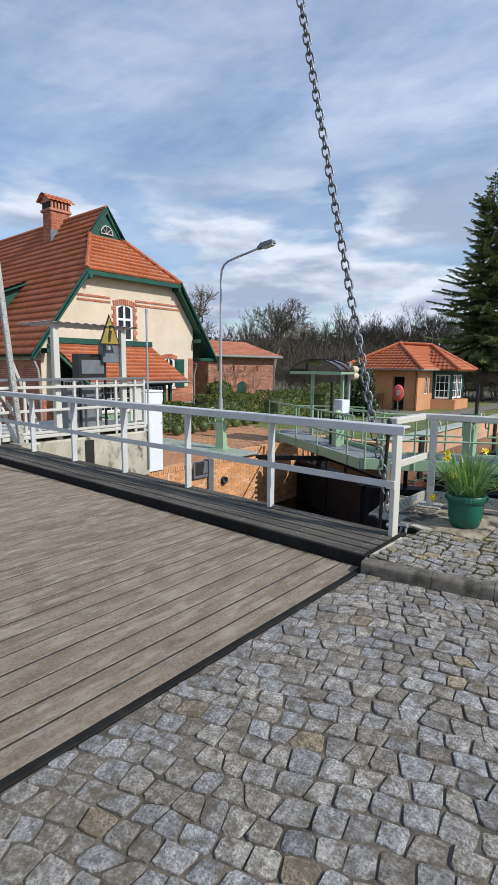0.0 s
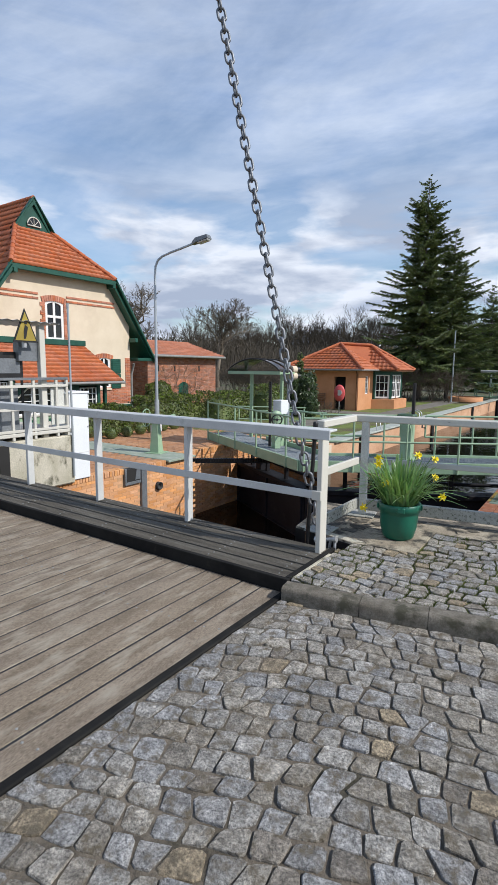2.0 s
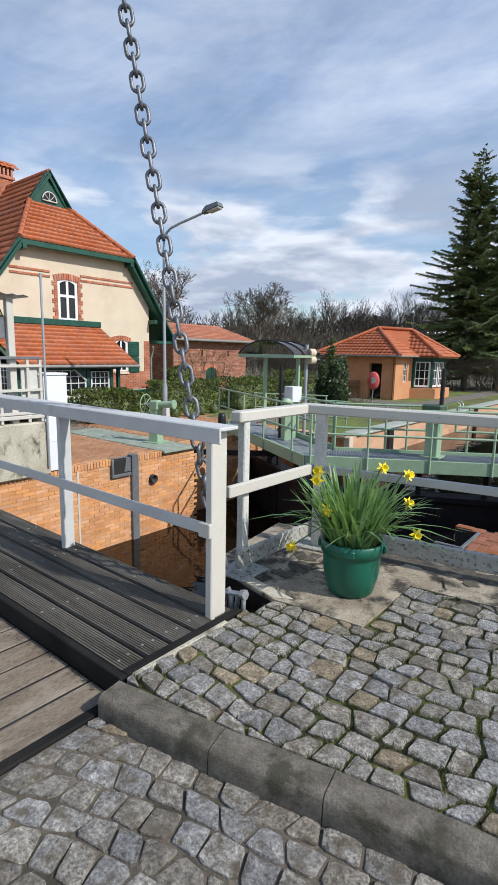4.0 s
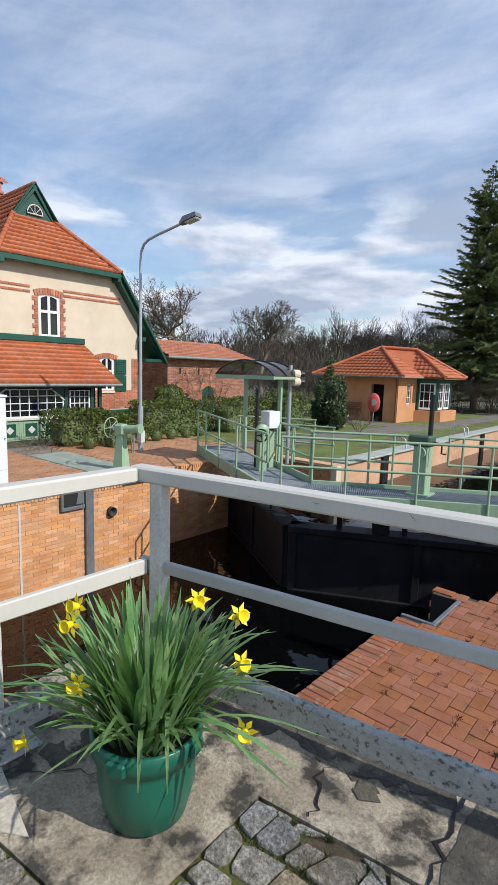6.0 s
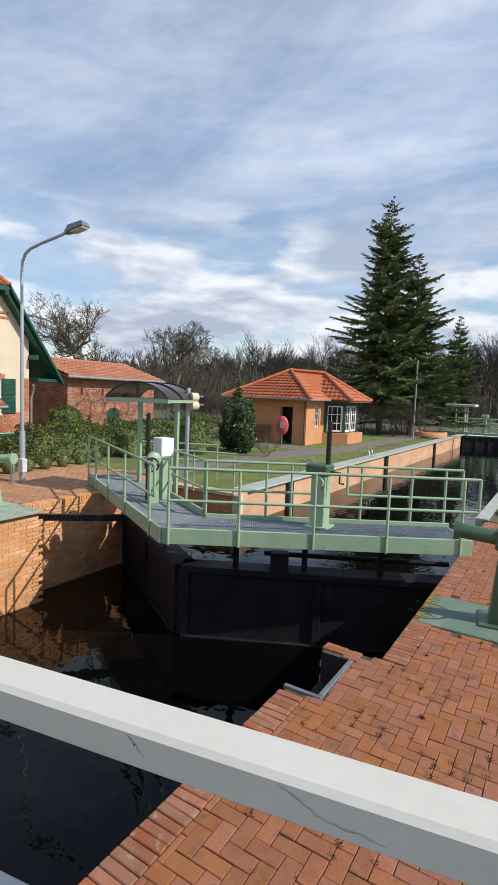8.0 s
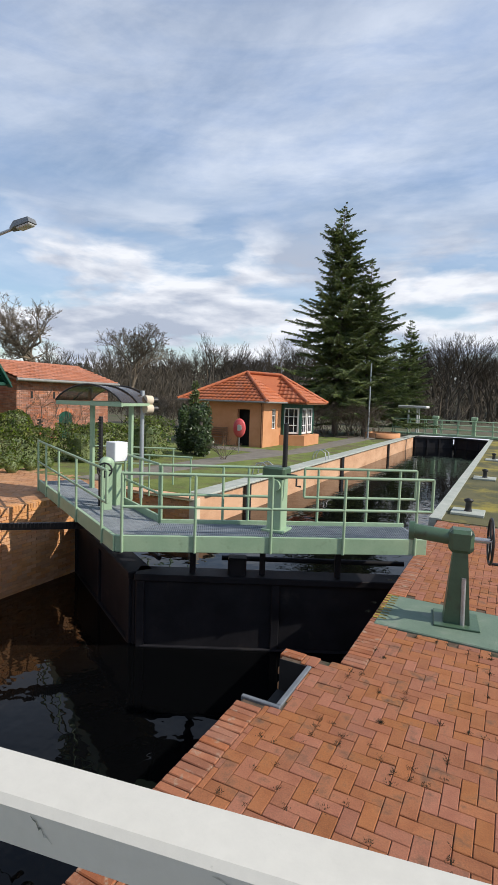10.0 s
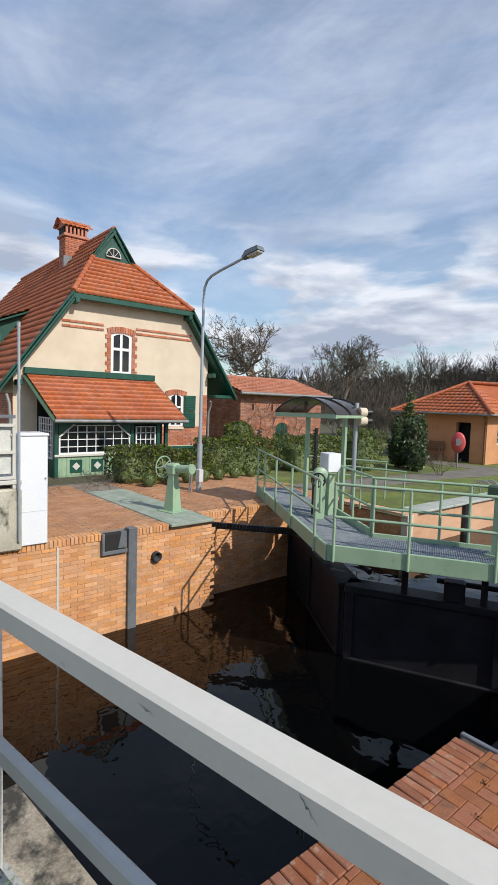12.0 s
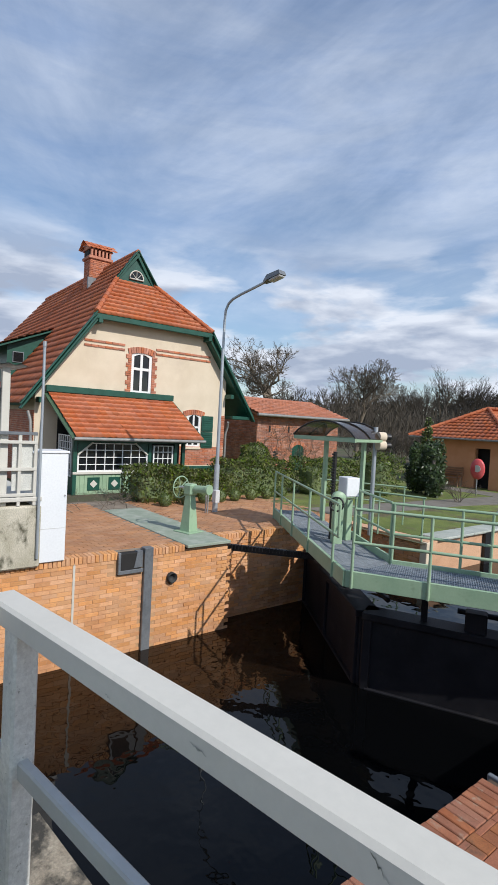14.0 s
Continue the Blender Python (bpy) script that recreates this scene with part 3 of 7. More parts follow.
s.prism([(-11.0, 15.8, BANK), (-9.6, 15.8, BANK), (-9.3, 22, BANK), (-8.3, 28, BANK), (-8.2, 44, BANK), (-9.6, 44, BANK), (-9.5, 34, BANK), (-9.4, 27.6, BANK), (-14, 27.4, BANK), (-14, 26.3, BANK), (-10.3, 26.0, BANK)], (0, 0, 0.012))
put("path", s, ASPHALT, label="grey gravel path along the chamber", category="path", kind="structure")
s = Shape().box(-9.2, -1.0, 47.5, 48.5, -4.4, BANK - 0.6)
put("far_sill", s, DARK, label="dark sill below the upper gate", category="wall", kind="structure")


# ---- bridge ----
bridge = thing("bridge_deck", "grey-brown boarded bascule bridge deck with bolt heads", "bridge", kind="structure")
W = 0.1605
for k in range(50):
    x1 = -1.115 - k * W
    b = Shape().cbox(x1 - W + 0.014, x1, -2.6, 3.47, ROAD - 0.06, ROAD + rng.uniform(-0.002, 0.002), 0.003)
    put("board", b, DECK, bridge)
bolts = Shape()
for k in range(50):
    for y in (-1.6, -0.5, 0.6, 1.7, 2.8):
        for dx in (0.04, 0.12):
            bolts.lathe([(0.0, 0.0035), (0.005, 0.003), (0.007, 0)], 8, (-1.115 - k * W - dx + rng.uniform(-0.008, 0.008), y + rng.uniform(-0.05, 0.05), ROAD))
joints = Shape()
for k in range(50):
    joints.box(-1.115 - (k + 1) * W, -1.115 - (k + 1) * W + 0.014, -2.6, 3.47, ROAD - 0.05, ROAD - 0.004)
put("joints", joints, RUBBER, bridge, kind="stuff")
put("bolt_heads", bolts, GALV, bridge, kind="stuff")
s = Shape().box(-9.2, -1.115, -2.6, 3.47, ROAD - 0.35, ROAD - 0.07)
s.box(-9.2, -1.12, 3.48, 4.2, ROAD - 0.3, -0.06)
put("girder", s, TAR, bridge)
s = Shape().cbox(-1.115, -1.065, -2.6, 3.47, ROAD - 0.25, ROAD + 0.006, 0.006)
put("end_angle", s, TAR, bridge)
walkb = thing("bridge_footway", "raised dark weathered plank footway with a black steel edge", "footway", kind="structure")
for k in range(5):
    y0 = 3.517 + k * 0.139
    b = Shape().cbox(-9.2, -1.115, y0, y0 + 0.118, -0.05, -0.010, 0.004)
    for j in range(9):
        b.cbox(-9.2, -1.115, y0 + 0.002 + j * 0.0128, y0 + 0.0105 + j * 0.0128, -0.011, 0.0, 0.0025)
    put("plank", b, PLANK, walkb)
screws = Shape()
for k in range(5):
    for j in range(14):
        for dy in (0.032, 0.086):
            screws.lathe([(0.0, 0.0025), (0.006, 0.002), (0.0075, -0.001)], 8, (-1.19 - j * 0.6 + rng.uniform(-0.012, 0.012), 3.517 + k * 0.139 + dy, 0.0))
put("screw_heads", screws, GALV, walkb, kind="stuff")
put("sill_strip", Shape().cbox(-1.068, -1.045, 3.53, 4.08, -0.05, 0.004, 0.003), CONCRETE2, walkb, "pale concrete strip at the footway's end")
s = Shape().cbox(-9.2, -1.07, 3.475, 3.51, ROAD - 0.12, 0.004, 0.004)
s.cbox(-1.112, -1.07, 3.51, 4.21, ROAD - 0.12, 0.006, 0.004)
put("edge_steel", s, TAR, walkb)


rail = thing("bridge_railing", "light grey painted steel railing along the bridge footway", "railing")
for x in (-1.146, -2.48, -3.70, -4.92, -6.14, -7.36, -8.58):
    big = x > -1.3
    b = Shape().cbox(x - 0.020, x + 0.020, 4.045 if big else 4.075, 4.15, -0.10 if big else -0.02, 0.905, 0.004)
    put("post", b, WHITE if big else GREYRAIL, rail)
b = Shape().cbox(-9.0, -1.07, 4.04, 4.165, 0.918, 0.936, 0.004)
b.cbox(-9.0, -1.07, 4.035, 4.048, 0.862, 0.934, 0.003)
put("handrail", b, GREYRAIL, rail)
put("mid_rail", Shape().cbox(-9.0, -1.13, 4.052, 4.066, 0.41, 0.47, 0.003), GREYRAIL, rail)
put("mid_rail_clamp", Shape().cbox(-1.20, -1.125, 4.030, 4.052, 0.405, 0.478, 0.004), WHITE, rail)

# kerb stones
kerb = thing("kerb", "worn granite kerb stones curving along the footpath", "kerb", kind="structure")
pts = [Vector((-1.05, 3.36)), Vector((-0.56, 3.44)), Vector((-0.18, 3.525)), Vector((0.3, 3.61)), Vector((0.9, 3.62)), Vector((1.5, 3.54)), Vector((2.1, 3.36)), Vector((3.0, 2.9))]


def kerb_at(u):
    """The kerb's front edge as a smooth line, u counted in stones."""
    k = min(int(u), len(pts) - 2)
    f = u - k
    p0, p1, p2, p3 = pts[max(k - 1, 0)], pts[k], pts[k + 1], pts[min(k + 2, len(pts) - 1)]
    return 0.5 * ((2 * p1) + (p2 - p0) * f + (2 * p0 - 5 * p1 + 4 * p2 - p3) * f * f + (3 * p1 - p0 - 3 * p2 + p3) * f ** 3)


section = [(0.0, -0.3), (-0.002, -0.06), (0.0, -0.016), (0.003, -0.008), (0.010, -0.002), (0.020, 0.001), (0.070, 0.003), (0.112, 0.002), (0.118, -0.004), (0.12, -0.05)]
for k in range(len(pts) - 1):
    sh = Shape()
    n_s = 9
    for i in range(n_s + 1):
        u = k + 0.004 + 0.992 * i / n_s
        p, e = kerb_at(u), kerb_at(min(u + 0.01, len(pts) - 1.0))
        if u + 0.01 > len(pts) - 1:
            p, e = kerb_at(u - 0.01), kerb_at(u)
        d = (e - p).normalized()
        n = Vector((-d.y, d.x))
        for o, z in section:
            w = 0.004 * noise.noise(Vector((p.x * 9 + o * 20, p.y * 9, z * 30)))
            c = p + n * (o + w * 0.8)
            sh.v.append((c.x, c.y, z + w))
    m_ = len(section)
    sh.f += [(i * m_ + j, (i + 1) * m_ + j, (i + 1) * m_ + j + 1, i * m_ + j + 1) for i in range(n_s) for j in range(m_ - 1)]
    sh.s += [True] * (n_s * (m_ - 1))
    sh.add([sh.v[j] for j in range(m_)], [tuple(range(m_))])
    sh.add([sh.v[n_s * m_ + j] for j in range(m_)], [tuple(range(m_))[::-1]])
    put("kerb_stone", sh, KERB, kerb)

# pit with near-black floor and sides beside the footway, where the chain is anchored
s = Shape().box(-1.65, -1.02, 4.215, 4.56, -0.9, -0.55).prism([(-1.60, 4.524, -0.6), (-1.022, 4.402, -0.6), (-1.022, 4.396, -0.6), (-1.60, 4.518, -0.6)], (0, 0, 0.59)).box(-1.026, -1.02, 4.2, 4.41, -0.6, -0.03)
put("chain_pit", s, BLACK, label="pit lined in near-black beside the bridge end", category="pit", kind="structure")



# cracks and the open joint in the ledge
def crack(p, q, w, seed):
    g = random.Random(seed)
    p, q = Vector((*p, 0.0062)), Vector((*q, 0.0062))
    side = Vector((-(q - p).y, (q - p).x, 0)).normalized()
    n = 12
    a, b = [], []
    for i in range(n + 1):
        c = p.lerp(q, i / n) + side * g.gauss(0, 0.012)
        k = w * (0.35 + 0.65 * math.sin(math.pi * i / n)) * g.uniform(0.5, 1.2)
        a.append(c - side * k)
        b.append(c + side * k)
    put("crack", Shape().add(a + b, [(i, i + 1, n + 2 + i, n + 1 + i) for i in range(n)]), BLACK, ledge)


crack((-0.365, 5.09), (-0.45, 5.29), 0.006, 1)
crack((-0.45, 5.29), (-0.70, 5.42), 0.003, 2)
crack((-0.45, 5.29), (-0.06, 5.47), 0.003, 3)
crack((-1.24, 4.52), (-0.96, 4.80), 0.003, 4)
crack((-0.033, 5.12), (-0.045, 5.56), 0.008, 5)
crack((-1.30, 4.92), (-0.98, 4.97), 0.002, 6)

def ragged(outline, z, seed, amount=0.022, step=0.05):
    """A flat patch whose border wanders."""
    g = random.Random(seed)
    out = []
    for i, p in enumerate(outline):
        p, e = Vector(p), Vector(outline[(i + 1) % len(outline)])
        n = max(1, int((e - p).length / step))
        out += [(*(p.lerp(e, k / n) + Vector((g.gauss(0, amount), g.gauss(0, amount)))), z) for k in range(n)]
    return Shape().prism(out, (0, 0, 0.0022))


put("stained_border", ragged([(-1.22, 5.16), (-0.90, 5.18), (-0.60, 5.32), (-0.06, 5.42), (-0.06, 5.53), (-0.72, 5.43), (-1.25, 5.33)], 0.003, 31), STAINSHADE, ledge, "concrete darkened by dirt and painted shadow along the toe board")
put("dark_slab", ragged([(0.0, 5.15), (2.6, 5.525), (2.6, 5.90), (-0.01, 5.54)], 0.003, 32, 0.008), STAINSHADE, ledge, "dark weathered concrete slab")
for k_, (x_, y_, r_) in enumerate(((-1.14, 4.86, 0.10), (-1.22, 5.02, 0.09), (-1.02, 5.02, 0.08), (-1.18, 4.70, 0.06), (-0.30, 5.30, 0.05))):
    put("stain", ragged([(x_ + r_ * math.cos(t_ * 0.7), y_ + r_ * 0.8 * math.sin(t_ * 0.7)) for t_ in range(9)], 0.003 + 0.0006 * k_, 40 + k_, 0.014, 0.03), STAINSHADE, ledge)
put("edge_strip", Shape().prism([(-1.56, 4.527, 0.003), (-1.03, 4.417, 0.003), (-0.94, 4.475, 0.003), (-1.54, 4.59, 0.003)], (0, 0, 0.003)), CONCRETE2, ledge)
put("notch_shadow_box", Shape().box(-1.595, -1.312, 8.62, 9.30, -2.4, -1.3).box(-1.315, -1.311, 8.61, 9.31, -1.3, -1.0).box(-1.585, -1.315, 9.305, 9.31, -1.3, -1.0).box(-1.585, -1.315, 8.61, 8.615, -1.3, -1.0), DARK, label="near-black lining that paints the shade in the terrace edge notch", category="niche", kind="structure")
# ---- white corner railing on the ledge ----
cr = thing("corner_railing", "white painted timber railing with flaking lower boards on the ledge", "railing")
DIR = Vector((0.984, 0.178, 0)).normalized()
A, C = Vector((-1.372, 4.545, 0)), Vector((-1.367, 5.205, 0))
E1 = C + DIR * 5.0
dl = (C - A).normalized()


def up(p, z):
    return Vector((p.x, p.y, z))


put("handrail", Shape().beam(up(C - DIR * 0.04, 0.922), up(E1, 0.922), 0.080, 0.064, 0.008), WHITE, cr)
put("handrail", Shape().beam(up(A - dl * 0.055, 0.922), up(C - dl * 0.045, 0.922), 0.075, 0.062, 0.008), WHITE, cr)
put("mid_rail", Shape().beam(up(C, 0.53), up(E1, 0.53), 0.03, 0.05, 0.005), RAILPLAIN, cr)
IN = Vector((0.052, 0, 0))
put("mid_rail", Shape().beam(up(A - dl * 0.17 + IN, 0.528), up(C + IN - dl * 0.02, 0.528), 0.030, 0.066, 0.005), WHITE, cr)
put("toe_board", Shape().beam(up(C + DIR * 0.05, 0.107), up(E1, 0.107), 0.045, 0.105, 0.006), TOEGREY, cr)
put("toe_board", Shape().beam(up(A - dl * 0.09 + IN, 0.115), up(C + IN, 0.115), 0.030, 0.10, 0.006), TOEGREY, cr)
nl = Vector((-dl.y, dl.x, 0))
for p, d in ((A + dl * 0.02, dl), (C + DIR * 0.10, DIR), (C + DIR * 2.2, DIR), (C + DIR * 4.4, DIR)):
    wd = 0.052 if p.y < 4.8 else 0.066
    put("post", Shape().beam(up(p, 0.0), up(p, 0.895), wd, wd, 0.006, up=d), WHITEOLD, cr)
    put("base_plate", Shape().beam(up(p - d * 0.12, 0.010), up(p + d * 0.12, 0.010), 0.22, 0.012, 0.003), TOEGREY, cr)

# cracked and chipped paint on the face of the long handrail
FACE = Vector((DIR.y, -DIR.x, 0))
for s0, z0, s1, z1, w in ((1.13, 0.944, 1.16, 0.916, 0.0030), (1.36, 0.944, 1.42, 0.916, 0.0026), (1.42, 0.916, 1.50, 0.908, 0.0018), (0.80, 0.929, 0.84, 0.923, 0.0035), (1.72, 0.933, 1.76, 0.922, 0.0025), (0.55, 0.912, 0.57, 0.909, 0.003)):
    a, b = [], []
    for i in range(9):
        f = i / 8
        k = w * 0.5 * (0.3 + math.sin(math.pi * f)) * rng.uniform(0.4, 1.2)
        c = up(C + DIR * (s0 + (s1 - s0) * f) + FACE * 0.0412, z0 + (z1 - z0) * f + rng.gauss(0, 0.0018))
        a.append(c - Vector((0, 0, k)))
        b.append(c + Vector((0, 0, k)))
    put("paint_crack", Shape().add(a + b, [(i, i + 1, 10 + i, 9 + i) for i in range(8)]), TOEGREY, cr)

# ---- chain from the bascule beam ----
chain = thing("bascule_chain", "heavy grey steel chain hanging down to the bridge end", "chain")
link = Shape()
L, R, wr = 0.052, 0.030, 0.0105
ring = [(R * math.cos(a), L - R + R * math.sin(a)) for a in [math.pi * i / 8 for i in range(9)]] + [(R * math.cos(a), -(L - R) + R * math.sin(a)) for a in [math.pi + math.pi * i / 8 for i in range(9)]]
n_r = len(ring)
vs, fs = [], []
for i, (x, z) in enumerate(ring):
    px, pz = ring[i - 1]
    nx, nz = ring[(i + 1) % n_r]
    t = Vector((nx - px, 0, nz - pz)).normalized()
    nn = Vector((t.z, 0, -t.x))
    for j in range(7):
        a = 2 * math.pi * j / 7
        vs.append(Vector((x, 0, z)) + nn * wr * math.cos(a) + Vector((0, 1, 0)) * wr * math.sin(a))
for i in range(n_r):
    for j in range(7):
        fs.append((i * 7 + j, i * 7 + (j + 1) % 7, ((i + 1) % n_r) * 7 + (j + 1) % 7, ((i + 1) % n_r) * 7 + j))
link.add(vs, fs, True)
lm = link.mesh("link")
fix_normals(lm)
lm.materials.append(CHAIN)
TOP, BOT = Vector((-2.535, 4.25, 5.45)), Vector((-1.448, 4.25, 0.90))
length = (TOP - BOT).length
nlink = int(length / 0.083)
for k in range(nlink):
    f = k / (nlink - 1)
    p = BOT.lerp(TOP, f)
    sag = 0.006 * 4 * f * (1 - f)
    p = p + Vector((-sag, 0, -sag * 0.25))
    d = (TOP - BOT).normalized() + Vector((-0.006 * 4 * (1 - 2 * f) / length, 0, 0))
    m = Matrix.Translation(p) @ d.to_track_quat("Z", "Y").to_matrix().to_4x4() @ pose(0, 0, 0, 0, 0, 45 + 90 * (k % 2))
    put("link", lm, CHAIN, chain, m=m)
# lower slack part with the shackle
for k in range(10):
    p = Vector((-1.428 + 0.0225 * k - 0.0006 * k * k * 0.5, 4.25 + 0.0012 * k, 0.822 - 0.0785 * k))
    put("link", lm, CHAIN, chain, m=Matrix.Translation(p) @ pose(0, 0, 0, 0, -15, 30 + 90 * (k % 2)))
sh = Shape()
for dx_ in (0.0, 0.085):
    sh.pipe([(-1.245 + dx_, 4.262, -0.16), (-1.238 + dx_, 4.262, -0.05), (-1.225 + dx_, 4.262, 0.035), (-1.205 + dx_, 4.262, 0.055), (-1.188 + dx_, 4.262, 0.03), (-1.190 + dx_, 4.262, -0.05)], 0.013, 8)
put("shackle", sh, STEEL, chain, "bright bow shackles")
sh = Shape().tube((-1.262, 4.262, 0.022), (-1.115, 4.262, 0.052), 0.015)
sh.tube((-1.115, 4.262, 0.052), (-1.09, 4.262, 0.057), 0.027, 6).tube((-1.275, 4.262, 0.019), (-1.258, 4.262, 0.022), 0.024, 12)
put("shackle_pin", sh, STEEL, chain, "bright pin with a hexagon nut")
bar = thing("black_post", "black tarred steel post behind the bridge railing", "post")
put("shaft", Shape().tube((-1.435, 4.35, -0.9), (-1.347, 4.35, 0.90), 0.017, 12), BLACK, bar)
put("cap", Shape().lathe([(0.0, 0.958), (0.016, 0.956), (0.021, 0.944), (0.021, 0.84), (0.0, 0.84)], 14, (-1.346, 4.35, 0)), BLACK, bar)
put("collar", Shape().lathe([(0.017, 0.822), (0.027, 0.822), (0.027, 0.806), (0.017, 0.806)], 14, (-1.350, 4.35, 0)), BLACK, bar)

# ---- flower pot ----
POT = Vector((-0.775, 4.775, 0.002))
pot = thing("flower_pot", "round green plastic pot standing on the concrete", "flower pot", at=Matrix.Translation(POT) @ Matrix.Scale(1.03, 4))
put("tub", Shape().lathe([(0.0, 0.0), (0.105, 0.0), (0.12, 0.015), (0.142, 0.10), (0.150, 0.20), (0.152, 0.225), (0.163, 0.228), (0.166, 0.285), (0.158, 0.29), (0.150, 0.285), (0.145, 0.25), (0.0, 0.25)], 36), POTGREEN, pot)
put("soil", Shape().lathe([(0.146, 0.255), (0.1, 0.265), (0.0, 0.27)], 24), SOIL, pot)
for a in (0.3, 2.0, 3.6, 5.1):
    put("grip", Shape().cbox(0.160, 0.176, -0.03, 0.03, 0.237, 0.277, 0.006, pose(0, 0, 0, 0, 0, math.degrees(a))), POTGREEN, pot)
daff = thing("daffodil_plant", "dense clump of daffodil leaves with yellow blooms in the pot", "plant", at=Matrix.Translation(POT + Vector((0, 0, 0.266))) @ Matrix.Scale(1.0, 4))


def blade(s, root, ang, length, lean, width, droop):
    d = Vector((math.cos(ang), math.sin(ang), 0))
    side = Vector((-d.y, d.x, 0))
    pts = []
    n = 7
    for i in range(n + 1):
        f = i / n
        r = lean * f * length + droop * f ** 3 * length
        h = length * f * math.sqrt(max(0.05, 1 - lean * lean * 0.8)) - droop * 0.75 * f ** 3 * length
        w = width * (1 - 0.15 * f) * (1 if f < 0.84 else max(0.12, (1 - f) / 0.16)) * 0.5
        c = root + d * r + Vector((0, 0, h))
        pts += [c - side * w + d * 0.0, c + Vector((0, 0, -0.25 * w)) , c + side * w]
    s.add(pts, [(3 * i + a, 3 * i + 1 + a, 3 * i + 4 + a, 3 * i + 3 + a) for i in range(n) for a in (0, 1)], True)
    return root + d * (lean * length + droop * length) + Vector((0, 0, 0))


for k in range(330):
    a = rng.uniform(0, 6.283)
    rr = 0.12 * math.sqrt(rng.random())
    root = Vector((rr * math.cos(a), rr * math.sin(a), 0))
    out = a + rng.gauss(0, 0.5)
    bl = Shape()
    blade(bl, root, out, rng.uniform(0.26, 0.47) - 0.5 * rr, min(0.62, rng.uniform(0.03, 0.44) + rr * 3.6 * rng.random()), rng.uniform(0.012, 0.020), rng.choice((0, 0.1, 0.2, 0.35, 0.6, 0.9)) * rng.uniform(0.2, 1) * (0.35 + rr * 6))
    put("leaf", bl, LEAFBLADE, daff)


def bloom(at, face):
    s1, s2 = Shape(), Shape()
    m = Matrix.Translation(at) @ Vector(face).normalized().to_track_quat("Z", "Y").to_matrix().to_4x4()
    for i in range(6):
        a = i * math.pi / 3
        q = [Vector((0.004 * math.cos(a - .6), 0.004 * math.sin(a - .6), 0)), Vector((0.022 * math.cos(a - .42), 0.022 * math.sin(a - .42), 0.004)), Vector((0.040 * math.cos(a), 0.040 * math.sin(a), 0.001 + 0.006 * (i % 2))), Vector((0.022 * math.cos(a + .42), 0.022 * math.sin(a + .42), 0.004))]
        s1.add([m @ p for p in q], [(0, 1, 2, 3)], True)
    s2.lathe([(0.009, 0), (0.011, 0.014), (0.013, 0.024), (0.019, 0.032), (0.016, 0.030), (0.010, 0.020), (0.0, 0.012)], 14, m=m)
    h = put("bloom", s1, YELLOW, daff, "yellow daffodil petals")
    put("trumpet", s2, ORANGEY, h)


RIGHT, NEAR = Vector((0.77, 0.64, 0)), Vector((0.64, -0.77, 0))
for side_, pz, near, fc in ((-0.21, 0.36, 0.05, (0.3, -0.9, 0.1)), (-0.20, 0.40, 0.02, (0.1, -1, 0.3)), (-0.17, 0.22, 0.12, (0.5, -0.8, 0.1)), (-0.33, 0.02, 0.10, (-0.2, -1, 0)), 
                            (0.145, 0.41, -0.03, (0.8, -0.6, 0.3)), (0.27, 0.38, 0.0, (1, -0.3, 0.4)), (0.30, 0.10, 0.12, (0.6, -0.8, 0.1)), (0.28, 0.23, 0.0, (1, -0.4, 0.3))):
    px, py = RIGHT.x * side_ + NEAR.x * near, RIGHT.y * side_ + NEAR.y * near
    st = Shape().pipe([(px * 0.12, py * 0.12, 0), (px * 0.5, py * 0.5 + 0.02, max(pz * 0.6, 0.12)), (px * 0.92, py * 0.95 + 0.01, pz + 0.02), (px, py, pz)], 0.0035, 6)
    put("stem", st, LEAFBLADE, daff)
    bloom(Vector((px, py, pz)), fc)

# ---- the mitre gate and its footbridge ----
ML = Matrix.Translation((-10.15, 13.87, 0)) @ pose(0, 0, 0, 0, 0, math.degrees(math.atan2(-0.497, 0.868)))
MR = Matrix.Translation((-5.17, 11.02, 0)) @ pose(0, 0, 0, 0, 0, math.degrees(math.atan2(0.519, 0.855)))
gate = thing("lock_gate", "black steel mitre gate with two leaves closed in a point", "lock gate")


def leaf(p, q, side):
    p, q = Vector(p), Vector(q)
    d = (q - p)
    n = d.length
    m = Matrix.Translation((p.x, p.y, 0)) @ pose(0, 0, 0, 0, 0, math.degrees(math.atan2(d.y, d.x)))
    g = put("leaf_panel", Shape().cbox(0, n, 0, 0.32, -4.0, -1.66, 0.02, m), GATE, gate)
    for f in (0.02, 0.5, 0.97):
        put("rib", Shape().cbox(n * f - 0.07, n * f + 0.07, -0.06, 0.01, -4.0, -1.6, 0.01, m), GATE, g)
    put("top_beam", Shape().cbox(0, n, -0.09, 0.36, -1.72, -1.60, 0.015, m), GATE, g)
    for f in (0.2, 0.45, 0.72):
        put("strut", Shape().cbox(n * f - 0.05, n * f + 0.05, 0.08, 0.18, -1.62, -0.98, 0.01, m), GATE, g)
    put("stop_block", Shape().cbox(n * 0.36 - 0.16, n * 0.36 + 0.16, 0.0, 0.26, -1.62, -1.30, 0.02, m), GATE, g)
    put("slide_rod", Shape().tube(m @ Vector((n * 0.3, 0.5, -1.45)), m @ Vector((n * 0.98, 0.5, -1.45)), 0.045, 10), GATE, g)
    put("rubbing_strip", Shape().cbox(0.1, n - 0.1, -0.07, -0.01, -2.95, -2.87, 0.01, m), GATE, g)
    return g


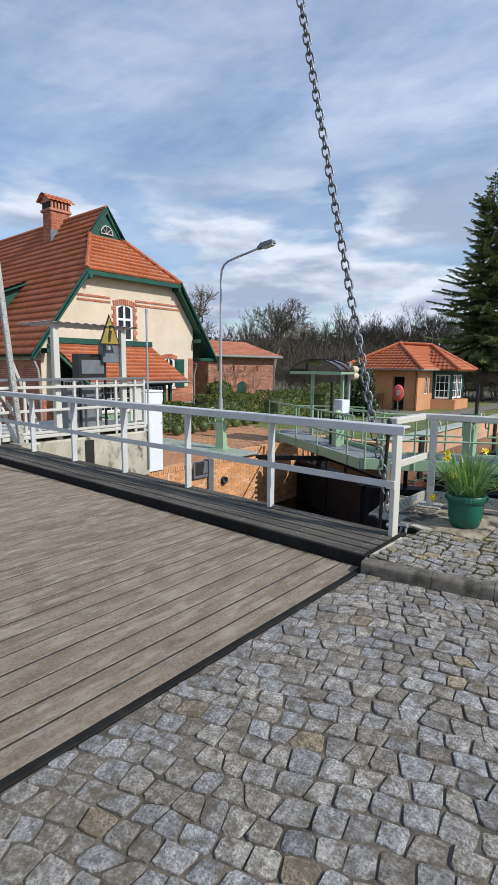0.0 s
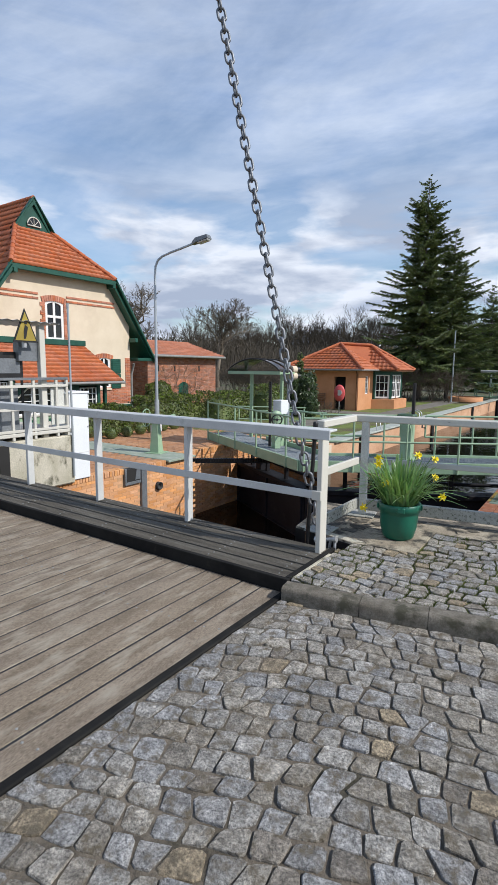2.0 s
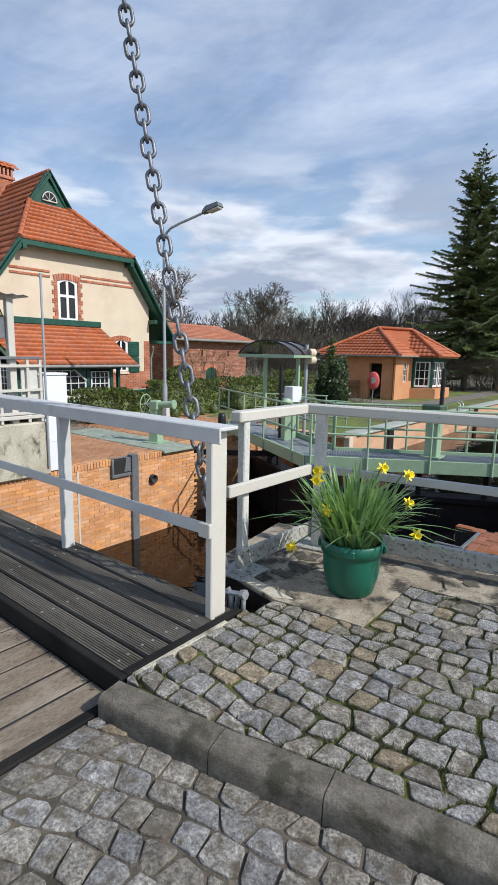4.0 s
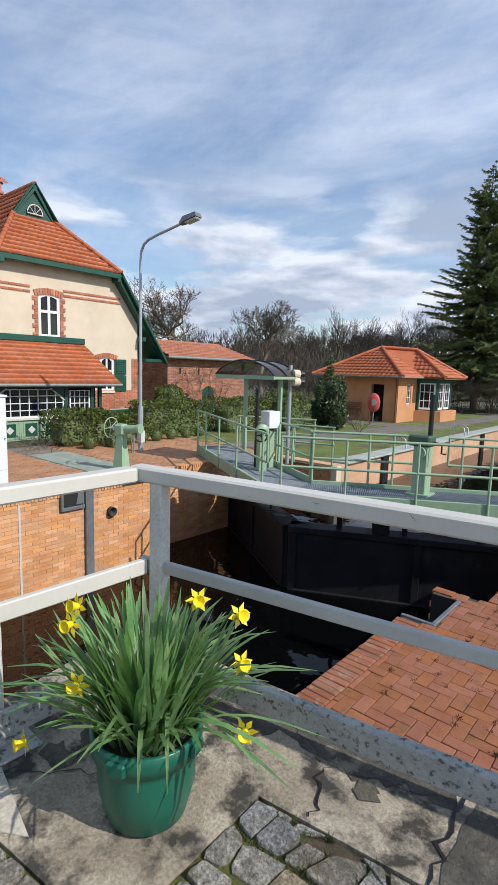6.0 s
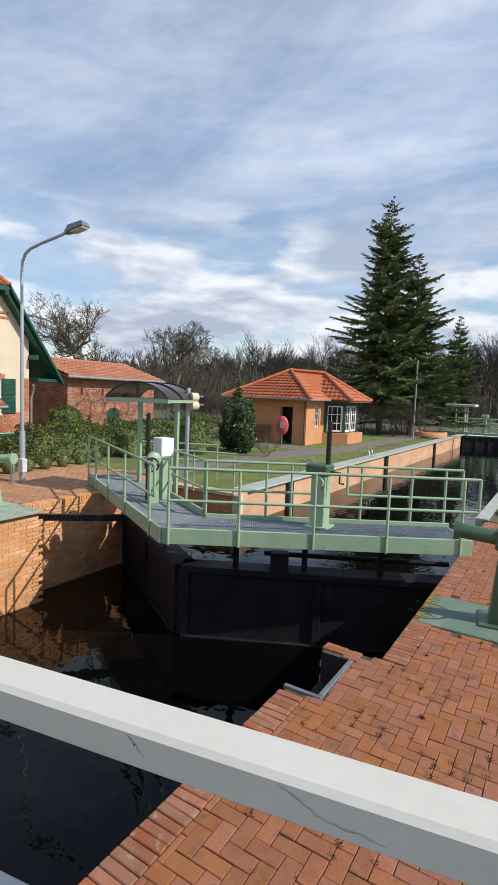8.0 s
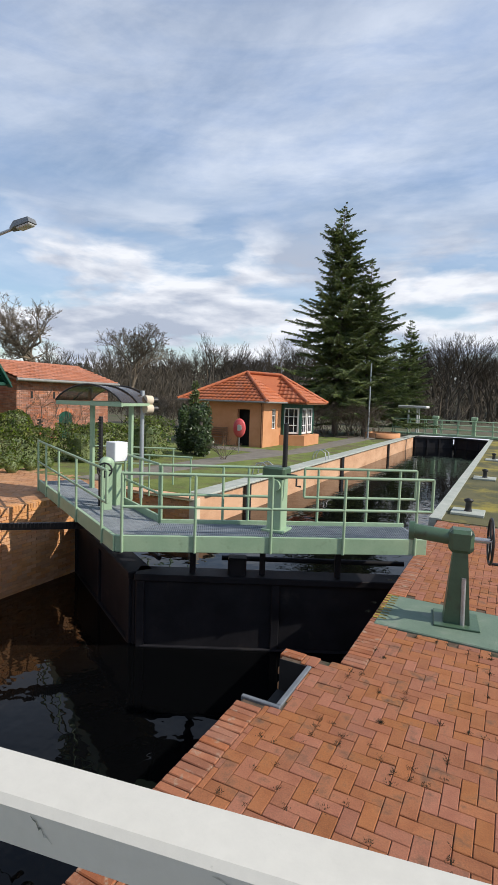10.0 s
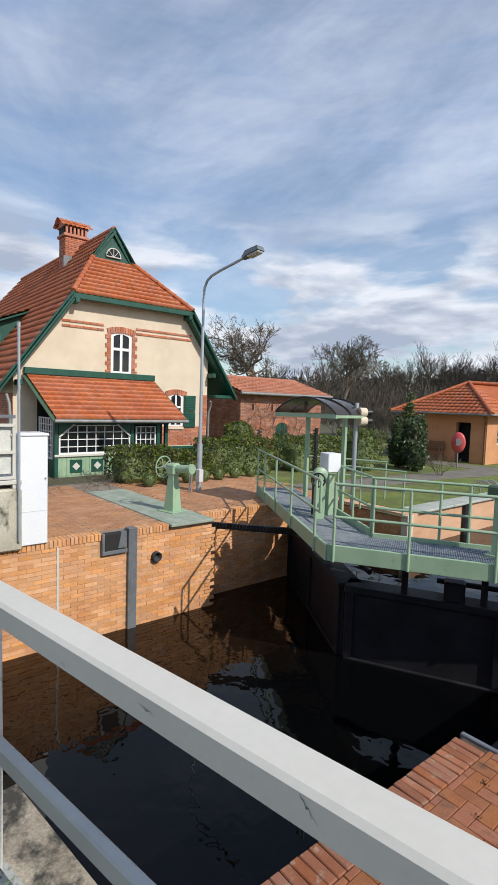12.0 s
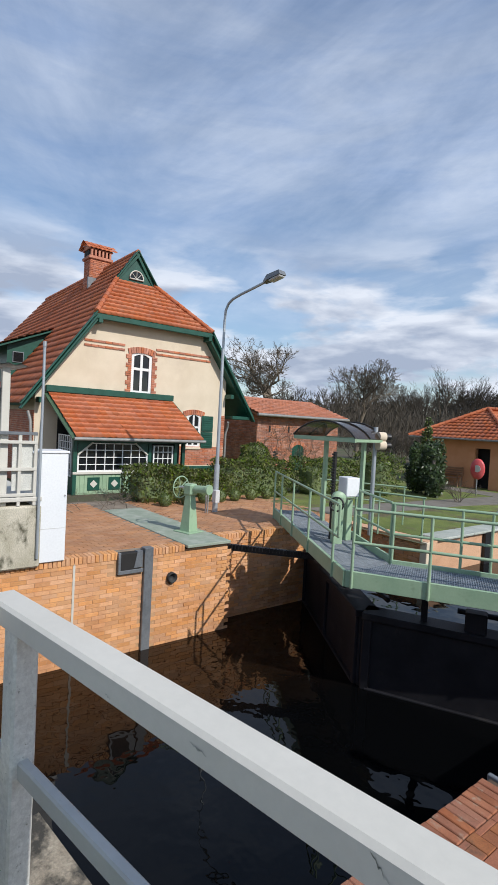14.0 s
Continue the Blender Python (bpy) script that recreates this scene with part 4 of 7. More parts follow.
leaf((-9.05, 14.05, 0), (-5.42, 11.80, 0), 1)
leaf((-5.38, 11.80, 0), (-1.05, 14.0, 0), 2)

foot = thing("gate_footbridge", "pale green steel footbridge with grating on the lock gate", "footbridge")
WD = 1.0
Z0, Z1, ZT, ZM = -1.0, -0.78, 0.24, -0.28
NL, NR = 5.74, 5.0


def deck_piece(m, outline):
    s = Shape()
    s.prism([(x, y, Z1 - 0.03) for x, y in outline], (0, 0, 0.02), m)
    put("deck_plate", s, GRATE, foot)


deck_piece(ML, [(0, 0.05), (NL - 0.0, 0.05), (NL - 0.62, WD), (0, WD)])
deck_piece(MR, [(0.0, 0.05), (NR, 0.05), (NR, WD), (0.62, WD)])
# grating bars standing on the plate
for m, n, a in ((ML, NL, 0), (MR, NR, 1)):
    s = Shape()
    k = 0.08
    while k < n - 0.05:
        lo, hi = 0.06, WD - 0.02
        if a == 0 and k > n - 0.62:
            hi = max(0.1, (n - k) / 0.62 * WD)
        if a == 1 and k < 0.62:
            hi = max(0.1, k / 0.62 * WD)
        s.box(k - 0.004, k + 0.004, lo, hi, Z1 - 0.012, Z1 + 0.006, m)
        k += 0.034
    for j in range(9):
        y = 0.1 + j * 0.1
        s.box(0.62 * y if a else 0, n if a else n - 0.62 * y, y - 0.003, y + 0.003, Z1 - 0.012, Z1 + 0.004, m)
    put("grating", s, GRATE, foot, kind="stuff")
put("edge_beam", Shape().cbox(0, NL, -0.02, 0.04, Z0, Z1 + 0.04, 0.006, ML), GREEN, foot)
put("edge_beam", Shape().cbox(0.02, NR, -0.02, 0.04, Z0, Z1 + 0.04, 0.006, MR), GREEN, foot)
put("edge_beam", Shape().cbox(2.2, NL - 0.64, WD, WD + 0.05, Z0, Z1 + 0.12, 0.006, ML), GREEN, foot)
put("edge_beam", Shape().cbox(0.62, NR, WD, WD + 0.05, Z0, Z1 + 0.06, 0.006, MR), GREEN, foot)
for m, n in ((ML, NL), (MR, NR)):
    for f in (0.12, 0.37, 0.62, 0.87):
        put("cross_beam", Shape().cbox(n * f - 0.03, n * f + 0.03, 0.04, WD, Z0 + 0.04, Z1 - 0.04, 0.004, m), WINCHGREEN, foot)


def rail_run(m, y, xs, ends=(0, 0), zt=ZT, zm=ZM, low=Z0, r=0.024):
    for x in xs:
        put("post", Shape().tube(m @ Vector((x, y, low)), m @ Vector((x, y, zt)), r, 10), GREEN, foot)
    for z in (zt, zm):
        put("rail", Shape().tube(m @ Vector((xs[0] - ends[0], y, z)), m @ Vector((xs[-1] + ends[1], y, z)), r, 10), GREEN, foot)
    for e, x in ((ends[0], xs[0] - ends[0]), (ends[1], xs[-1] + ends[1])):
        if e:
            put("rail_end", Shape().tube(m @ Vector((x, y, zm)), m @ Vector((x, y, zt)), r, 10), GREEN, foot)


rail_run(ML, -0.03, [0.05, 0.95, 2.2, 3.6, 5.2], (0.0, 0.25))
rail_run(MR, -0.03, [0.12, 1.25, 2.45, 3.62, 4.8], (0.0, 0.25))
rail_run(ML, WD + 0.03, [3.3, 4.2, 5.08], (0.0, 0.0))
rail_run(MR, WD + 0.03, [0.62, 1.7, 2.15], (0.0, 0.4))
rail_run(MR, WD + 0.03, [3.4, 4.3, 4.9], (0.25, 0.3))

# rack and gear column on the left leaf, motor box
gear = thing("gate_drive", "green gear column with handwheel, black rack and white box", "gate drive")
gx = ML @ Vector((3.75, 0.50, 0))
put("column", Shape().cbox(-0.10, 0.10, -0.09, 0.09, Z1, 0.15, 0.012, Matrix.Translation((gx.x, gx.y, 0)) @ pose(0, 0, 0, 0, 0, -30)), GREEN, gear)
put("rack", Shape().cbox(-0.03, 0.03, -0.03, 0.03, Z1, 1.0, 0.004, Matrix.Translation((gx.x - 0.30, gx.y + 0.16, 0))), BLACK, gear)
for k in range(14):
    put("tooth", Shape().cbox(-0.045, 0.045, -0.05, -0.02, 0.15 + k * 0.06, 0.18 + k * 0.06, 0.003, Matrix.Translation((gx.x - 0.30, gx.y + 0.16, 0))), BLACK, gear)
put("motor_box", Shape().cbox(-0.16, 0.16, -0.15, 0.15, 0.12, 0.50, 0.012, Matrix.Translation((gx.x - 0.12, gx.y + 0.42, 0)) @ pose(0, 0, 0, 0, 0, -15)), CABINET, gear, "white motor box")


def wheel(name, c, axis, r, parent, mat, spokes=4, tube=0.018):
    m = Matrix.Translation(c) @ Vector(axis).normalized().to_track_quat("Z", "Y").to_matrix().to_4x4()
    s = Shape()
    n = 24
    s.pipe([m @ Vector((r * math.cos(2 * math.pi * i / n), r * math.sin(2 * math.pi * i / n), 0)) for i in range(n + 1)], tube, 8)
    w = put(name, s, mat, parent)
    for i in range(spokes):
        a = 2 * math.pi * i / spokes
        put("spoke", Shape().tube(m @ Vector((0, 0, 0)), m @ Vector((r * math.cos(a), r * math.sin(a), 0)), tube * 0.7, 8), mat, w)
    put("hub", Shape().tube(m @ Vector((0, 0, -0.03)), m @ Vector((0, 0, 0.04)), tube * 2, 12), mat, w)
    return w


wheel("handwheel", (gx.x + 0.14, gx.y - 0.2, 0.02), (0.5, -0.8, 0.1), 0.13, gear, BLACK)
put("gear_case", Shape().lathe([(0, -0.07), (0.13, -0.07), (0.145, -0.04), (0.145, 0.04), (0.13, 0.07), (0, 0.07)], 24, m=Matrix.Translation((gx.x, gx.y, 0.1)) @ pose(0, 0, 0, 90, 0, 60)), GREEN, gear)
put("pedestal", Shape().cbox(-0.10, 0.10, -0.08, 0.08, Z1, 0.05, 0.01, Matrix.Translation((gx.x - 0.15, gx.y + 0.42, 0))), GREEN, gear)

# drive in the middle of the right leaf
drv = thing("sluice_drive", "green sluice column with a tall black spindle tube", "sluice drive")
dx = MR @ Vector((2.62, 0.62, 0))
put("column", Shape().cbox(-0.13, 0.13, -0.13, 0.13, Z1, 0.16, 0.012, Matrix.Translation(dx)), GREEN, drv)
put("foot_plate", Shape().cbox(-0.2, 0.2, -0.2, 0.2, Z1, Z1 + 0.04, 0.005, Matrix.Translation(dx)), GREEN, drv)
put("gear_head", Shape().cbox(-0.24, 0.17, -0.16, 0.16, 0.12, 0.32, 0.03, Matrix.Translation(dx)), WINCHGREEN, drv)
put("round_cover", Shape().tube(dx + Vector((0.02, -0.16, 0.02)), dx + Vector((0.02, -0.21, 0.02)), 0.10, 20), GREEN, drv)
put("spindle_tube", Shape().tube(dx + Vector((0.10, 0.02, 0.30)), dx + Vector((0.10, 0.02, 1.05)), 0.042, 12), BLACK, drv)
put("crank", Shape().pipe([dx + Vector((0.17, -0.02, 0.2)), dx + Vector((0.34, -0.02, 0.2)), dx + Vector((0.34, -0.02, 0.02)), dx + Vector((0.42, -0.02, 0.02))], 0.018), BLACK, drv)

# canopy over the drive
hood = thing("drive_canopy", "brown smoked barrel canopy on green posts", "canopy")
H0 = Matrix.Translation((-8.85, 13.2, 0)) @ pose(0, 0, 0, 0, 0, 8)
for x, y in ((0.45, 0.72), (1.40, 0.86)):
    put("post", Shape().cbox(x - 0.045, x + 0.045, y - 0.045, y + 0.045, BANK, 1.22, 0.006, H0), GREEN, hood)
put("frame_rail", Shape().cbox(0, 1.7, 0.0, 0.06, 1.18, 1.27, 0.005, H0), GREEN, hood)
put("frame_rail", Shape().cbox(0, 1.7, 1.24, 1.30, 1.18, 1.27, 0.005, H0), GREEN, hood)
for x in (0.0, 0.85, 1.64):
    put("frame_rail", Shape().cbox(x, x + 0.06, 0.06, 1.24, 1.19, 1.26, 0.005, H0), GREEN, hood)
s = Shape()
n = 14
arc = [(0.0 + 1.7 * i / n, 1.27 + 0.36 * math.sin(math.pi * i / n) ** 0.75) for i in range(n + 1)]
top = [H0 @ Vector((x, y, z)) for x, z in arc for y in (0.0, 1.3)]
s.add(top, [(2 * i, 2 * i + 2, 2 * i + 3, 2 * i + 1) for i in range(n)], True)
s.add([p + Vector((0, 0, -0.012)) for p in top], [(2 * i, 2 * i + 1, 2 * i + 3, 2 * i + 2) for i in range(n)], True)
put("barrel_sheet", s, SMOKED, hood, "smoked brown acrylic sheet")
for y in (0.0, 0.62, 1.29):
    put("arch_rib", Shape().pipe([H0 @ Vector((x, y, z + 0.01)) for x, z in arc], 0.02, 6), BLACK, hood)
sig = thing("signal_light", "cream traffic signal on a grey pole beside the canopy", "signal")
SG = Vector((-7.55, 14.6, 0))
put("pole", Shape().tube(SG + Vector((0, 0, BANK)), SG + Vector((0, 0, 1.55)), 0.05, 12), LAMPGREY, sig)
put("head", Shape().tube(SG + Vector((0.13, -0.08, 1.33)), SG + Vector((0.18, 0.10, 1.33)), 0.11, 18).tube(SG + Vector((0.14, -0.08, 1.13)), SG + Vector((0.19, 0.10, 1.13)), 0.11, 18), CREAM, sig)
put("hood", Shape().tube(SG + Vector((0.18, 0.1, 1.33)), SG + Vector((0.24, 0.24, 1.33)), 0.07, 14), BLACK, sig)
put("hood", Shape().tube(SG + Vector((0.19, 0.1, 1.13)), SG + Vector((0.25, 0.24, 1.13)), 0.07, 14), BLACK, sig)

# side railing from the footbridge to the bank behind it
br = thing("bank_railing", "pale green tube railing along the bank behind the gate", "railing")
for p, q in (((-8.6, 14.6), (-6.5, 15.2)), ((-10.2, 15.6), (-8.0, 16.6))):
    for z in (0.0, -0.45):
        put("rail", Shape().tube((*p, z), (*q, z), 0.022), GREEN, br)
    for f in (0.02, 0.5, 0.98):
        x, y = p[0] + (q[0] - p[0]) * f, p[1] + (q[1] - p[1]) * f
        put("post", Shape().tube((x, y, BANK), (x, y, 0.0), 0.022), GREEN, br)

# ---- winch on the far bank ----
pad = put("winch_plate", Shape().cbox(-12.7, -8.45, 10.17, 11.22, BANK - 0.05, BANK + 0.012, 0.01), PADGREEN, label="worn pale green steel cover plate on the bank", category="plate")
rackb = thing("gate_rack", "black toothed push rack between bank and gate", "rack")
put("rack_beam", Shape().beam((-8.7, 11.28, -1.18), (-7.0, 12.85, -1.22), 0.10, 0.13, 0.006), BLACK, rackb)
for k in range(30):
    p = Vector((-8.6, 11.37, -1.16)).lerp(Vector((-7.05, 12.8, -1.20)), k / 29)
    put("tooth", Shape().cbox(-0.012, 0.012, -0.075, -0.045, -0.04, 0.06, 0.003, Matrix.Translation(p) @ pose(0, 0, 0, 0, 0, 42)), BLACK, rackb)


def winch(name, label, x, y, turn, mat, wheelmat, wr_):
    w = thing(name, label, "winch", at=Matrix.Translation((x, y, BANK)) @ pose(0, 0, 0, 0, 0, turn))
    s = Shape()
    a, b, h = 0.14, 0.075, 0.86
    s.add([(-a, -a, 0.012), (a, -a, 0.012), (a, a, 0.012), (-a, a, 0.012), (-b, -b, h), (b, -b, h), (b, b, h), (-b, b, h)],
          [(0, 1, 5, 4), (1, 2, 6, 5), (2, 3, 7, 6), (3, 0, 4, 7), (4, 5, 6, 7), (3, 2, 1, 0)])
    put("pedestal", s, mat, w)
    put("foot_plate", Shape().cbox(-0.24, 0.24, -0.24, 0.24, 0.012, 0.035, 0.006), mat, w)
    put("gear_head", Shape().cbox(-0.13, 0.13, -0.12, 0.12, 0.82, 1.08, 0.04), mat, w)
    put("shaft_housing", Shape().tube((-0.12, 0, 0.97), (-0.52, 0, 1.0), 0.085, 16), mat, w)
    put("flange", Shape().tube((-0.50, 0, 1.0), (-0.56, 0, 1.0), 0.11, 16), mat, w)
    put("shaft", Shape().tube((0.12, 0, 0.97), (0.34, 0, 0.97), 0.03, 12), STEEL, w)
    q = wheel("handwheel", (0.30, 0, 0.97), (1, 0, 0), wr_, w, wheelmat, 5, 0.014)
    put("crank_handle", Shape().tube((0.30, 0, 0.97 - wr_), (0.44, 0, 0.97 - wr_), 0.016, 10), wheelmat, q)
    for yy in (-0.05, 0.06):
        put("guide_rod", Shape().tube((0.06, -0.19 + abs(yy), 0.03), (0.05, -0.15 + abs(yy), 0.55), 0.025, 10), STEEL, w)
    return w


winch("bank_winch", "pale green winch pedestal with a handwheel on the far bank", -9.55, 10.85, 195, GREEN, GREEN, 0.24)
winch("terrace_winch", "dark green winch with a handwheel on the clinker terrace", -0.20, 11.10, 8, WINCHGREEN, BLACK, 0.25)
put("winch_plate", Shape().cbox(-1.0, 1.1, 10.56, 11.53, BANK - 0.05, BANK + 0.012, 0.01), TERRACEPLATE, label="worn pale green steel cover plate on the terrace", category="plate")

# steel frames let into the walls
put("ladder_niche", Shape().cbox(-1.61, -1.265, 8.57, 8.61, -1.5, BANK + 0.012, 0.006).cbox(-1.31, -1.265, 8.61, 9.31, -1.5, BANK + 0.012, 0.006).cbox(-1.63, -1.31, 8.61, 9.31, -1.9, -1.75, 0.004), LEAD, label="grey steel frame of the notch in the terrace edge", category="niche", kind="structure")
ns = thing("wall_niche", "grey steel mooring niche in the far wall", "niche", kind="structure")
put("recess", Shape().cbox(-8.66, -8.5, 8.80, 9.22, -1.34, -1.02, 0.01), DARK, ns)
put("frame", Shape().cbox(-8.56, -8.49, 8.75, 9.25, -1.40, -1.33, 0.005).cbox(-8.56, -8.49, 8.75, 8.80, -1.33, -1.0, 0.005), LEAD, ns)
put("cheek", Shape().prism([(-8.49, 9.06, -1.3), (-8.49, 9.23, -1.3), (-8.49, 9.23, -1.0), (-8.49, 9.12, -1.0)], (-0.12, 0, 0)), LEAD, ns)
put("stop_log_channel", Shape().cbox(-8.66, -8.49, 9.27, 9.45, -4.2, -0.96, 0.008), LEAD, label="grey steel stop log channel in the brick wall", category="channel", kind="structure")
put("drain_pipe", Shape().lathe([(0.0, -0.02), (0.075, -0.02), (0.082, 0.05), (0.10, 0.05), (0.10, -0.1), (0.0, -0.1)], 24, m=Matrix.Translation((-8.52, 9.88, -1.60)) @ pose(0, 0, 0, 0, 90, 0)), RUBBER, label="black round pipe mouth in the brick wall", category="pipe")

# ---- street lamp ----
lamp = thing("street_lamp", "tall grey street lamp with a curved arm", "street lamp")
LB = Vector((-11.5, 12.87, BANK))
put("pole", Shape().tube(LB, LB + Vector((0, 0, 1.3)), 0.075, 14).tube(LB + Vector((0, 0, 1.3)), LB + Vector((0, 0, 4.5)), 0.05, 14, 0.04), LAMPGREY, lamp)
arm = [LB + Vector(v) for v in ((0, 0, 4.5), (0, 0, 5.2), (0.03, 0, 5.5), (0.12, 0.02, 5.68), (0.28, 0.04, 5.78), (0.6, 0.08, 5.87), (1.0, 0.14, 5.96), (1.42, 0.2, 6.06))]
put("arm", Shape().pipe(arm, 0.036, 10), LAMPGREY, lamp)
hm = Matrix.Translation(LB + Vector((1.40, 0.2, 6.06))) @ pose(0, 0, 0, 0, -12, 8)
s = Shape()
s.add([hm @ Vector(p) for p in ((0, -0.06, 0.03), (0, 0.06, 0.03), (0.18, 0.12, 0.10), (0.18, -0.12, 0.10), (0.58, 0.12, 0.08), (0.58, -0.12, 0.08), (0, -0.06, -0.04), (0, 0.06, -0.04), (0.18, -0.13, -0.03), (0.18, 0.13, -0.03), (0.6, -0.13, -0.03), (0.6, 0.13, -0.03))],
      [(0, 3, 2, 1), (3, 5, 4, 2), (0, 6, 8, 3), (1, 2, 9, 7), (3, 8, 10, 5), (2, 4, 11, 9), (5, 10, 11, 4), (0, 1, 7, 6), (6, 7, 9, 8), (8, 9, 11, 10)])
put("lamp_head", s, LEAD, lamp)
put("lens", Shape().cbox(0.2, 0.58, -0.11, 0.11, -0.08, -0.03, 0.02, hm), LENS, lamp)
put("fuse_box", Shape().cbox(LB.x + 0.06, LB.x + 0.24, LB.y - 0.16, LB.y - 0.02, BANK + 0.28, BANK + 0.62, 0.01), LIGHTGREY, lamp)
put("stand_leg", Shape().cbox(LB.x + 0.04, LB.x + 0.07, LB.y - 0.36, LB.y - 0.33, BANK, BANK + 0.5, 0.003).cbox(LB.x + 0.14, LB.x + 0.17, LB.y - 0.36, LB.y - 0.33, BANK, BANK + 0.5, 0.003), STEEL, lamp)

# ---- building helpers ----
def brick_field(s, at, u, v, w, h, n, bl=0.25, bh=0.075, gap=0.012, proud=0.02, keep=None):
    """Running-bond bricks on a plane: at, unit vectors u (along) and v (up), n outward."""
    at, u, v, n = Vector(at), Vector(u), Vector(v), Vector(n)
    rows = max(1, int(h / bh))
    bh = h / rows
    for r in range(rows):
        x = -(bl / 2 if r % 2 else 0)
        while x < w - 0.01:
            a, b = max(0, x) + gap / 2, min(w, x + bl) - gap / 2
            x += bl
            if b - a < 0.03:
                continue
            if keep and not keep((a + b) / 2, (r + 0.5) * bh):
                continue
            p = at + u * a + v * (r * bh + gap / 2)
            d = proud + rng.uniform(-0.003, 0.003)
            q = [p, p + u * (b - a), p + u * (b - a) + v * (bh - gap), p + v * (bh - gap)]
            s.add(q + [k + n * d for k in q], [(4, 5, 6, 7), (0, 1, 5, 4), (1, 2, 6, 5), (2, 3, 7, 6), (3, 0, 4, 7)])
    return s


def tile_roof(s, at, u, v, span, length, n, tw=0.21, th=0.32, sub=4, lift=0.062, pieces=None, mat=None):
    """Courses of pantiles: span(f) gives the run along u at height fraction f up the slope."""
    at, u, v, n = Vector(at), Vector(u).normalized(), Vector(v).normalized(), Vector(n).normalized()
    rows = max(1, round(length / th))
    for r in range(rows):
        f0, f1 = r / rows, (r + 1) / rows
        a0, b0 = span((f0 + f1) / 2)
        cols = max(1, round((b0 - a0) / tw))
        for c in range(cols):
            if pieces:
                w = (b0 - a0) / cols
                m = Matrix((u * w, v * (length / rows), n)).transposed().to_4x4()
                m.translation = at + u * (a0 + w * c) + v * (f0 * length) + n * rng.uniform(-0.005, 0.005)
                put("tile", TILE_MESH, TILEP, pieces, m=m)
                continue
            pts = []
            j = rng.uniform(-0.006, 0.006)
            for f, base in ((f0, lift + j), (f1 + 0.012 / max(length, 0.1), 0.012)):
                for k in range(sub + 1):
                    x = a0 + (b0 - a0) * (c + k / sub) / cols
                    wave = 0.016 * math.cos(2 * math.pi * k / sub)
                    pts.append(at + u * x + v * (f * length) + n * (base + wave))
            m = sub + 1
            for k in range(m):
                pts.append(pts[k] - n * 0.035)
            s.add(pts, [(k, k + 1, m + k + 1, m + k) for k in range(sub)] + [(2 * m + k, 2 * m + k + 1, k + 1, k) for k in range(sub)], True)
    return s


def tile_mesh():
    s, sub, pts = Shape(), 4, []
    m = sub + 1
    for y, base in ((0, 0.045), (1.035, 0.010)):
        for k in range(m):
            pts.append((k / sub, y, base + 0.009 * math.cos(2 * math.pi * k / sub)))
    pts += [(x, y, z - 0.04) for x, y, z in pts[:m]]
    s.add(pts, [(k, k + 1, m + k + 1, m + k) for k in range(sub)] + [(2 * m + k, 2 * m + k + 1, k + 1, k) for k in range(sub)], True)
    me = s.mesh("tile")
    me.materials.append(TILEP)
    return me


TILE_MESH = tile_mesh()


def ridge_tiles(s, p, q, r=0.10, step=0.34):
    p, q = Vector(p), Vector(q)
    k = max(1, round((q - p).length / step))
    for i in range(k):
        s.tube(p.lerp(q, i / k), p.lerp(q, (i + 1.08) / k), r, 8, r * 0.86)
    return s


def arched(y0, y1, z0, z1, rise, n=8):
    """Outline of an opening with a segmental head, in the y-z plane."""
    pts = [(y0, z0), (y1, z0)]
    for i in range(n + 1):
        f = i / n
        pts.append((y1 + (y0 - y1) * f, z1 + rise * 4 * f * (1 - f)))
    return pts


def window_in(parent, x, y0, y1, z0, z1, cols, rows, rise=0.0, bar=0.028, rim=0.055, m=None, sill=None, mat=None):
    """A white casement that faces +x (or turned by m): frame with bars and panes as pieces of its own."""
    m = m or Matrix()
    mat = mat or FRAMEWHITE
    out = arched(y0, y1, z0, z1, rise)
    inn = arched(y0 + rim, y1 - rim, z0 + rim, z1 - rim * 0.6, rise)
    s = Shape()
    k = len(out)
    ring = [m @ Vector((x + 0.03, y, z)) for y, z in out] + [m @ Vector((x + 0.03, y, z)) for y, z in inn] + [m @ Vector((x - 0.04, y, z)) for y, z in out] + [m @ Vector((x - 0.04, y, z)) for y, z in inn]
    for i in range(k):
        j = (i + 1) % k
        s.add([ring[q] for q in (i, j, k + j, k + i)], [(0, 1, 2, 3)])
        s.add([ring[q] for q in (k + i, k + j, 3 * k + j, 3 * k + i)], [(0, 1, 2, 3)])
        s.add([ring[q] for q in (i, j, 2 * k + j, 2 * k + i)], [(0, 1, 2, 3)])
    f = put("window", s, mat, parent)
    cw, rh = (y1 - y0) / cols, (z1 - z0 + rise * 0.6) / rows
    for c in range(1, cols):
        put("bar", Shape().cbox(x - 0.01, x + 0.022, y0 + c * cw - bar / 2, y0 + c * cw + bar / 2, z0 + rim, z1 - rim * 0.5 + rise * 0.9, 0.004, m), mat, f)
    for r in range(1, rows):
        if rows == 2:
            rh = (z1 - z0) * 0.64
        put("bar", Shape().cbox(x - 0.012, x + 0.020, y0 + rim, y1 - rim, z0 + r * rh - bar / 2, z0 + r * rh + bar / 2, 0.004, m), mat, f)
    s = Shape().add([m @ Vector((x - 0.015, y, z)) for y, z in inn], [tuple(range(k))])
    put("pane", s, PANE, f)
    if sill:
        put("sill", Shape().cbox(x - 0.02, x + 0.12, y0 - 0.08, y1 + 0.08, z0 - 0.06, z0, 0.008, m), sill, f)
    return f


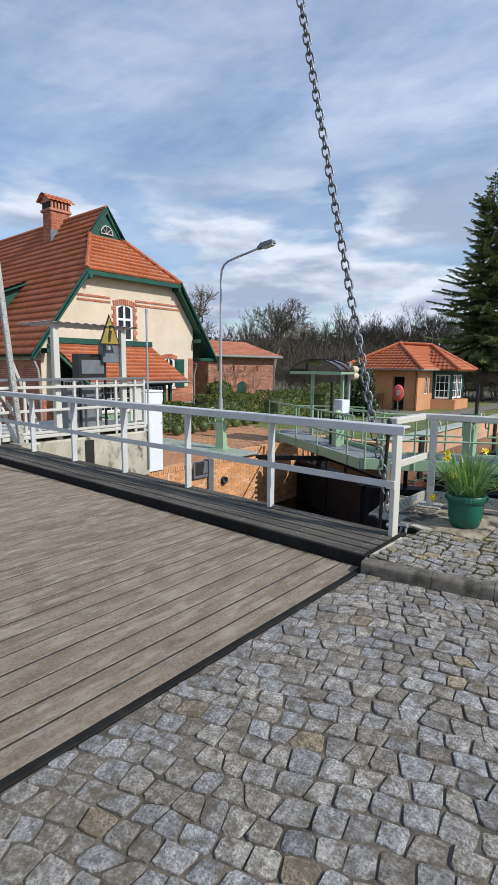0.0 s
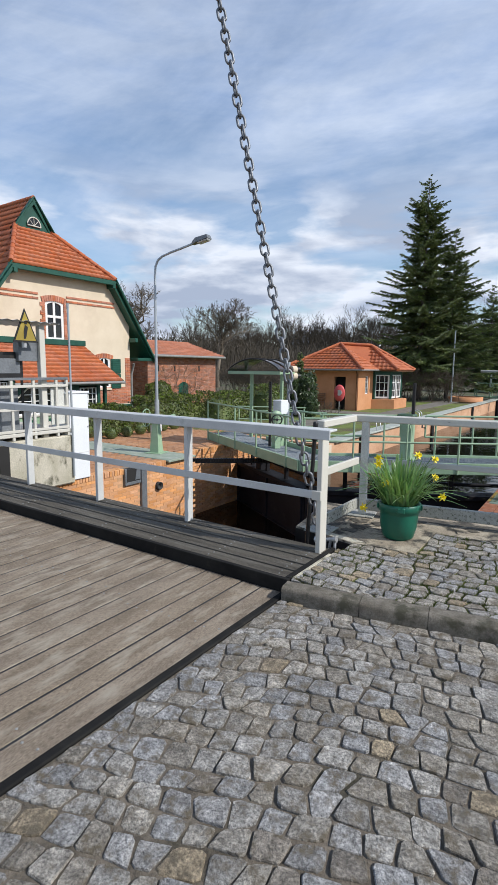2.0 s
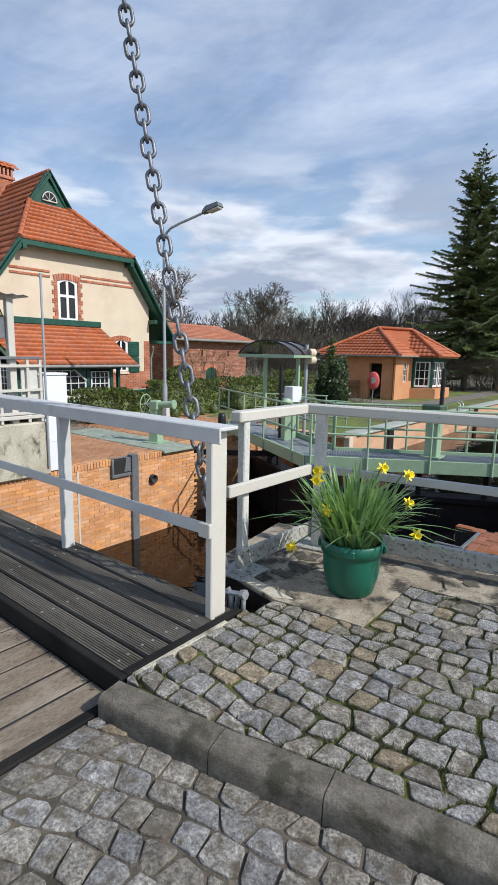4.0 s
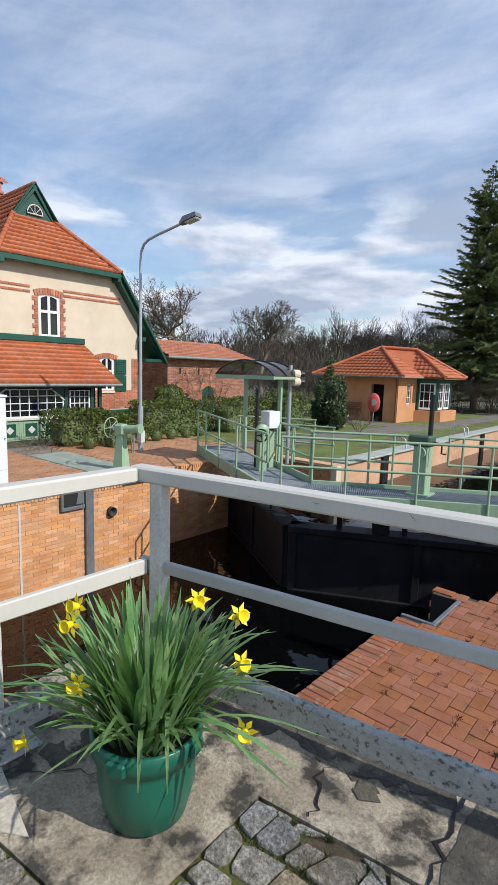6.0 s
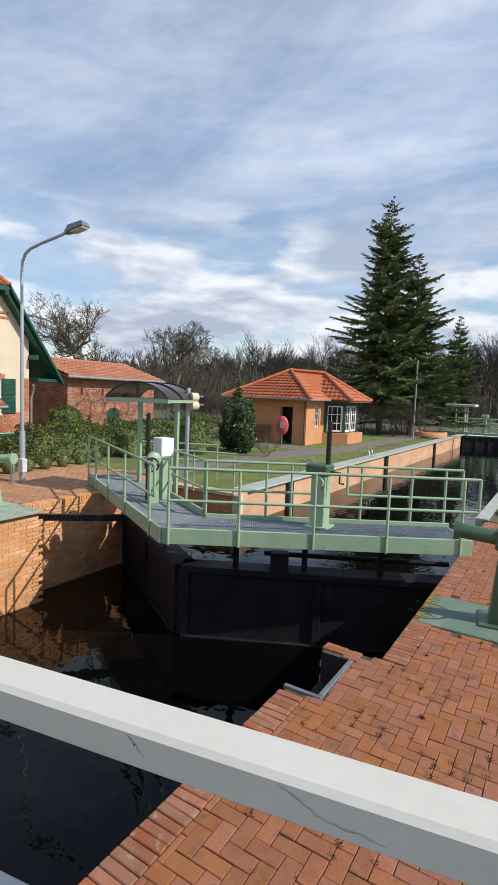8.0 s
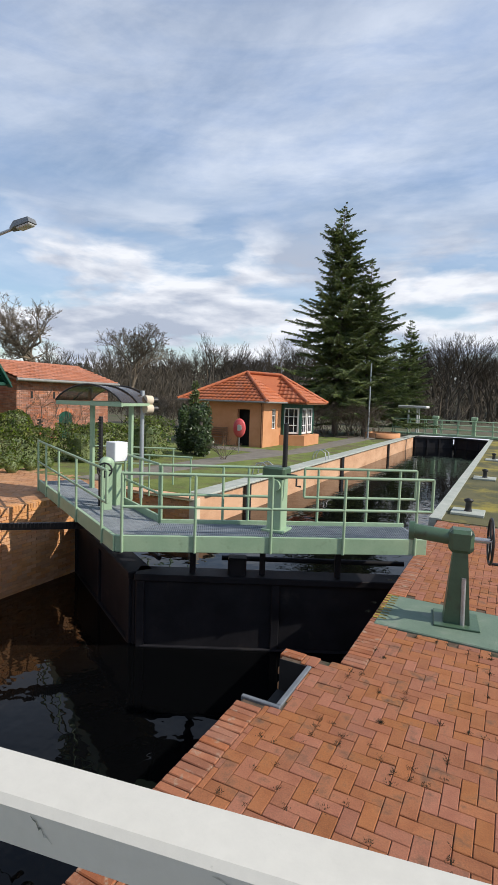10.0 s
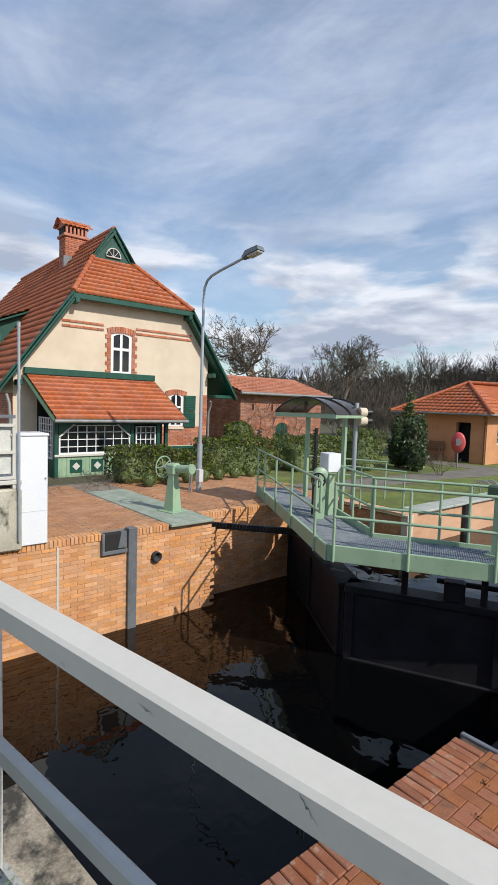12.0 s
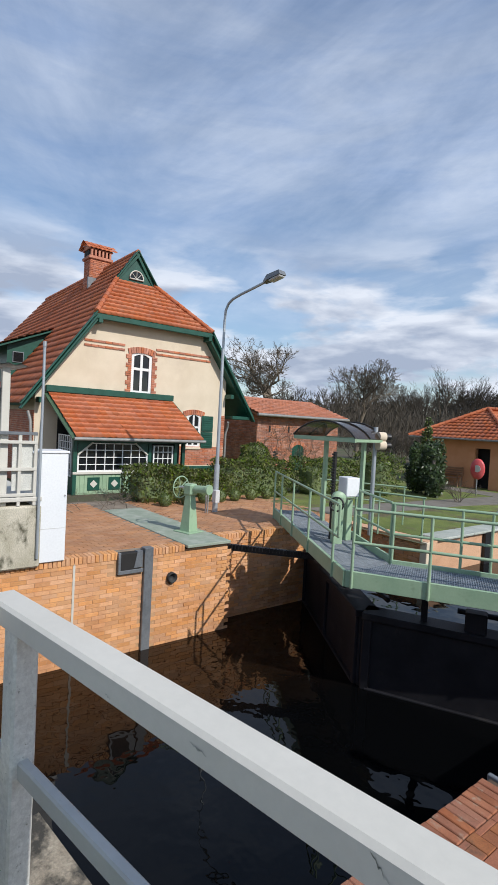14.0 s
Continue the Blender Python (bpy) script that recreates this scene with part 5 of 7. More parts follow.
def brick_arch(s, x, y0, y1, z1, rise, n=9, depth=0.2, proud=0.05):
    for i in range(n):
        f0, f1 = i / n, (i + 0.86) / n
        q = []
        for f, e in ((f0, 0), (f1, 0), (f1, 1), (f0, 1)):
            y = y0 + (y1 - y0) * f
            z = z1 + rise * 4 * f * (1 - f)
            q.append(Vector((x, y + (f - 0.5) * 0.12 * e, z + depth * e)))
        s.add(q + [p + Vector((proud, 0, 0)) for p in q], [(4, 5, 6, 7), (0, 1, 5, 4), (1, 2, 6, 5), (2, 3, 7, 6), (3, 0, 4, 7)])
    return s


# ---- lock keeper's house ----
house = thing("lock_keeper_house", "cream rendered house with red tiled half-hipped roof and green trim", "house")
XF, XE, XG, XB = -17.5, -17.12, -19.25, -31.2
YL, YR, ZE, YM, ZR = 9.15, 18.42, 1.74, 13.82, 8.03
WLY, WRY = 9.65, 17.25


def roof_z(y):
    return ZE + (ZR - ZE) * (1 - abs(y - YM) / (YM - YL)) if y < YM else ZE + (ZR - ZE) * (1 - (y - YM) / (YR - YM))


U0, U1, V0, V1 = 12.97, 13.80, 2.36, 3.78
S0, S1, T0, T1 = 15.45, 16.08, 0.42, 1.66
cuts = [WLY, 11.5, U0, U1, S0, S1, 16.2, WRY]


def zt(y):
    return min(roof_z(y) - 0.12, 5.12)


for a, b in zip(cuts, cuts[1:]):
    spans = [(-1.06, None)]
    if a == U0:
        spans = [(-1.06, V0), (V1 + 0.10, None)]
    if a == S0:
        spans = [(-1.06, T0), (T1 + 0.10, None)]
    for lo, hi in spans:
        t0, t1 = (zt(a), zt(b)) if hi is None else (hi, hi)
        put("wall", Shape().prism([(XF, a, lo), (XF, b, lo), (XF, b, t1), (XF, a, t0)], (-0.3, 0, 0)), CREAM, house)
for box_ in ((XB - 3.0, XF - 0.3, WLY, WLY + 0.3, -1.06, 1.9), (XB - 3.0, XF - 0.3, WRY - 0.3, WRY, -1.06, 3.2), (XB - 3.3, XB - 3.0, WLY, WRY, -1.06, 2.2)):
    put("wall", Shape().box(*box_), CREAM, house)
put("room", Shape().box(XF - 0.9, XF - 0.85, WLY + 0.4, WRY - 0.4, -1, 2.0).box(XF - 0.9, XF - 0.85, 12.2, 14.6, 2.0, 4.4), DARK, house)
s = Shape()
for zb in (3.86, 4.03):
    brick_field(s, (XF, 11.2, zb), (0, 1, 0), (0, 0, 1), 5.2, 0.085, (1, 0, 0), proud=0.035, keep=lambda a, b: not (1.6 < a < 2.75))
put("brick_band", s, REDBRICK, house, "red brick band across the gable", kind="stuff")
s = Shape()
for k in range(9):
    z = V0 + k * 0.158
    for sgn, y in ((-1, U0), (1, U1)):
        w = 0.13 if k % 2 else 0.21
        a, b = (y - w, y) if sgn < 0 else (y, y + w)
        for half in (0, 1):
            s.cbox(XF - 0.05, XF + 0.035, a, b, z + half * 0.079, z + half * 0.079 + 0.068, 0.004)
brick_arch(s, XF - 0.02, U0 - 0.1, U1 + 0.1, V1 - 0.02, 0.10, 11, 0.22, 0.06)
put("window_surround", s, REDBRICK, house, "red brick quoins and arch round the window", kind="stuff")
window_in(house, XF - 0.03, U0, U1, V0, V1, 2, 2, 0.10, 0.10, 0.11)
s = Shape()
brick_arch(s, XF - 0.02, S0 - 0.14, S1 + 0.14, T1 - 0.04, 0.10, 11, 0.20, 0.05)
put("window_surround", s, REDBRICK, house, kind="stuff")
window_in(house, XF - 0.03, S0, S1, T0, T1, 2, 2, 0.10, 0.08, 0.09)
put("sill", Shape().cbox(XF - 0.02, XF + 0.08, S0 - 0.06, S1 + 0.02, T0 - 0.09, T0, 0.01), CREAM, house)
for k in range(2):
    b = Shape().cbox(XF + 0.02, XF + 0.06, 16.12, 16.66, 0.40 + k * 0.66, 1.03 + k * 0.66, 0.008)
    for j in range(6):
        b.cbox(XF + 0.055, XF + 0.075, 16.17, 16.61, 0.46 + k * 0.66 + j * 0.09, 0.52 + k * 0.66 + j * 0.09, 0.004)
    put("shutter", b, DARKGREEN, house, "dark green louvred shutter")
s = Shape()
brick_field(s, (XF, 14.85, -0.30), (0, 1, 0), (0, 0, 1), 2.4, 0.75, (1, 0, 0), proud=0.02)
brick_field(s, (XF, WLY, -1.05), (0, 1, 0), (0, 0, 1), 0.5, 1.3, (1, 0, 0), proud=0.02)
brick_field(s, (XF, 16.95, 0.45), (0, 1, 0), (0, 0, 1), 0.30, 1.3, (1, 0, 0), proud=0.025)
brick_field(s, (XF - 6, WLY, -1.05), (1, 0, 0), (0, 0, 1), 6, 2.6, (0, -1, 0), proud=0.02)
put("brickwork", s, REDBRICK, house, "red brick plinth and corners", kind="stuff")
put("plinth_boarding", Shape().cbox(XF, XF + 0.05, 14.9, 17.3, -1.05, -0.34, 0.01), DARKGREEN, house)

# main roof planes, cut back by the half-hip at the front
HB = 0.508


def front_x(f):
    """How far the front edge lies behind the overhang at height fraction f."""
    z = ZE + (ZR - ZE) * f
    if z < 4.98:
        return XE
    if z < 6.85:
        return XE + (XG - XE) * (z - 4.98) / (6.85 - 4.98)
    return XG + 0.12


for sign, y0, nm in ((1, YL, "roof"), (-1, YR, "roof")):
    run = (YM - y0)
    vv = Vector((0, run, ZR - ZE))
    nn = Vector((0, -(ZR - ZE) * (1 if run > 0 else -1), abs(run)))
    s = Shape()
    under = Shape()
    tile_roof(s, (0, y0, ZE), (1, 0, 0), vv, lambda f: (XB - 4.5 * (1 - f), front_x(f)), vv.length, nn, tw=0.24, th=0.34)
    r = put(nm, s, TILE, house, "red pantile roof slope", kind="stuff")
    q = [(XB - 4.5, y0, ZE), (XE, y0, ZE)] + [(front_x(f), y0 + run * f, ZE + (ZR - ZE) * f) for f in (0.5, 0.78, 0.81, 1.0)] + [(XB, YM, ZR)]
    put("roof_boarding", Shape().prism([Vector(p) - nn.normalized() * 0.02 for p in q], -nn.normalized() * 0.10), DARKGREEN, r)
# half-hip
y0, y1 = 11.45, 16.22
vv = Vector((XG - XE, 0, 6.85 - 4.98))
nn = Vector((6.85 - 4.98, 0, -(XG - XE)))
gl, gr = 13.02, 14.66
hip = put("roof_hip", Shape().prism([Vector(p) - nn.normalized() * 0.02 for p in ((XE, y0, 4.98), (XE, y1, 4.98), (XG, gr, 6.85), (XG, gl, 6.85))], -nn.normalized() * 0.10), DARKGREEN, house, "red pantile half-hip over the gable")
tile_roof(None, (XE, 0, 4.98), (0, 1, 0), vv, lambda f: (y0 + (gl - y0) * f, y1 + (gr - y1) * f), vv.length, nn, tw=0.22, th=0.27, pieces=hip)
put("hip_gutter_board", Shape().cbox(XE - 0.06, XE + 0.03, y0 - 0.1, y1 + 0.1, 4.78, 4.97, 0.02), DARKGREEN, hip)
s = Shape()
ridge_tiles(s, (XE, y0, 5.03), (XG, gl, 6.9))
ridge_tiles(s, (XE, y1, 5.03), (XG, gr, 6.9))
ridge_tiles(s, (XG + 0.1, YM, ZR + 0.04), (XB, YM, ZR + 0.04))
put("rear_hip", Shape().prism([(XB - 4.5, YL, ZE), (XB - 4.5, YR, ZE), (XB, YM, ZR)], (0.25, 0, -0.05)), TILE, house)
put("ridge_tiles", s, TILE, house, kind="stuff")
# gablet with its small round-headed window
put("gablet", Shape().prism([(XG, gl - 0.02, 6.86), (XG, gr + 0.02, 6.86), (XG, YM, ZR - 0.05)], (-0.1, 0, 0)), DARKGREEN, house, "dark green boarded gablet")
for a, b in (((XG + 0.06, gl - 0.12, 6.78), (XG + 0.06, YM, ZR + 0.08)), ((XG + 0.06, gr + 0.12, 6.78), (XG + 0.06, YM, ZR + 0.08))):
    put("barge_board", Shape().beam(a, b, 0.06, 0.17, 0.008, up=(1, 0, 0)).beam(a, b, 0.2, 0.04, 0.008), GREEN if False else DARKGREEN, house)
out = [(XG + 0.02, YM + 0.30 * math.cos(a), 6.98 + 0.34 * math.sin(a)) for a in [math.pi * i / 10 for i in range(11)]]
fan = put("gablet_window", Shape().prism(out, (0.02, 0, 0)), PANE, house)
put("frame", Shape().pipe([(x + 0.03, y, z) for x, y, z in out] + [(out[0][0] + 0.03, out[0][1], out[0][2])], 0.026, 6), WHITE, fan)
for a in (0.8, 1.57, 2.34):
    put("bar", Shape().tube((XG + 0.05, YM, 6.98), (XG + 0.05, YM + 0.3 * math.cos(a), 6.98 + 0.34 * math.sin(a)), 0.013, 6), WHITE, fan)
# verge boards down the gable, with brackets
for ya, za, yb, zb in ((y0 + 0.02, 4.98, YL - 0.05, ZE - 0.08), (y1 - 0.02, 4.98, YR + 0.05, ZE - 0.08)):
    put("barge_board", Shape().beam((XE + 0.02, ya, za - 0.09), (XE + 0.02, yb, zb - 0.09), 0.06, 0.24, 0.01, up=(1, 0, 0)), DARKGREEN, house)
    put("verge_cap", Shape().beam((XE + 0.03, ya, za + 0.05), (XE + 0.03, yb, zb + 0.05), 0.10, 0.05, 0.01), DARKGREEN, house)
for y, z in ((11.6, 4.75), (16.1, 4.75), (17.3, 2.55), (9.75, 1.9)):
    put("bracket", Shape().cbox(XF - 0.1, XE + 0.05, y - 0.08, y + 0.08, z - 0.10, z + 0.08, 0.015), DARKGREEN, house)
put("eave_return", Shape().cbox(XF - 0.6, XE, 17.4, 18.35, 1.62, 1.76, 0.02), DARKGREEN, house)
# chimney
cx, cy, cd = -22.9, 13.6, -0.85
ch = put("chimney", brick_field(brick_field(Shape().box(cx - 0.36, cx + 0.36, cy - 0.46, cy + 0.46, 6.6, 9.35 + cd), (cx + 0.36, cy - 0.46, 7.0 + cd), (0, 1, 0), (0, 0, 1), 0.92, 2.3, (1, 0, 0)), (cx - 0.36, cy - 0.46, 7.0 + cd), (1, 0, 0), (0, 0, 1), 0.72, 2.3, (0, -1, 0)), REDBRICK, house, "red brick chimney with slots and a tiled cap")
put("chimney_band", Shape().cbox(cx - 0.45, cx + 0.45, cy - 0.55, cy + 0.55, 9.25 + cd, 9.38 + cd, 0.02), REDBRICK, ch)
for k in range(6):
    y = cy - 0.42 + k * 0.168
    for x in (cx + 0.37, cx - 0.37):
        put("chimney_pier", Shape().cbox(x - 0.07, x + 0.07, y - 0.045, y + 0.045, 9.38 + cd, 9.68 + cd, 0.01), REDBRICK, ch)
put("flue", Shape().box(cx - 0.28, cx + 0.28, cy - 0.5, cy + 0.5, 9.36 + cd, 9.66 + cd), DARK, ch)
s = Shape()
for sgn in (1, -1):
    vv = Vector((-0.5 * sgn, 0, 0.36))
    tile_roof(s, (cx + 0.5 * sgn, 0, 9.68 + cd), (0, 1, 0), vv, lambda f: (cy - 0.7, cy + 0.7), vv.length, Vector((0.36 * sgn, 0, 0.58)), 0.2, 0.25)
put("chimney_roof", s, TILE, ch)
put("chimney_gable", Shape().prism([(cx - 0.46, cy - 0.54, 9.66 + cd), (cx + 0.46, cy - 0.54, 9.66 + cd), (cx, cy - 0.54, 10.06 + cd)], (0, 1.08, 0)), REDBRICK, ch)
put("flashing", Shape().cbox(cx - 0.5, cx + 0.5, cy - 0.54, cy - 0.5, 7.0 + cd, 7.9 + cd, 0.02).cbox(cx + 0.43, cx + 0.5, cy - 0.6, cy + 0.6, 7.6 + cd, 8.4 + cd, 0.02), LEAD, ch)
# shed dormer on the side slope
dm = put("dormer", Shape().prism([(-25, 9.75, 2.4), (-25, 9.75, 4.12), (-25, 11.6, 4.92), (-25, 11.6, 4.0)], (3.0, 0, 0)), DARKGREEN, house, "dark green shed dormer")
s = Shape()
vv = Vector((0, 2.65, 1.14))
tile_roof(s, (0, 8.95, 3.86), (1, 0, 0), vv, lambda f: (-25.4, -21.75 - 0.2 * f), vv.length, Vector((0, -1.14, 2.65)), 0.24, 0.33)
put("dormer_roof", s, TILE, dm, kind="stuff")
put("dormer_soffit", Shape().prism([(-25.3, 8.97, 3.78), (-21.8, 8.97, 3.78), (-21.8, 11.5, 4.86), (-25.3, 11.5, 4.86)], (0, 0, 0.06)), DARKGREEN, dm)
put("dormer_board", Shape().beam((-21.77, 8.95, 3.78), (-21.9, 11.55, 4.90), 0.06, 0.24, 0.01, up=(1, 0, 0)), DARKGREEN, dm)
put("dormer_window", Shape().cbox(-22.0, -21.96, 9.95, 10.38, 3.42, 3.86, 0.01), LEAD, dm)
put("pane", Shape().cbox(-21.965, -21.95, 9.985, 10.345, 3.455, 3.825, 0.004), PANE, dm)
s = Shape().pipe([(XF + 0.15, 17.35, 1.5), (XF + 0.02, 17.42, 1.3), (XF - 0.05, 17.38, 1.0), (XF - 0.05, 17.38, -1.0)], 0.05, 10)
put("downpipe", s, GALV, house, "zinc downpipe")
put("downpipe", Shape().pipe([(XF - 0.2, 9.5, 1.5), (XF - 0.05, 9.55, 1.2), (XF + 0.03, 9.55, 0.8), (XF + 0.03, 9.55, -1.0)], 0.05, 10), GALV, house)

# ---- porch ----
porch = thing("porch", "green timber porch with white lattice windows and a tiled roof", "porch")
PX, GX = -15.75, -15.3
q0, q1, p0_, p1_ = 10.02, 14.68, 10.28, 14.86
vv = Vector((XF - GX, 0, 2.2 - 0.80))
nn = Vector((2.2 - 0.80, 0, -(XF - GX)))
pr = put("roof", Shape().prism([Vector(p) - nn.normalized() * 0.02 for p in ((GX, p0_, 0.80), (GX, p1_, 0.80), (XF, q1, 2.2), (XF, q0, 2.2))], -nn.normalized() * 0.08), DARKGREEN, porch, "red pantile porch roof")
tile_roof(None, (GX, 0, 0.80), (0, 1, 0), vv, lambda f: (p0_ + (q0 - p0_) * f, p1_ + (q1 - p1_) * f), vv.length, nn, 0.22, 0.27, pieces=pr)
put("top_board", Shape().cbox(XF, XF + 0.14, q0 - 0.06, q1 + 0.05, 2.18, 2.40, 0.015), DARKGREEN, porch)
put("verge_board", Shape().beam((GX, p0_ - 0.03, 0.74), (XF, q0 - 0.03, 2.14), 0.05, 0.17, 0.01, up=(0, 1, 0)), WINCHGREEN, porch)
put("verge_board", Shape().beam((GX, p1_ + 0.03, 0.74), (XF, q1 + 0.03, 2.14), 0.05, 0.17, 0.01, up=(0, 1, 0)), DARKGREEN, porch)
put("gutter", Shape().tube((GX + 0.02, p0_ - 0.06, 0.74), (GX + 0.02, p1_ + 0.06, 0.74), 0.055, 10), GALV, porch)
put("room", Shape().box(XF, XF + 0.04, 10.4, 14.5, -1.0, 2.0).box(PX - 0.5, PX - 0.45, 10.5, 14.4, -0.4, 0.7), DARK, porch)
put("dado", Shape().cbox(PX - 0.08, PX, 10.42, 12.95, -1.05, -0.36, 0.01), GREEN, porch, "pale green boarded dado")
for k in range(17):
    y = 10.46 + k * 0.148
    put("board", Shape().cbox(PX, PX + 0.014, y, y + 0.138, -1.0, -0.40, 0.005), GREEN, porch)
for y in (11.05, 11.75, 12.45):
    put("diamond_panel", Shape().cbox(PX + 0.012, PX + 0.03, y - 0.2, y + 0.2, -0.92, -0.50, 0.005), DARKGREEN, porch)
    put("diamond", Shape().cbox(PX + 0.03, PX + 0.045, -0.09, 0.09, -0.09, 0.09, 0.005, Matrix.Translation((0, y, -0.71)) @ pose(0, 0, 0, 45, 0, 0)), WHITE, porch)
for y in (10.42, 12.98, 13.98, 14.30):
    put("post", Shape().cbox(PX - 0.07, PX + 0.05, y - 0.06, y + 0.06, -1.05, 0.78, 0.008), DARKGREEN, porch)
put("head_beam", Shape().cbox(PX - 0.08, PX + 0.06, 10.36, 14.4, 0.62, 0.78, 0.01), DARKGREEN, porch)
put("sill_beam", Shape().cbox(PX - 0.08, PX + 0.07, 10.36, 13.0, -0.40, -0.32, 0.01), WHITE, porch)
window_in(porch, PX, 10.50, 12.90, -0.32, 0.60, 8, 4, 0.0, 0.028, 0.05)
for ya, yb in ((10.50, 10.98), (12.90, 12.42)):
    put("corner_brace", Shape().beam((PX + 0.03, ya, 0.22), (PX + 0.03, yb, 0.62), 0.05, 0.07, 0.006, up=(1, 0, 0)), WHITE, porch)
    put("spandrel", Shape().prism([(PX + 0.02, ya, 0.24), (PX + 0.02, yb, 0.62), (PX + 0.02, ya, 0.62)], (0.02, 0, 0)), DARKGREEN, porch)
window_in(porch, PX - 0.03, 13.12, 13.90, -0.35, 0.55, 4, 4, 0.0, 0.028, 0.05)
put("side_dado", Shape().cbox(PX - 0.08, PX - 0.01, 13.04, 14.35, -1.05, -0.38, 0.01), GREEN, porch)
wm = Matrix.Translation((PX - 0.1, 10.42, 0)) @ pose(0, 0, 0, 0, 0, -90)
window_in(porch, 0.0, -1.45, -0.15, -0.50, 0.80, 6, 6, 0.0, 0.025, 0.05, m=wm)
put("side_panel", Shape().cbox(XF, PX - 0.08, 10.40, 10.46, -1.05, -0.5, 0.01), DARKGREEN, porch)

# ---- brick outbuilding ----
barn = thing("brick_outbuilding", "old red brick outbuilding with tiled roof and green doors", "outbuilding")
BX, BY0, BY1 = -21.3, 22.1, 28.4
put("wall", Shape().box(BX - 5, BX, BY0, BY1, -1.2, 2.05), DARKMORTAR, barn)
s = Shape()
d0, d1 = 24.7, 25.6
brick_field(s, (BX, BY0, -1.15), (0, 1, 0), (0, 0, 1), BY1 - BY0, 3.15, (1, 0, 0), bl=0.26, bh=0.085, keep=lambda a, b: not (d0 - BY0 < a < d1 - BY0 and b < 1.55) and not (1.2 < a < 1.55 and 0.5 < b < 1.2))
brick_field(s, (BX - 5, BY0, -1.15), (1, 0, 0), (0, 0, 1), 5, 3.15, (0, -1, 0), bl=0.26, bh=0.085)
put("brickwork", s, OLDBRICK, barn, "weathered red brickwork", kind="stuff")
s = Shape()
brick_arch(s, BX, d0 - 0.12, d1 + 0.12, 0.18, 0.26, 13, 0.2, 0.05)
brick_arch(s, BX, BY0 + 1.12, BY0 + 1.63, 0.02, 0.12, 8, 0.16, 0.05)
put("brick_arches", s, REDBRICK, barn, kind="stuff")
put("door", Shape().prism([(BX + 0.005, y, z) for y, z in arched(d0, d1, -1.1, 0.2, 0.24)], (0.03, 0, 0)), DARKGREEN, barn, "dark green arched door")
put("door_seam", Shape().cbox(BX + 0.035, BX + 0.045, 25.13, 25.17, -1.1, 0.4, 0.002), BLACK, barn)
put("small_window", Shape().prism([(BX + 0.005, y, z) for y, z in arched(BY0 + 1.2, BY0 + 1.55, -0.65, 0.0, 0.1)], (0.012, 0, 0)), DARK, barn)
for y in (22.9, 24.3, 26.6):
    put("vent_slot", Shape().cbox(BX + 0.01, BX + 0.03, y, y + 0.12, 1.1, 1.45, 0.003), DARK, barn)
s = Shape()
rx, rz = BX - 2.7, 2.92
vv = Vector((rx - BX - 0.45, 0, rz - 1.98))
tile_roof(s, (BX + 0.45, 0, 2.06), (0, 1, 0), vv, lambda f: (BY0 - 0.35, BY1 + 0.35), vv.length, Vector((rz - 1.98, 0, -(rx - BX - 0.45))), 0.26, 0.34)
vv2 = Vector((2.9, 0, rz - 1.98))
ridge_tiles(s, (rx, BY0 - 0.35, rz + 0.08), (rx, BY1 + 0.35, rz + 0.08))
r = put("roof", s, OLDTILE, barn, "dull red pantile roof", kind="stuff")
put("boarding", Shape().prism([(BX + 0.43, BY0 - 0.33, 2.02), (BX + 0.43, BY1 + 0.33, 2.02), (rx, BY1 + 0.33, rz), (rx, BY0 - 0.33, rz)], (0, 0, -0.1)), WOOD, r)
put("gable", Shape().prism([(BX, BY0, 2.0), (rx, BY0, 2.8), (BX - 5, BY0, 2.0)], (0, 0.25, 0)), OLDBRICK, barn)
put("gutter", Shape().tube((BX + 0.5, BY0 - 0.4, 2.0), (BX + 0.5, BY1 + 0.4, 2.0), 0.08, 10), GALV, barn)

# ---- lock hut ----
hut = thing("lock_hut", "small orange rendered hut with a hipped red tiled roof", "hut")
hx0, hx1, hy0, hy1, hz0, hz1 = -15.3, -10.95, 28.3, 33.6, -1.06, 1.30
dx0, dx1, dz1 = -12.45, -11.72, 0.90
s = Shape()
s.box(hx0, dx0, hy0, hy0 + 0.25, hz0, hz1).box(dx1, hx1, hy0, hy0 + 0.25, hz0, hz1).box(dx0, dx1, hy0, hy0 + 0.25, dz1, hz1)
s.box(hx0, hx0 + 0.25, hy0 + 0.25, hy1, hz0, hz1).box(hx0 + 0.25, hx1, hy1 - 0.25, hy1, hz0, hz1)
w0, w1 = 29.35, 29.85
s.box(hx1 - 0.25, hx1, hy0 + 0.25, w0, hz0, hz1).box(hx1 - 0.25, hx1, w1, 30.6, hz0, hz1).box(hx1 - 0.25, hx1, w0, w1, hz0, -0.1).box(hx1 - 0.25, hx1, w0, w1, 0.95, hz1)
put("wall", s, HUTWALL, hut)
put("doorway", Shape().box(dx0, dx1, hy0 + 0.6, hy0 + 0.65, hz0, dz1).box(hx0 + 0.3, hx1 - 0.3, hy0 + 0.7, hy0 + 0.75, hz0, hz1), DARK, hut)
put("door_frame", Shape().cbox(dx0 - 0.02, dx0 + 0.05, hy0 + 0.1, hy0 + 0.2, hz0, dz1, 0.005).cbox(dx1 - 0.05, dx1 + 0.02, hy0 + 0.1, hy0 + 0.2, hz0, dz1, 0.005), WOOD, hut)
window_in(hut, hx1 - 0.08, w0, w1, -0.1, 0.95, 2, 3, 0, 0.03, 0.05)
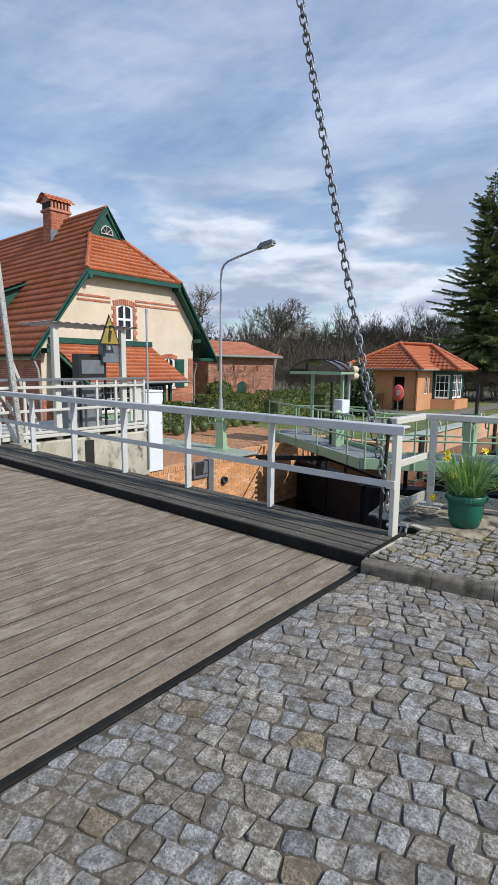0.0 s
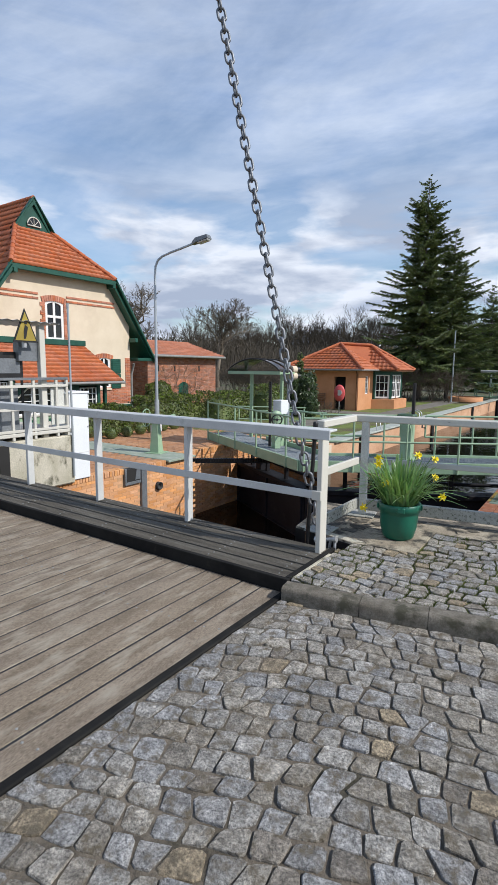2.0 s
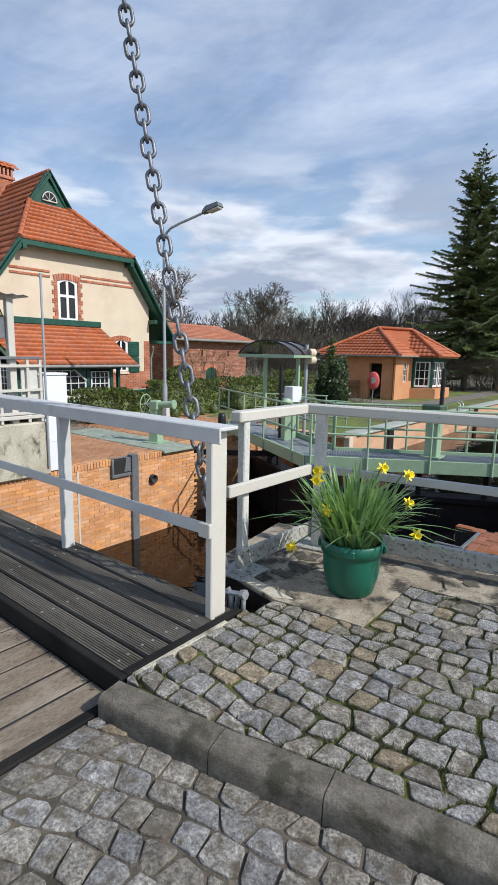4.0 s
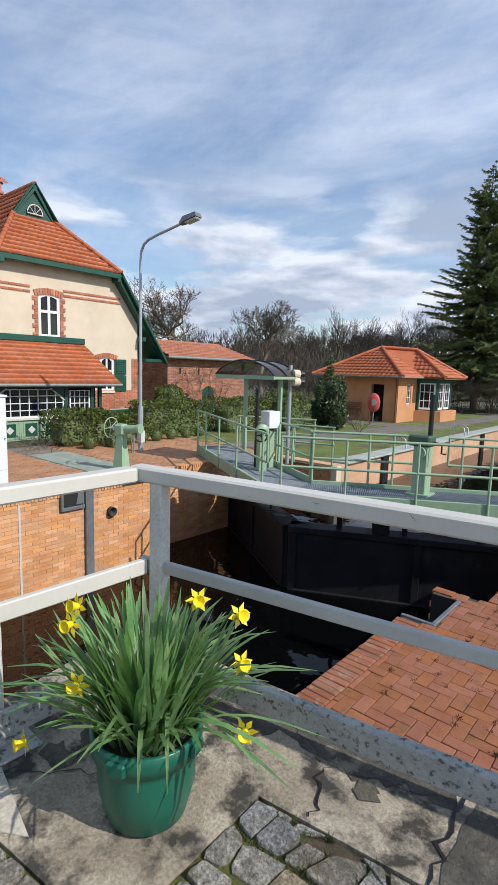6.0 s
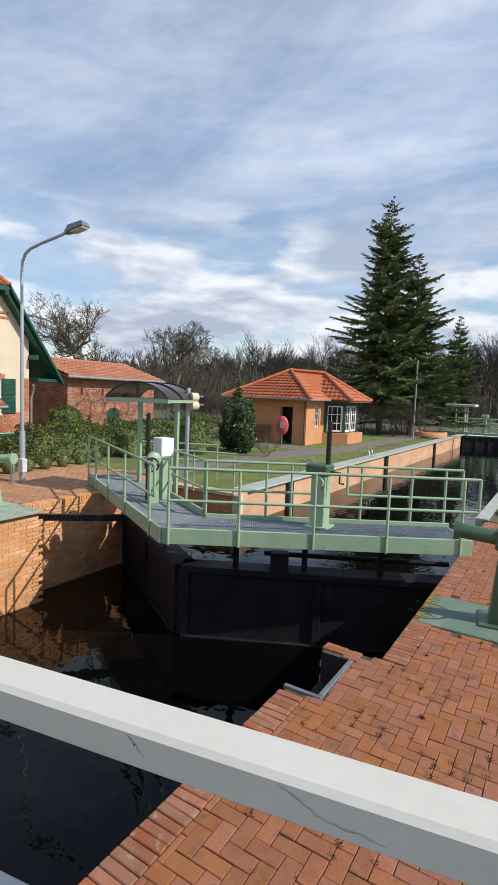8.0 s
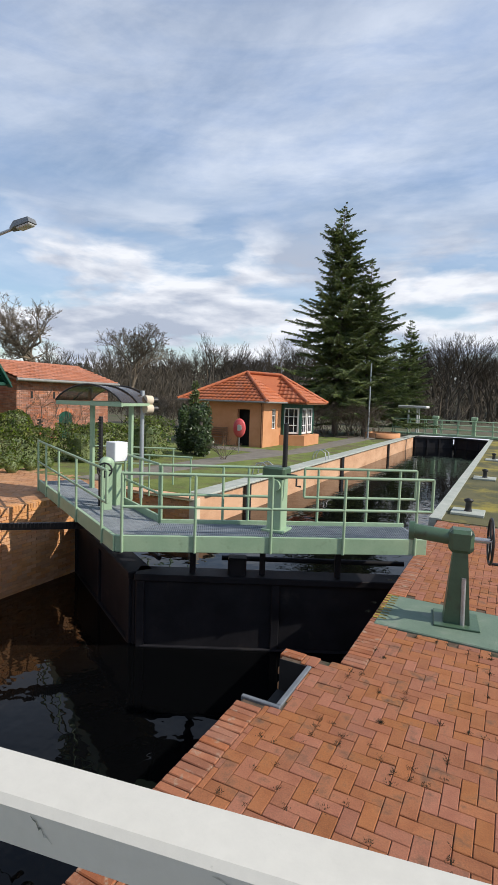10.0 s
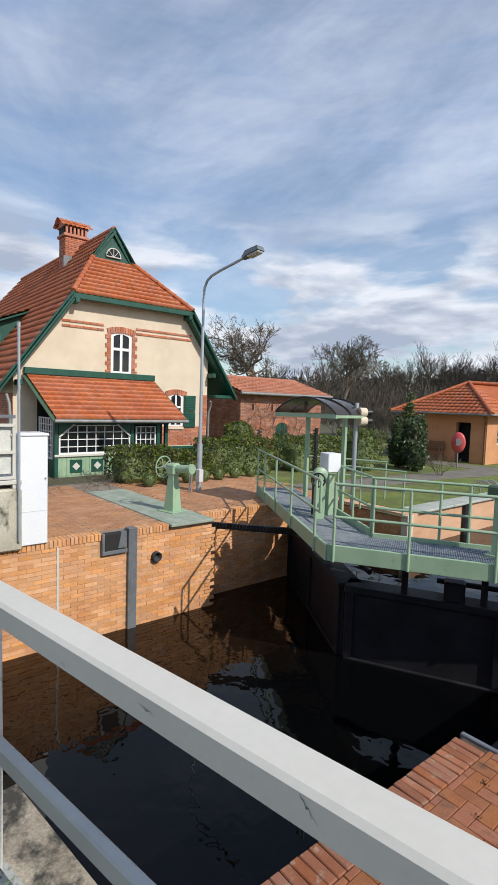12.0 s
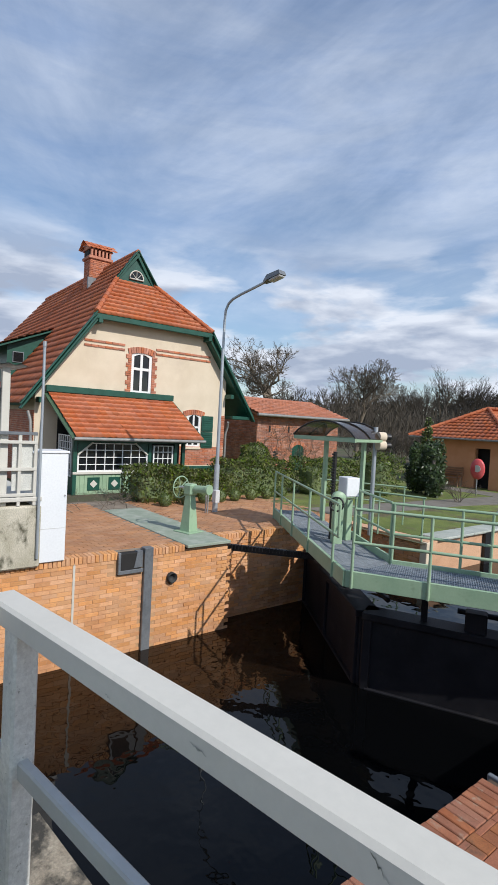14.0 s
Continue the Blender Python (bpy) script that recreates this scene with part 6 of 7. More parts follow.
put("downpipe", Shape().pipe([(hx1 - 0.02, hy0 - 0.3, hz1), (hx1 - 0.06, hy0 - 0.06, hz1 - 0.25), (hx1 - 0.06, hy0 - 0.06, hz0)], 0.04, 8), RUST, hut)
# bay with corner windows over a low wall
bay = [(hx1, 30.6), (hx1 + 0.9, 31.1), (hx1 + 0.9, 32.9), (hx1, 33.4)]
put("planter_wall", Shape().prism([(x + (0.35 if i in (1, 2) else 0), y + (-0.25 if i < 2 else 0.25), hz0) for i, (x, y) in enumerate(bay)], (0, 0, 0.62)), HUTWALL, hut)
put("bay_post", Shape().cbox(hx1 - 0.02, hx1 + 0.14, 30.52, 30.72, hz0, hz1, 0.01), DARKGREEN, hut)
for i in range(3):
    a, b = Vector((*bay[i], 0)), Vector((*bay[i + 1], 0))
    d = b - a
    m = Matrix.Translation(a) @ pose(0, 0, 0, 0, 0, math.degrees(math.atan2(d.y, d.x)) - 90)
    n = 1 if d.length < 1.4 else 2
    for k in range(n):
        window_in(hut, 0.0, k * d.length / n + 0.08, (k + 1) * d.length / n - 0.08, -0.38, 1.02, 2 if n == 2 else 3, 3, 0, 0.035, 0.10, m=m)
    put("bay_head", Shape().cbox(-0.06, 0.06, 0, d.length, 1.02, 1.34, 0.01, m), DARKGREEN, hut)
    put("bay_post", Shape().cbox(-0.07, 0.07, d.length - 0.08, d.length + 0.08, -0.45, 1.3, 0.01, m), DARKGREEN, hut)
put("room", Shape().box(hx1 - 0.4, hx1 - 0.3, 30.7, 33.3, -0.4, 1.2), DARK, hut)
# hipped roof with a second hip over the bay
ex0, ex1, ey0, ey1, ez = hx0 - 0.5, hx1 + 0.45, hy0 - 0.55, hy1 + 0.5, 1.30
ax, ay, az = -13.3, 30.9, 2.86
s = Shape()
body = Shape()


def hip_face(p, q, top):
    p, q, top = Vector(p), Vector(q), Vector(top)
    u = (q - p).normalized()
    f = (top - p).dot(u)
    foot_ = p + u * f
    v = top - foot_
    n = u.cross(v)
    L_ = (q - p).length
    tile_roof(s, p, u, v, lambda k: (f * k, L_ + (f - L_) * k), v.length, n, 0.25, 0.34)
    body.add([p, q, top], [(0, 1, 2)])
    return v


hip_face((ex0, ey0, ez), (ex1, ey0, ez), (ax, ay, az))
hip_face((ex1, ey0, ez), (ex1, ey1, ez), (ax, ay, az))
hip_face((ex1, ey1, ez), (ex0, ey1, ez), (ax, ay, az))
hip_face((ex0, ey1, ez), (ex0, ey0, ez), (ax, ay, az))
cx2, cy2, cz2 = -11.7, 32.0, 2.74
bx1 = hx1 + 1.55
hip_face((-13.2, 29.7, ez + 0.02), (bx1, 30.4, ez), (cx2, cy2, cz2))
hip_face((bx1, 30.4, ez), (bx1, 33.6, ez), (cx2, cy2, cz2))
hip_face((bx1, 33.6, ez), (-13.2, 34.3, ez + 0.02), (cx2, cy2, cz2))
for p, q in (((ex0, ey0, ez), (ax, ay, az)), ((ex1, ey0, ez), (ax, ay, az)), ((bx1, 30.4, ez), (cx2, cy2, cz2)), ((bx1, 33.6, ez), (cx2, cy2, cz2))):
    ridge_tiles(s, Vector(p) + Vector((0, 0, 0.05)), Vector(q) + Vector((0, 0, 0.08)), 0.10)
ridge_tiles(s, (ax, ay, az + 0.07), (cx2, cy2, cz2 + 0.10), 0.10)
roof = put("roof", s, TILE, hut, "hipped roof of red pantiles", kind="stuff")
# slope between the two hips, under the ridge
foot = Vector((ex1, 30.2, ez)).lerp(Vector(((ax + cx2) / 2, (ay + cy2) / 2, (az + cz2) / 2)), 0.15) - Vector((0, 0, 0.10))
body.add([(ax, ay, az), (cx2, cy2, cz2), foot], [(0, 2, 1)])
put("roof_boarding", body, TILE, roof)
put("soffit", Shape().box(ex0 + 0.03, ex1 - 0.03, ey0 + 0.03, ey1, ez - 0.05, ez).prism([(-13, 30.2, ez - 0.06), (bx1 - 0.04, 30.45, ez - 0.06), (bx1 - 0.04, 33.55, ez - 0.06), (-13, 34, ez - 0.06)], (0, 0, 0.05)), WOOD, roof)
put("gutter", Shape().tube((ex0, ey0, ez + 0.0), (ex1, ey0, ez + 0.0), 0.05, 8).tube((ex1, ey0, ez), (ex1, 30.3, ez), 0.05, 8), GALV, roof)
put("finial_rod", Shape().tube((cx2, cy2, cz2), (cx2, cy2, cz2 + 0.9), 0.015, 6), LEAD, hut)

bench = thing("garden_bench", "brown wooden garden bench against the hut wall", "bench", at=Matrix.Translation((-13.6, 27.95, BANK)) @ pose(0, 0, 0, 0, 0, 0))
for k in range(4):
    put("seat_slat", Shape().cbox(-0.7, 0.7, -0.22 + k * 0.11, -0.13 + k * 0.11, 0.42, 0.45, 0.005), WOOD, bench)
for k in range(4):
    put("back_slat", Shape().cbox(-0.7, 0.7, 0.22, 0.25, 0.52 + k * 0.11, 0.60 + k * 0.11, 0.005), WOOD, bench)
for x in (-0.65, 0.65):
    put("leg", Shape().cbox(x - 0.03, x + 0.03, -0.22, -0.16, 0, 0.62, 0.005), WOOD, bench)
    put("leg", Shape().cbox(x - 0.03, x + 0.03, 0.18, 0.24, 0, 0.95, 0.005), WOOD, bench)
    put("armrest", Shape().cbox(x - 0.03, x + 0.03, -0.24, 0.22, 0.62, 0.66, 0.008), WOOD, bench)
buoy = thing("life_ring_cover", "red life ring cover on a post in the lawn", "life ring", at=(-10.85, 25.6, BANK))
put("post", Shape().tube((0, 0, 0), (0, 0, 0.75), 0.025, 8), STEEL, buoy)
put("cover", Shape().lathe([(0.0, 0.07), (0.30, 0.06), (0.37, 0.0), (0.30, -0.06), (0.0, -0.07)], 24, m=Matrix.Translation((0, 0, 1.10)) @ pose(0, 0, 0, 90, 0, 15) @ Matrix.Diagonal((0.8, 1.2, 1, 1))), RED, buoy)
put("badge", Shape().tube((0.02, -0.075, 1.12), (0.02, -0.085, 1.12), 0.15, 16), WHITE, buoy)

# ---- control stand beside the far bank ----
cs = thing("control_stand", "white steel control stand on a stained concrete block", "control stand")
put("block", Shape().cbox(-10.6, -8.45, 4.35, 7.36, -1.06, -0.04, 0.03), CONCRETE2, cs, "stained concrete block")
put("block_slot", Shape().cbox(-8.46, -8.43, 5.72, 5.92, -1.0, -0.10, 0.004), DARK, cs)
put("floor_plate", Shape().cbox(-10.7, -8.45, 4.1, 7.36, 0.03, 0.10, 0.01), WHITE, cs)
for y in (5.25, 6.78):
    put("column", Shape().cbox(-8.66, -8.54, y - 0.06, y + 0.06, -0.04, 2.14, 0.008), WHITE, cs)
s = Shape()
n = 44
pp = []
for i in range(n + 1):
    y = 5.0 + 2.1 * i / n
    z = 2.19 + 0.013 * math.sin(i * 1.57)
    pp += [Vector((-9.6, y, z)), Vector((-8.4, y, z))]
s.add(pp, [(2 * i, 2 * i + 1, 2 * i + 3, 2 * i + 2) for i in range(n)], True)
s.add([p - Vector((0, 0, 0.012)) for p in pp], [(2 * i, 2 * i + 2, 2 * i + 3, 2 * i + 1) for i in range(n)], True)
put("corrugated_roof", s, LIGHTGREY, cs)
for z in (1.12, 0.98, 0.55, 0.14):
    put("rail", Shape().cbox(-8.50, -8.45, 4.0, 7.26, z - 0.025, z + 0.025, 0.004), WHITE if z < 1.1 else LEAD, cs)
for y in (4.05, 4.55, 5.55, 6.05, 6.5, 7.0, 7.24):
    put("rail_post", Shape().cbox(-8.51, -8.46, y - 0.025, y + 0.025, -0.04, 1.12, 0.004), WHITE, cs)
put("rail_panel", Shape().cbox(-8.55, -8.52, 6.9, 7.22, 0.2, 0.95, 0.004), WHITEOLD, cs)
s = Shape().cbox(-9.05, -8.80, 5.58, 6.38, 0.10, 0.95, 0.01)
desk = put("control_desk", s, LEAD, cs, "grey control desk with a dark screen")
put("screen_case", Shape().cbox(-8.95, -8.72, 5.80, 6.46, 1.12, 1.62, 0.01), BLACK, desk)
put("screen", Shape().cbox(-8.72, -8.708, 5.87, 6.39, 1.22, 1.50, 0.003), LEAD, desk)
for y_ in (5.82, 6.41):
    put("frame_leg", Shape().cbox(-8.76, -8.72, y_, y_ + 0.04, 0.10, 1.14, 0.004), BLACK, desk)
put("meter_box", Shape().cbox(-8.80, -8.62, 6.32, 6.74, 1.45, 1.82, 0.01), LEAD, cs)
put("brace", Shape().beam((-8.9, 4.5, 1.6), (-8.7, 4.95, 0.1), 0.05, 0.05, 0.005).beam((-8.6, 4.1, 1.0), (-8.5, 4.75, -0.1), 0.06, 0.06, 0.005), WHITE, cs)
sg = thing("warning_sign", "yellow triangular warning sign with a black border and figure mark", "warning sign")
tri = [(-8.44, 6.12, 1.80), (-8.44, 6.62, 1.80), (-8.44, 6.37, 2.42)]
put("border", Shape().prism(tri, (-0.02, 0, 0)), BLACK, sg)
c = Vector((-8.435, 6.37, 2.0))
put("face", Shape().prism([c + (Vector(p) - c) * 0.84 + Vector((0.004, 0, 0)) for p in tri], (-0.006, 0, 0)), SIGNYELLOW, sg)
put("mark", Shape().prism([(-8.428, 6.33, 1.86), (-8.428, 6.37, 1.87), (-8.428, 6.42, 2.08), (-8.428, 6.36, 2.12), (-8.428, 6.33, 2.0)], (-0.003, 0, 0)).cbox(-8.43, -8.426, 6.35, 6.40, 2.13, 2.18, 0.002), BLACK, sg)
put("bracket", Shape().cbox(-8.54, -8.46, 6.34, 6.40, 1.7, 2.2, 0.005), STEEL, sg)
cab = thing("electrical_cabinet", "tall white electrical cabinet on the far bank", "cabinet")
put("body", Shape().cbox(-8.98, -8.50, 7.22, 7.78, BANK - 0.01, 0.80, 0.012), CABINET, cab)
put("lid", Shape().cbox(-9.0, -8.48, 7.20, 7.80, 0.80, 0.845, 0.012), CABINET, cab)
put("seam", Shape().cbox(-8.502, -8.497, 7.24, 7.76, -0.45, -0.44, 0.001), LIGHTGREY, cab)
put("lock", Shape().tube((-8.50, 7.74, 0.1), (-8.48, 7.74, 0.1), 0.015, 8), STEEL, cab)
mast = thing("antenna_mast", "thin grey steel mast beside the control stand", "mast")
put("pole", Shape().tube((-8.42, 7.30, -0.9), (-8.42, 7.30, 2.52), 0.022, 10), LAMPGREY, mast)
put("tip", Shape().tube((-8.42, 7.30, 2.52), (-8.42, 7.30, 2.6), 0.03, 10), STEEL, mast)
# bascule frame leg beyond the bridge
leg = thing("bascule_bridge_support", "weathered pale steel support of the bascule bridge", "bridge support")
put("upright", Shape().beam((-8.22, 4.32, 0.0), (-9.0, 4.32, 4.6), 0.09, 0.09, 0.01, up=(0, 1, 0)), TOEGREY, leg)
put("stay", Shape().beam((-8.24, 4.30, -0.12), (-9.35, 4.30, 1.15), 0.06, 0.06, 0.006, up=(0, 1, 0)), WHITE, leg)
put("foot", Shape().cbox(-8.5, -8.0, 4.22, 4.42, -0.5, 0.02, 0.01), CONCRETE2, leg)
# ---- clinker terrace in herringbone ----
terrace = thing("clinker_terrace", "red clinker terrace laid in herringbone with dark joints", "terrace", kind="structure")


def piece_mesh(name, lx, ly, lz, b, mat):
    me = Shape().cbox(-lx / 2, lx / 2, -ly / 2, ly / 2, -lz, 0, b).mesh(name)
    fix_normals(me)
    me.materials.append(mat)
    return me


BL, BW = 0.205, 0.1025
bm_a = piece_mesh("paver", BL - 0.004, BW - 0.004, 0.05, 0.004, PAVER)
rest = Shape()
count = 0


def edge_x(y):
    return -1.615 if y < 9.5 else -1.06


def lay(cx_, cy_, turned):
    global count
    hl, hw = (BL / 2, BW / 2) if not turned else (BW / 2, BL / 2)
    x0, x1, y0, y1 = cx_ - hl, cx_ + hl, cy_ - hw, cy_ + hw
    lim = edge_x(cy_) + 0.226
    if x1 < lim + 0.03 or x1 > 3.6 or y1 > 16.45 or y0 < 5.6:
        return
    cut = x0 < lim
    x0 = max(x0, lim)
    if y1 > 8.57 and y0 < 9.33 and x0 < -1.265:
        cut = True
        if y0 < 8.55:
            y1 = 8.57
        elif y1 > 9.35:
            y0 = 9.33
        elif x1 > -1.245:
            x0 = -1.265
        else:
            return
    if x1 > -0.99 and y1 > 10.54 and y0 < 11.55 and x0 < 1.12:
        return
    z = BANK + rng.uniform(-0.003, 0.003)
    if count < 300 and not cut and cy_ < 9.6 and x0 < 0.35 and cy_ > 6.2:
        put("paver", bm_a, PAVER, terrace, m=Matrix.Translation((cx_, cy_, z)) @ pose(0, 0, 0, rng.uniform(-.5, .5), rng.uniform(-.5, .5), (90 if turned else 0) + rng.uniform(-1, 1)))
        count += 1
    else:
        rest.cbox(x0 + .002, x1 - .002, y0 + .002, y1 - .002, z - 0.05, z, 0.004)


for i in range(-80, 80):
    for j in range(-80, 80):
        # pairs that step diagonally give the herringbone
        bx, by = i * BW * 2 + j * BW, j * BW - i * BW * 2 + 0
        px, py = (i + j) * BW, (j - 3 * i) * BW
        if -2 < px + 0.5 < 6 and 5 < py + 9 < 17.5:
            x, y = px + 0.5, py + 9
            lay(x + BL / 2, y + BW / 2, False)
            lay(x + BL + BW / 2 - BW * 0, y - BL / 2 + BW, True)
put("pavers", rest, PAVERS, terrace, kind="stuff")
# soldier course along the lock edge
bm_e = piece_mesh("edge_brick", 0.222, 0.067, 0.12, 0.006, EDGEBRICK)
y = 5.72
while y < 16.4:
    if not 8.54 < y < 9.36:
        put("edge_brick", bm_e, EDGEBRICK, terrace, m=Matrix.Translation((edge_x(y) + 0.112, y, BANK + 0.004 + rng.uniform(-0.003, 0.003))) @ pose(0, 0, 0, 0, rng.uniform(-1, 1), rng.uniform(-1.5, 1.5)))
    y += 0.0725
# yellow-black warning stripes where the gate swings
for k in range(10):
    put("warning_stripe", Shape().cbox(edge_x(11) + 0.01, edge_x(11) + 0.16, 10.72 + k * 0.085, 10.76 + k * 0.085, BANK + 0.002, BANK + 0.012, 0.002), SIGNYELLOW, terrace)
put("terrace_face", brick_field(brick_field(Shape(), (-1.59, 5.7, -3.2), (0, 1, 0), (0, 0, 1), 3.7, 2.1, (-1, 0, 0), keep=lambda a, h: not (2.81 < a < 3.63 and h > 1.2)), (-1.035, 9.4, -3.2), (0, 1, 0), (0, 0, 1), 7, 2.1, (-1, 0, 0)), BRICKS, terrace, kind="stuff")

# ---- brick facing of the far wall, with its top course ----
fw = thing("far_wall", "orange brick lock wall with a soldier course on top", "wall", kind="structure")
put("core", Shape().box(-8.9, -8.562, 3.0, 11.2, -4.4, BANK - 0.08).box(-9.4, -9.045, 11.2, 15.6, -4.4, BANK - 0.08).box(-9.05, -8.575, 11.0, 11.2, -4.4, BANK - 0.3), MORTAR, fw)
wb = piece_mesh("brick", 0.243, 0.066, 0.02, 0.002, BRICK)
far_rest = Shape()
nb = 0
rows = 26
for r in range(rows):
    z = -1.16 - r * 0.075
    y = 3.2 + (0.125 if r % 2 else 0)
    while y < 11.1:
        if not (9.20 < y + 0.12 < 9.50) and not (8.62 < y + 0.12 < 9.42 and z > -1.42):
            if nb < 300 and z > -2.2 and 7.6 < y < 11.1:
                put("brick", wb, BRICK, fw, m=Matrix.Translation((-8.555 + rng.uniform(-0.003, 0.003), y + 0.12, z)) @ pose(0, 0, 0, 0, 90, 0) @ pose(0, 0, 0, 0, 0, 90))
                nb += 1
            else:
                far_rest.box(-8.58, -8.555 + rng.uniform(-0.003, 0.003), y + 0.002, y + 0.245, z - 0.033, z + 0.033)
        y += 0.25
brick_field(far_rest, (-9.045, 11.2, -3.15), (0, 1, 0), (0, 0, 1), 4.4, 2.05, (1, 0, 0))
brick_field(far_rest, (-9.2, 15.33, -3.15), (1, 0, 0), (0, 0, 1), 2.72, 2.1, (0, -1, 0))
put("bricks", far_rest, BRICKS, fw, kind="stuff")
corner = Shape()
for r in range(26):
    z = -1.16 - r * 0.075
    corner.cbox(-9.04, -8.549, 11.075 if r % 2 else 10.955, 11.212, z - 0.033, z + 0.033, 0.003)
put("corner_bricks", corner, BRICKS, fw, kind="stuff")
sb = piece_mesh("top_brick", 0.25, 0.064, 0.13, 0.006, BRICK)
y = 4.4
while y < 15.3:
    if not (8.78 < y < 9.46 or 10.15 < y < 11.25):
        put("top_brick", sb, BRICK, fw, m=Matrix.Translation(((-8.665 if y < 11.2 else -9.145), y, BANK + rng.uniform(-0.002, 0.004))) @ pose(0, 0, 0, 0, 0, rng.uniform(-1, 1)))
    y += 0.0735
for y in (7.62, ):
    put("joint_strip", Shape().cbox(-8.556, -8.548, 7.95, 7.99, -3.0, -1.1, 0.002), WHITE, fw)
# quoin stripe at the chamber corner
put("corner_quoin", Shape().cbox(-6.62, -6.44, 15.27, 15.5, -3.0, BANK - 0.02, 0.01), CREAM, fw)
for y in (17.8, 27.0, 36.5):
    put("rubbing_post", Shape().cbox(-6.46, -6.38, y, y + 0.35, -3.2, BANK + 0.02, 0.01), BLACK, fw)

# ---- brick plaza ----
plaza = thing("brick_plaza", "orange-red brick plaza in herringbone on the far bank", "plaza", kind="structure")
s = Shape()
x = -13.9
row = 0
while x < -8.83:
    y = 4.4 + (0.12 if row % 2 else 0)
    while y < 16.2:
        if not (10.12 < y + 0.1 < 11.27) and not (x > -9.35 and y > 11.0):
            z = BANK + rng.uniform(-0.003, 0.002)
            s.add([(x, y, z), (x + 0.115, y, z), (x + 0.115, y + 0.23, z), (x, y + 0.23, z), (x, y, z - .03), (x + 0.115, y, z - .03), (x + 0.115, y + 0.23, z - .03), (x, y + 0.23, z - .03)],
                  [(0, 1, 2, 3), (0, 4, 5, 1), (1, 5, 6, 2), (2, 6, 7, 3), (3, 7, 4, 0)])
        y += 0.24
    x += 0.125
    row += 1
put("plaza_bricks", s, PLAZA, plaza, kind="stuff")

# ---- granite setts ----
def sett(quad, z, q):
    """One hewn stone between four corners, with a rounded, uneven head."""
    c = sum(quad, Vector((0, 0))) / 4
    ring = []
    for i in range(4):
        a, b = quad[i], quad[(i + 1) % 4]
        for f in (q.uniform(0.05, 0.20), q.uniform(0.80, 0.95)):
            p = a.lerp(b, f)
            ring.append(p + (p - c) * q.uniform(-0.10, 0.06))
    tx, ty = q.gauss(0, 0.035), q.gauss(0, 0.035)
    lift = z + q.uniform(-0.004, 0.004)

    def at(p, f, dz):
        o = (p - c) * f
        return (c.x + o.x, c.y + o.y, lift + dz + o.x * tx + o.y * ty)
    n = 8
    v = [at(p, 1, -0.05) for p in ring] + [at(p, 1, -0.006) for p in ring] + [at(p, q.uniform(0.93, 0.98), q.uniform(-0.003, 0.0006)) for p in ring] + [at(p, 0.6, q.uniform(-0.002, 0.003)) for p in ring[::2]]
    f = [(i, (i + 1) % n, n + (i + 1) % n, n + i) for i in range(n)] + [(n + i, n + (i + 1) % n, 2 * n + (i + 1) % n, 2 * n + i) for i in range(n)]
    for i in range(4):
        f += [(2 * n + 2 * i, 2 * n + 2 * i + 1, 3 * n + i), (2 * n + 2 * i + 1, 2 * n + (2 * i + 2) % n, 3 * n + (i + 1) % 4, 3 * n + i)]
    f.append((3 * n, 3 * n + 1, 3 * n + 2, 3 * n + 3))
    return v, f


seams = []


def area(q4):
    return abs(sum(q4[i].x * q4[(i + 1) % 4].y - q4[(i + 1) % 4].x * q4[i].y for i in range(4))) / 2


def lay_setts(name, label, z, x0, x1, y0, y1, depth, width, gap, warp, clip, near, seed, limit=300, turn=0.0, pivot=(0, 0)):
    """Rows of setts whose stones share their wandering joints; clip trims them at the border."""
    par = thing(name, label, "cobblestones", kind="structure")
    q = random.Random(seed)
    other = Shape()
    k = 0
    y = y0
    rows_ = []
    while y < y1:
        rows_.append(y)
        y += q.uniform(*depth)

    def line(r, x):
        return rows_[r] + warp(x, rows_[r]) + 0.028 * noise.noise(Vector((x * 8.0, r * 3.7, seed)))
    for r in range(len(rows_) - 1):
        x = x0 - q.uniform(0, 0.08)
        lean = q.gauss(0, 0.006)
        while x < x1:
            w = q.uniform(*width)
            s_ = q.gauss(0, 0.011)
            quad = [Vector((x + lean, line(r, x))), Vector((x + w + s_, line(r, x + w))), Vector((x + w - s_, line(r + 1, x + w))), Vector((x - lean, line(r + 1, x)))]
            lean = s_
            x += w
            full = area(quad)
            if turn:
                quad = [Vector(pivot) + Matrix.Rotation(math.radians(turn), 2) @ (p - Vector(pivot)) for p in quad]
            mid_ = sum(quad, Vector((0, 0))) / 4
            quad = [clip(p, mid_) for p in quad]
            if area(quad) < 0.2 * full:
                continue
            if name == "cobbled_footpath":
                seams.extend((quad[i_], quad[(i_ + 1) % 4]) for i_ in (0, 1))
            c = sum(quad, Vector((0, 0))) / 4
            g = gap * q.uniform(0.7, 1.3)
            quad = [c + (p - c) * (1 - g / max(0.04, (p - c).length * 1.41)) for p in quad]
            v, f = sett(quad, z, q)
            if k < limit and near(c.x, c.y):
                put("sett", Shape().add(v, f), COBBLE, par)
                k += 1
            else:
                other.add(v, f)
    put("setts", other, COBBLES, par, kind="stuff")


KY = [(p.x, p.y) for p in (kerb_at(i * 0.1) for i in range(70))]


def ky(x):
    for (ax_, ay_), (bx_, by_) in zip(KY, KY[1:]):
        if ax_ <= x <= bx_:
            return ay_ + (by_ - ay_) * (x - ax_) / (bx_ - ax_)
    return 3.36 if x < 0 else KY[-1][1] - (x - KY[-1][0]) * 0.6


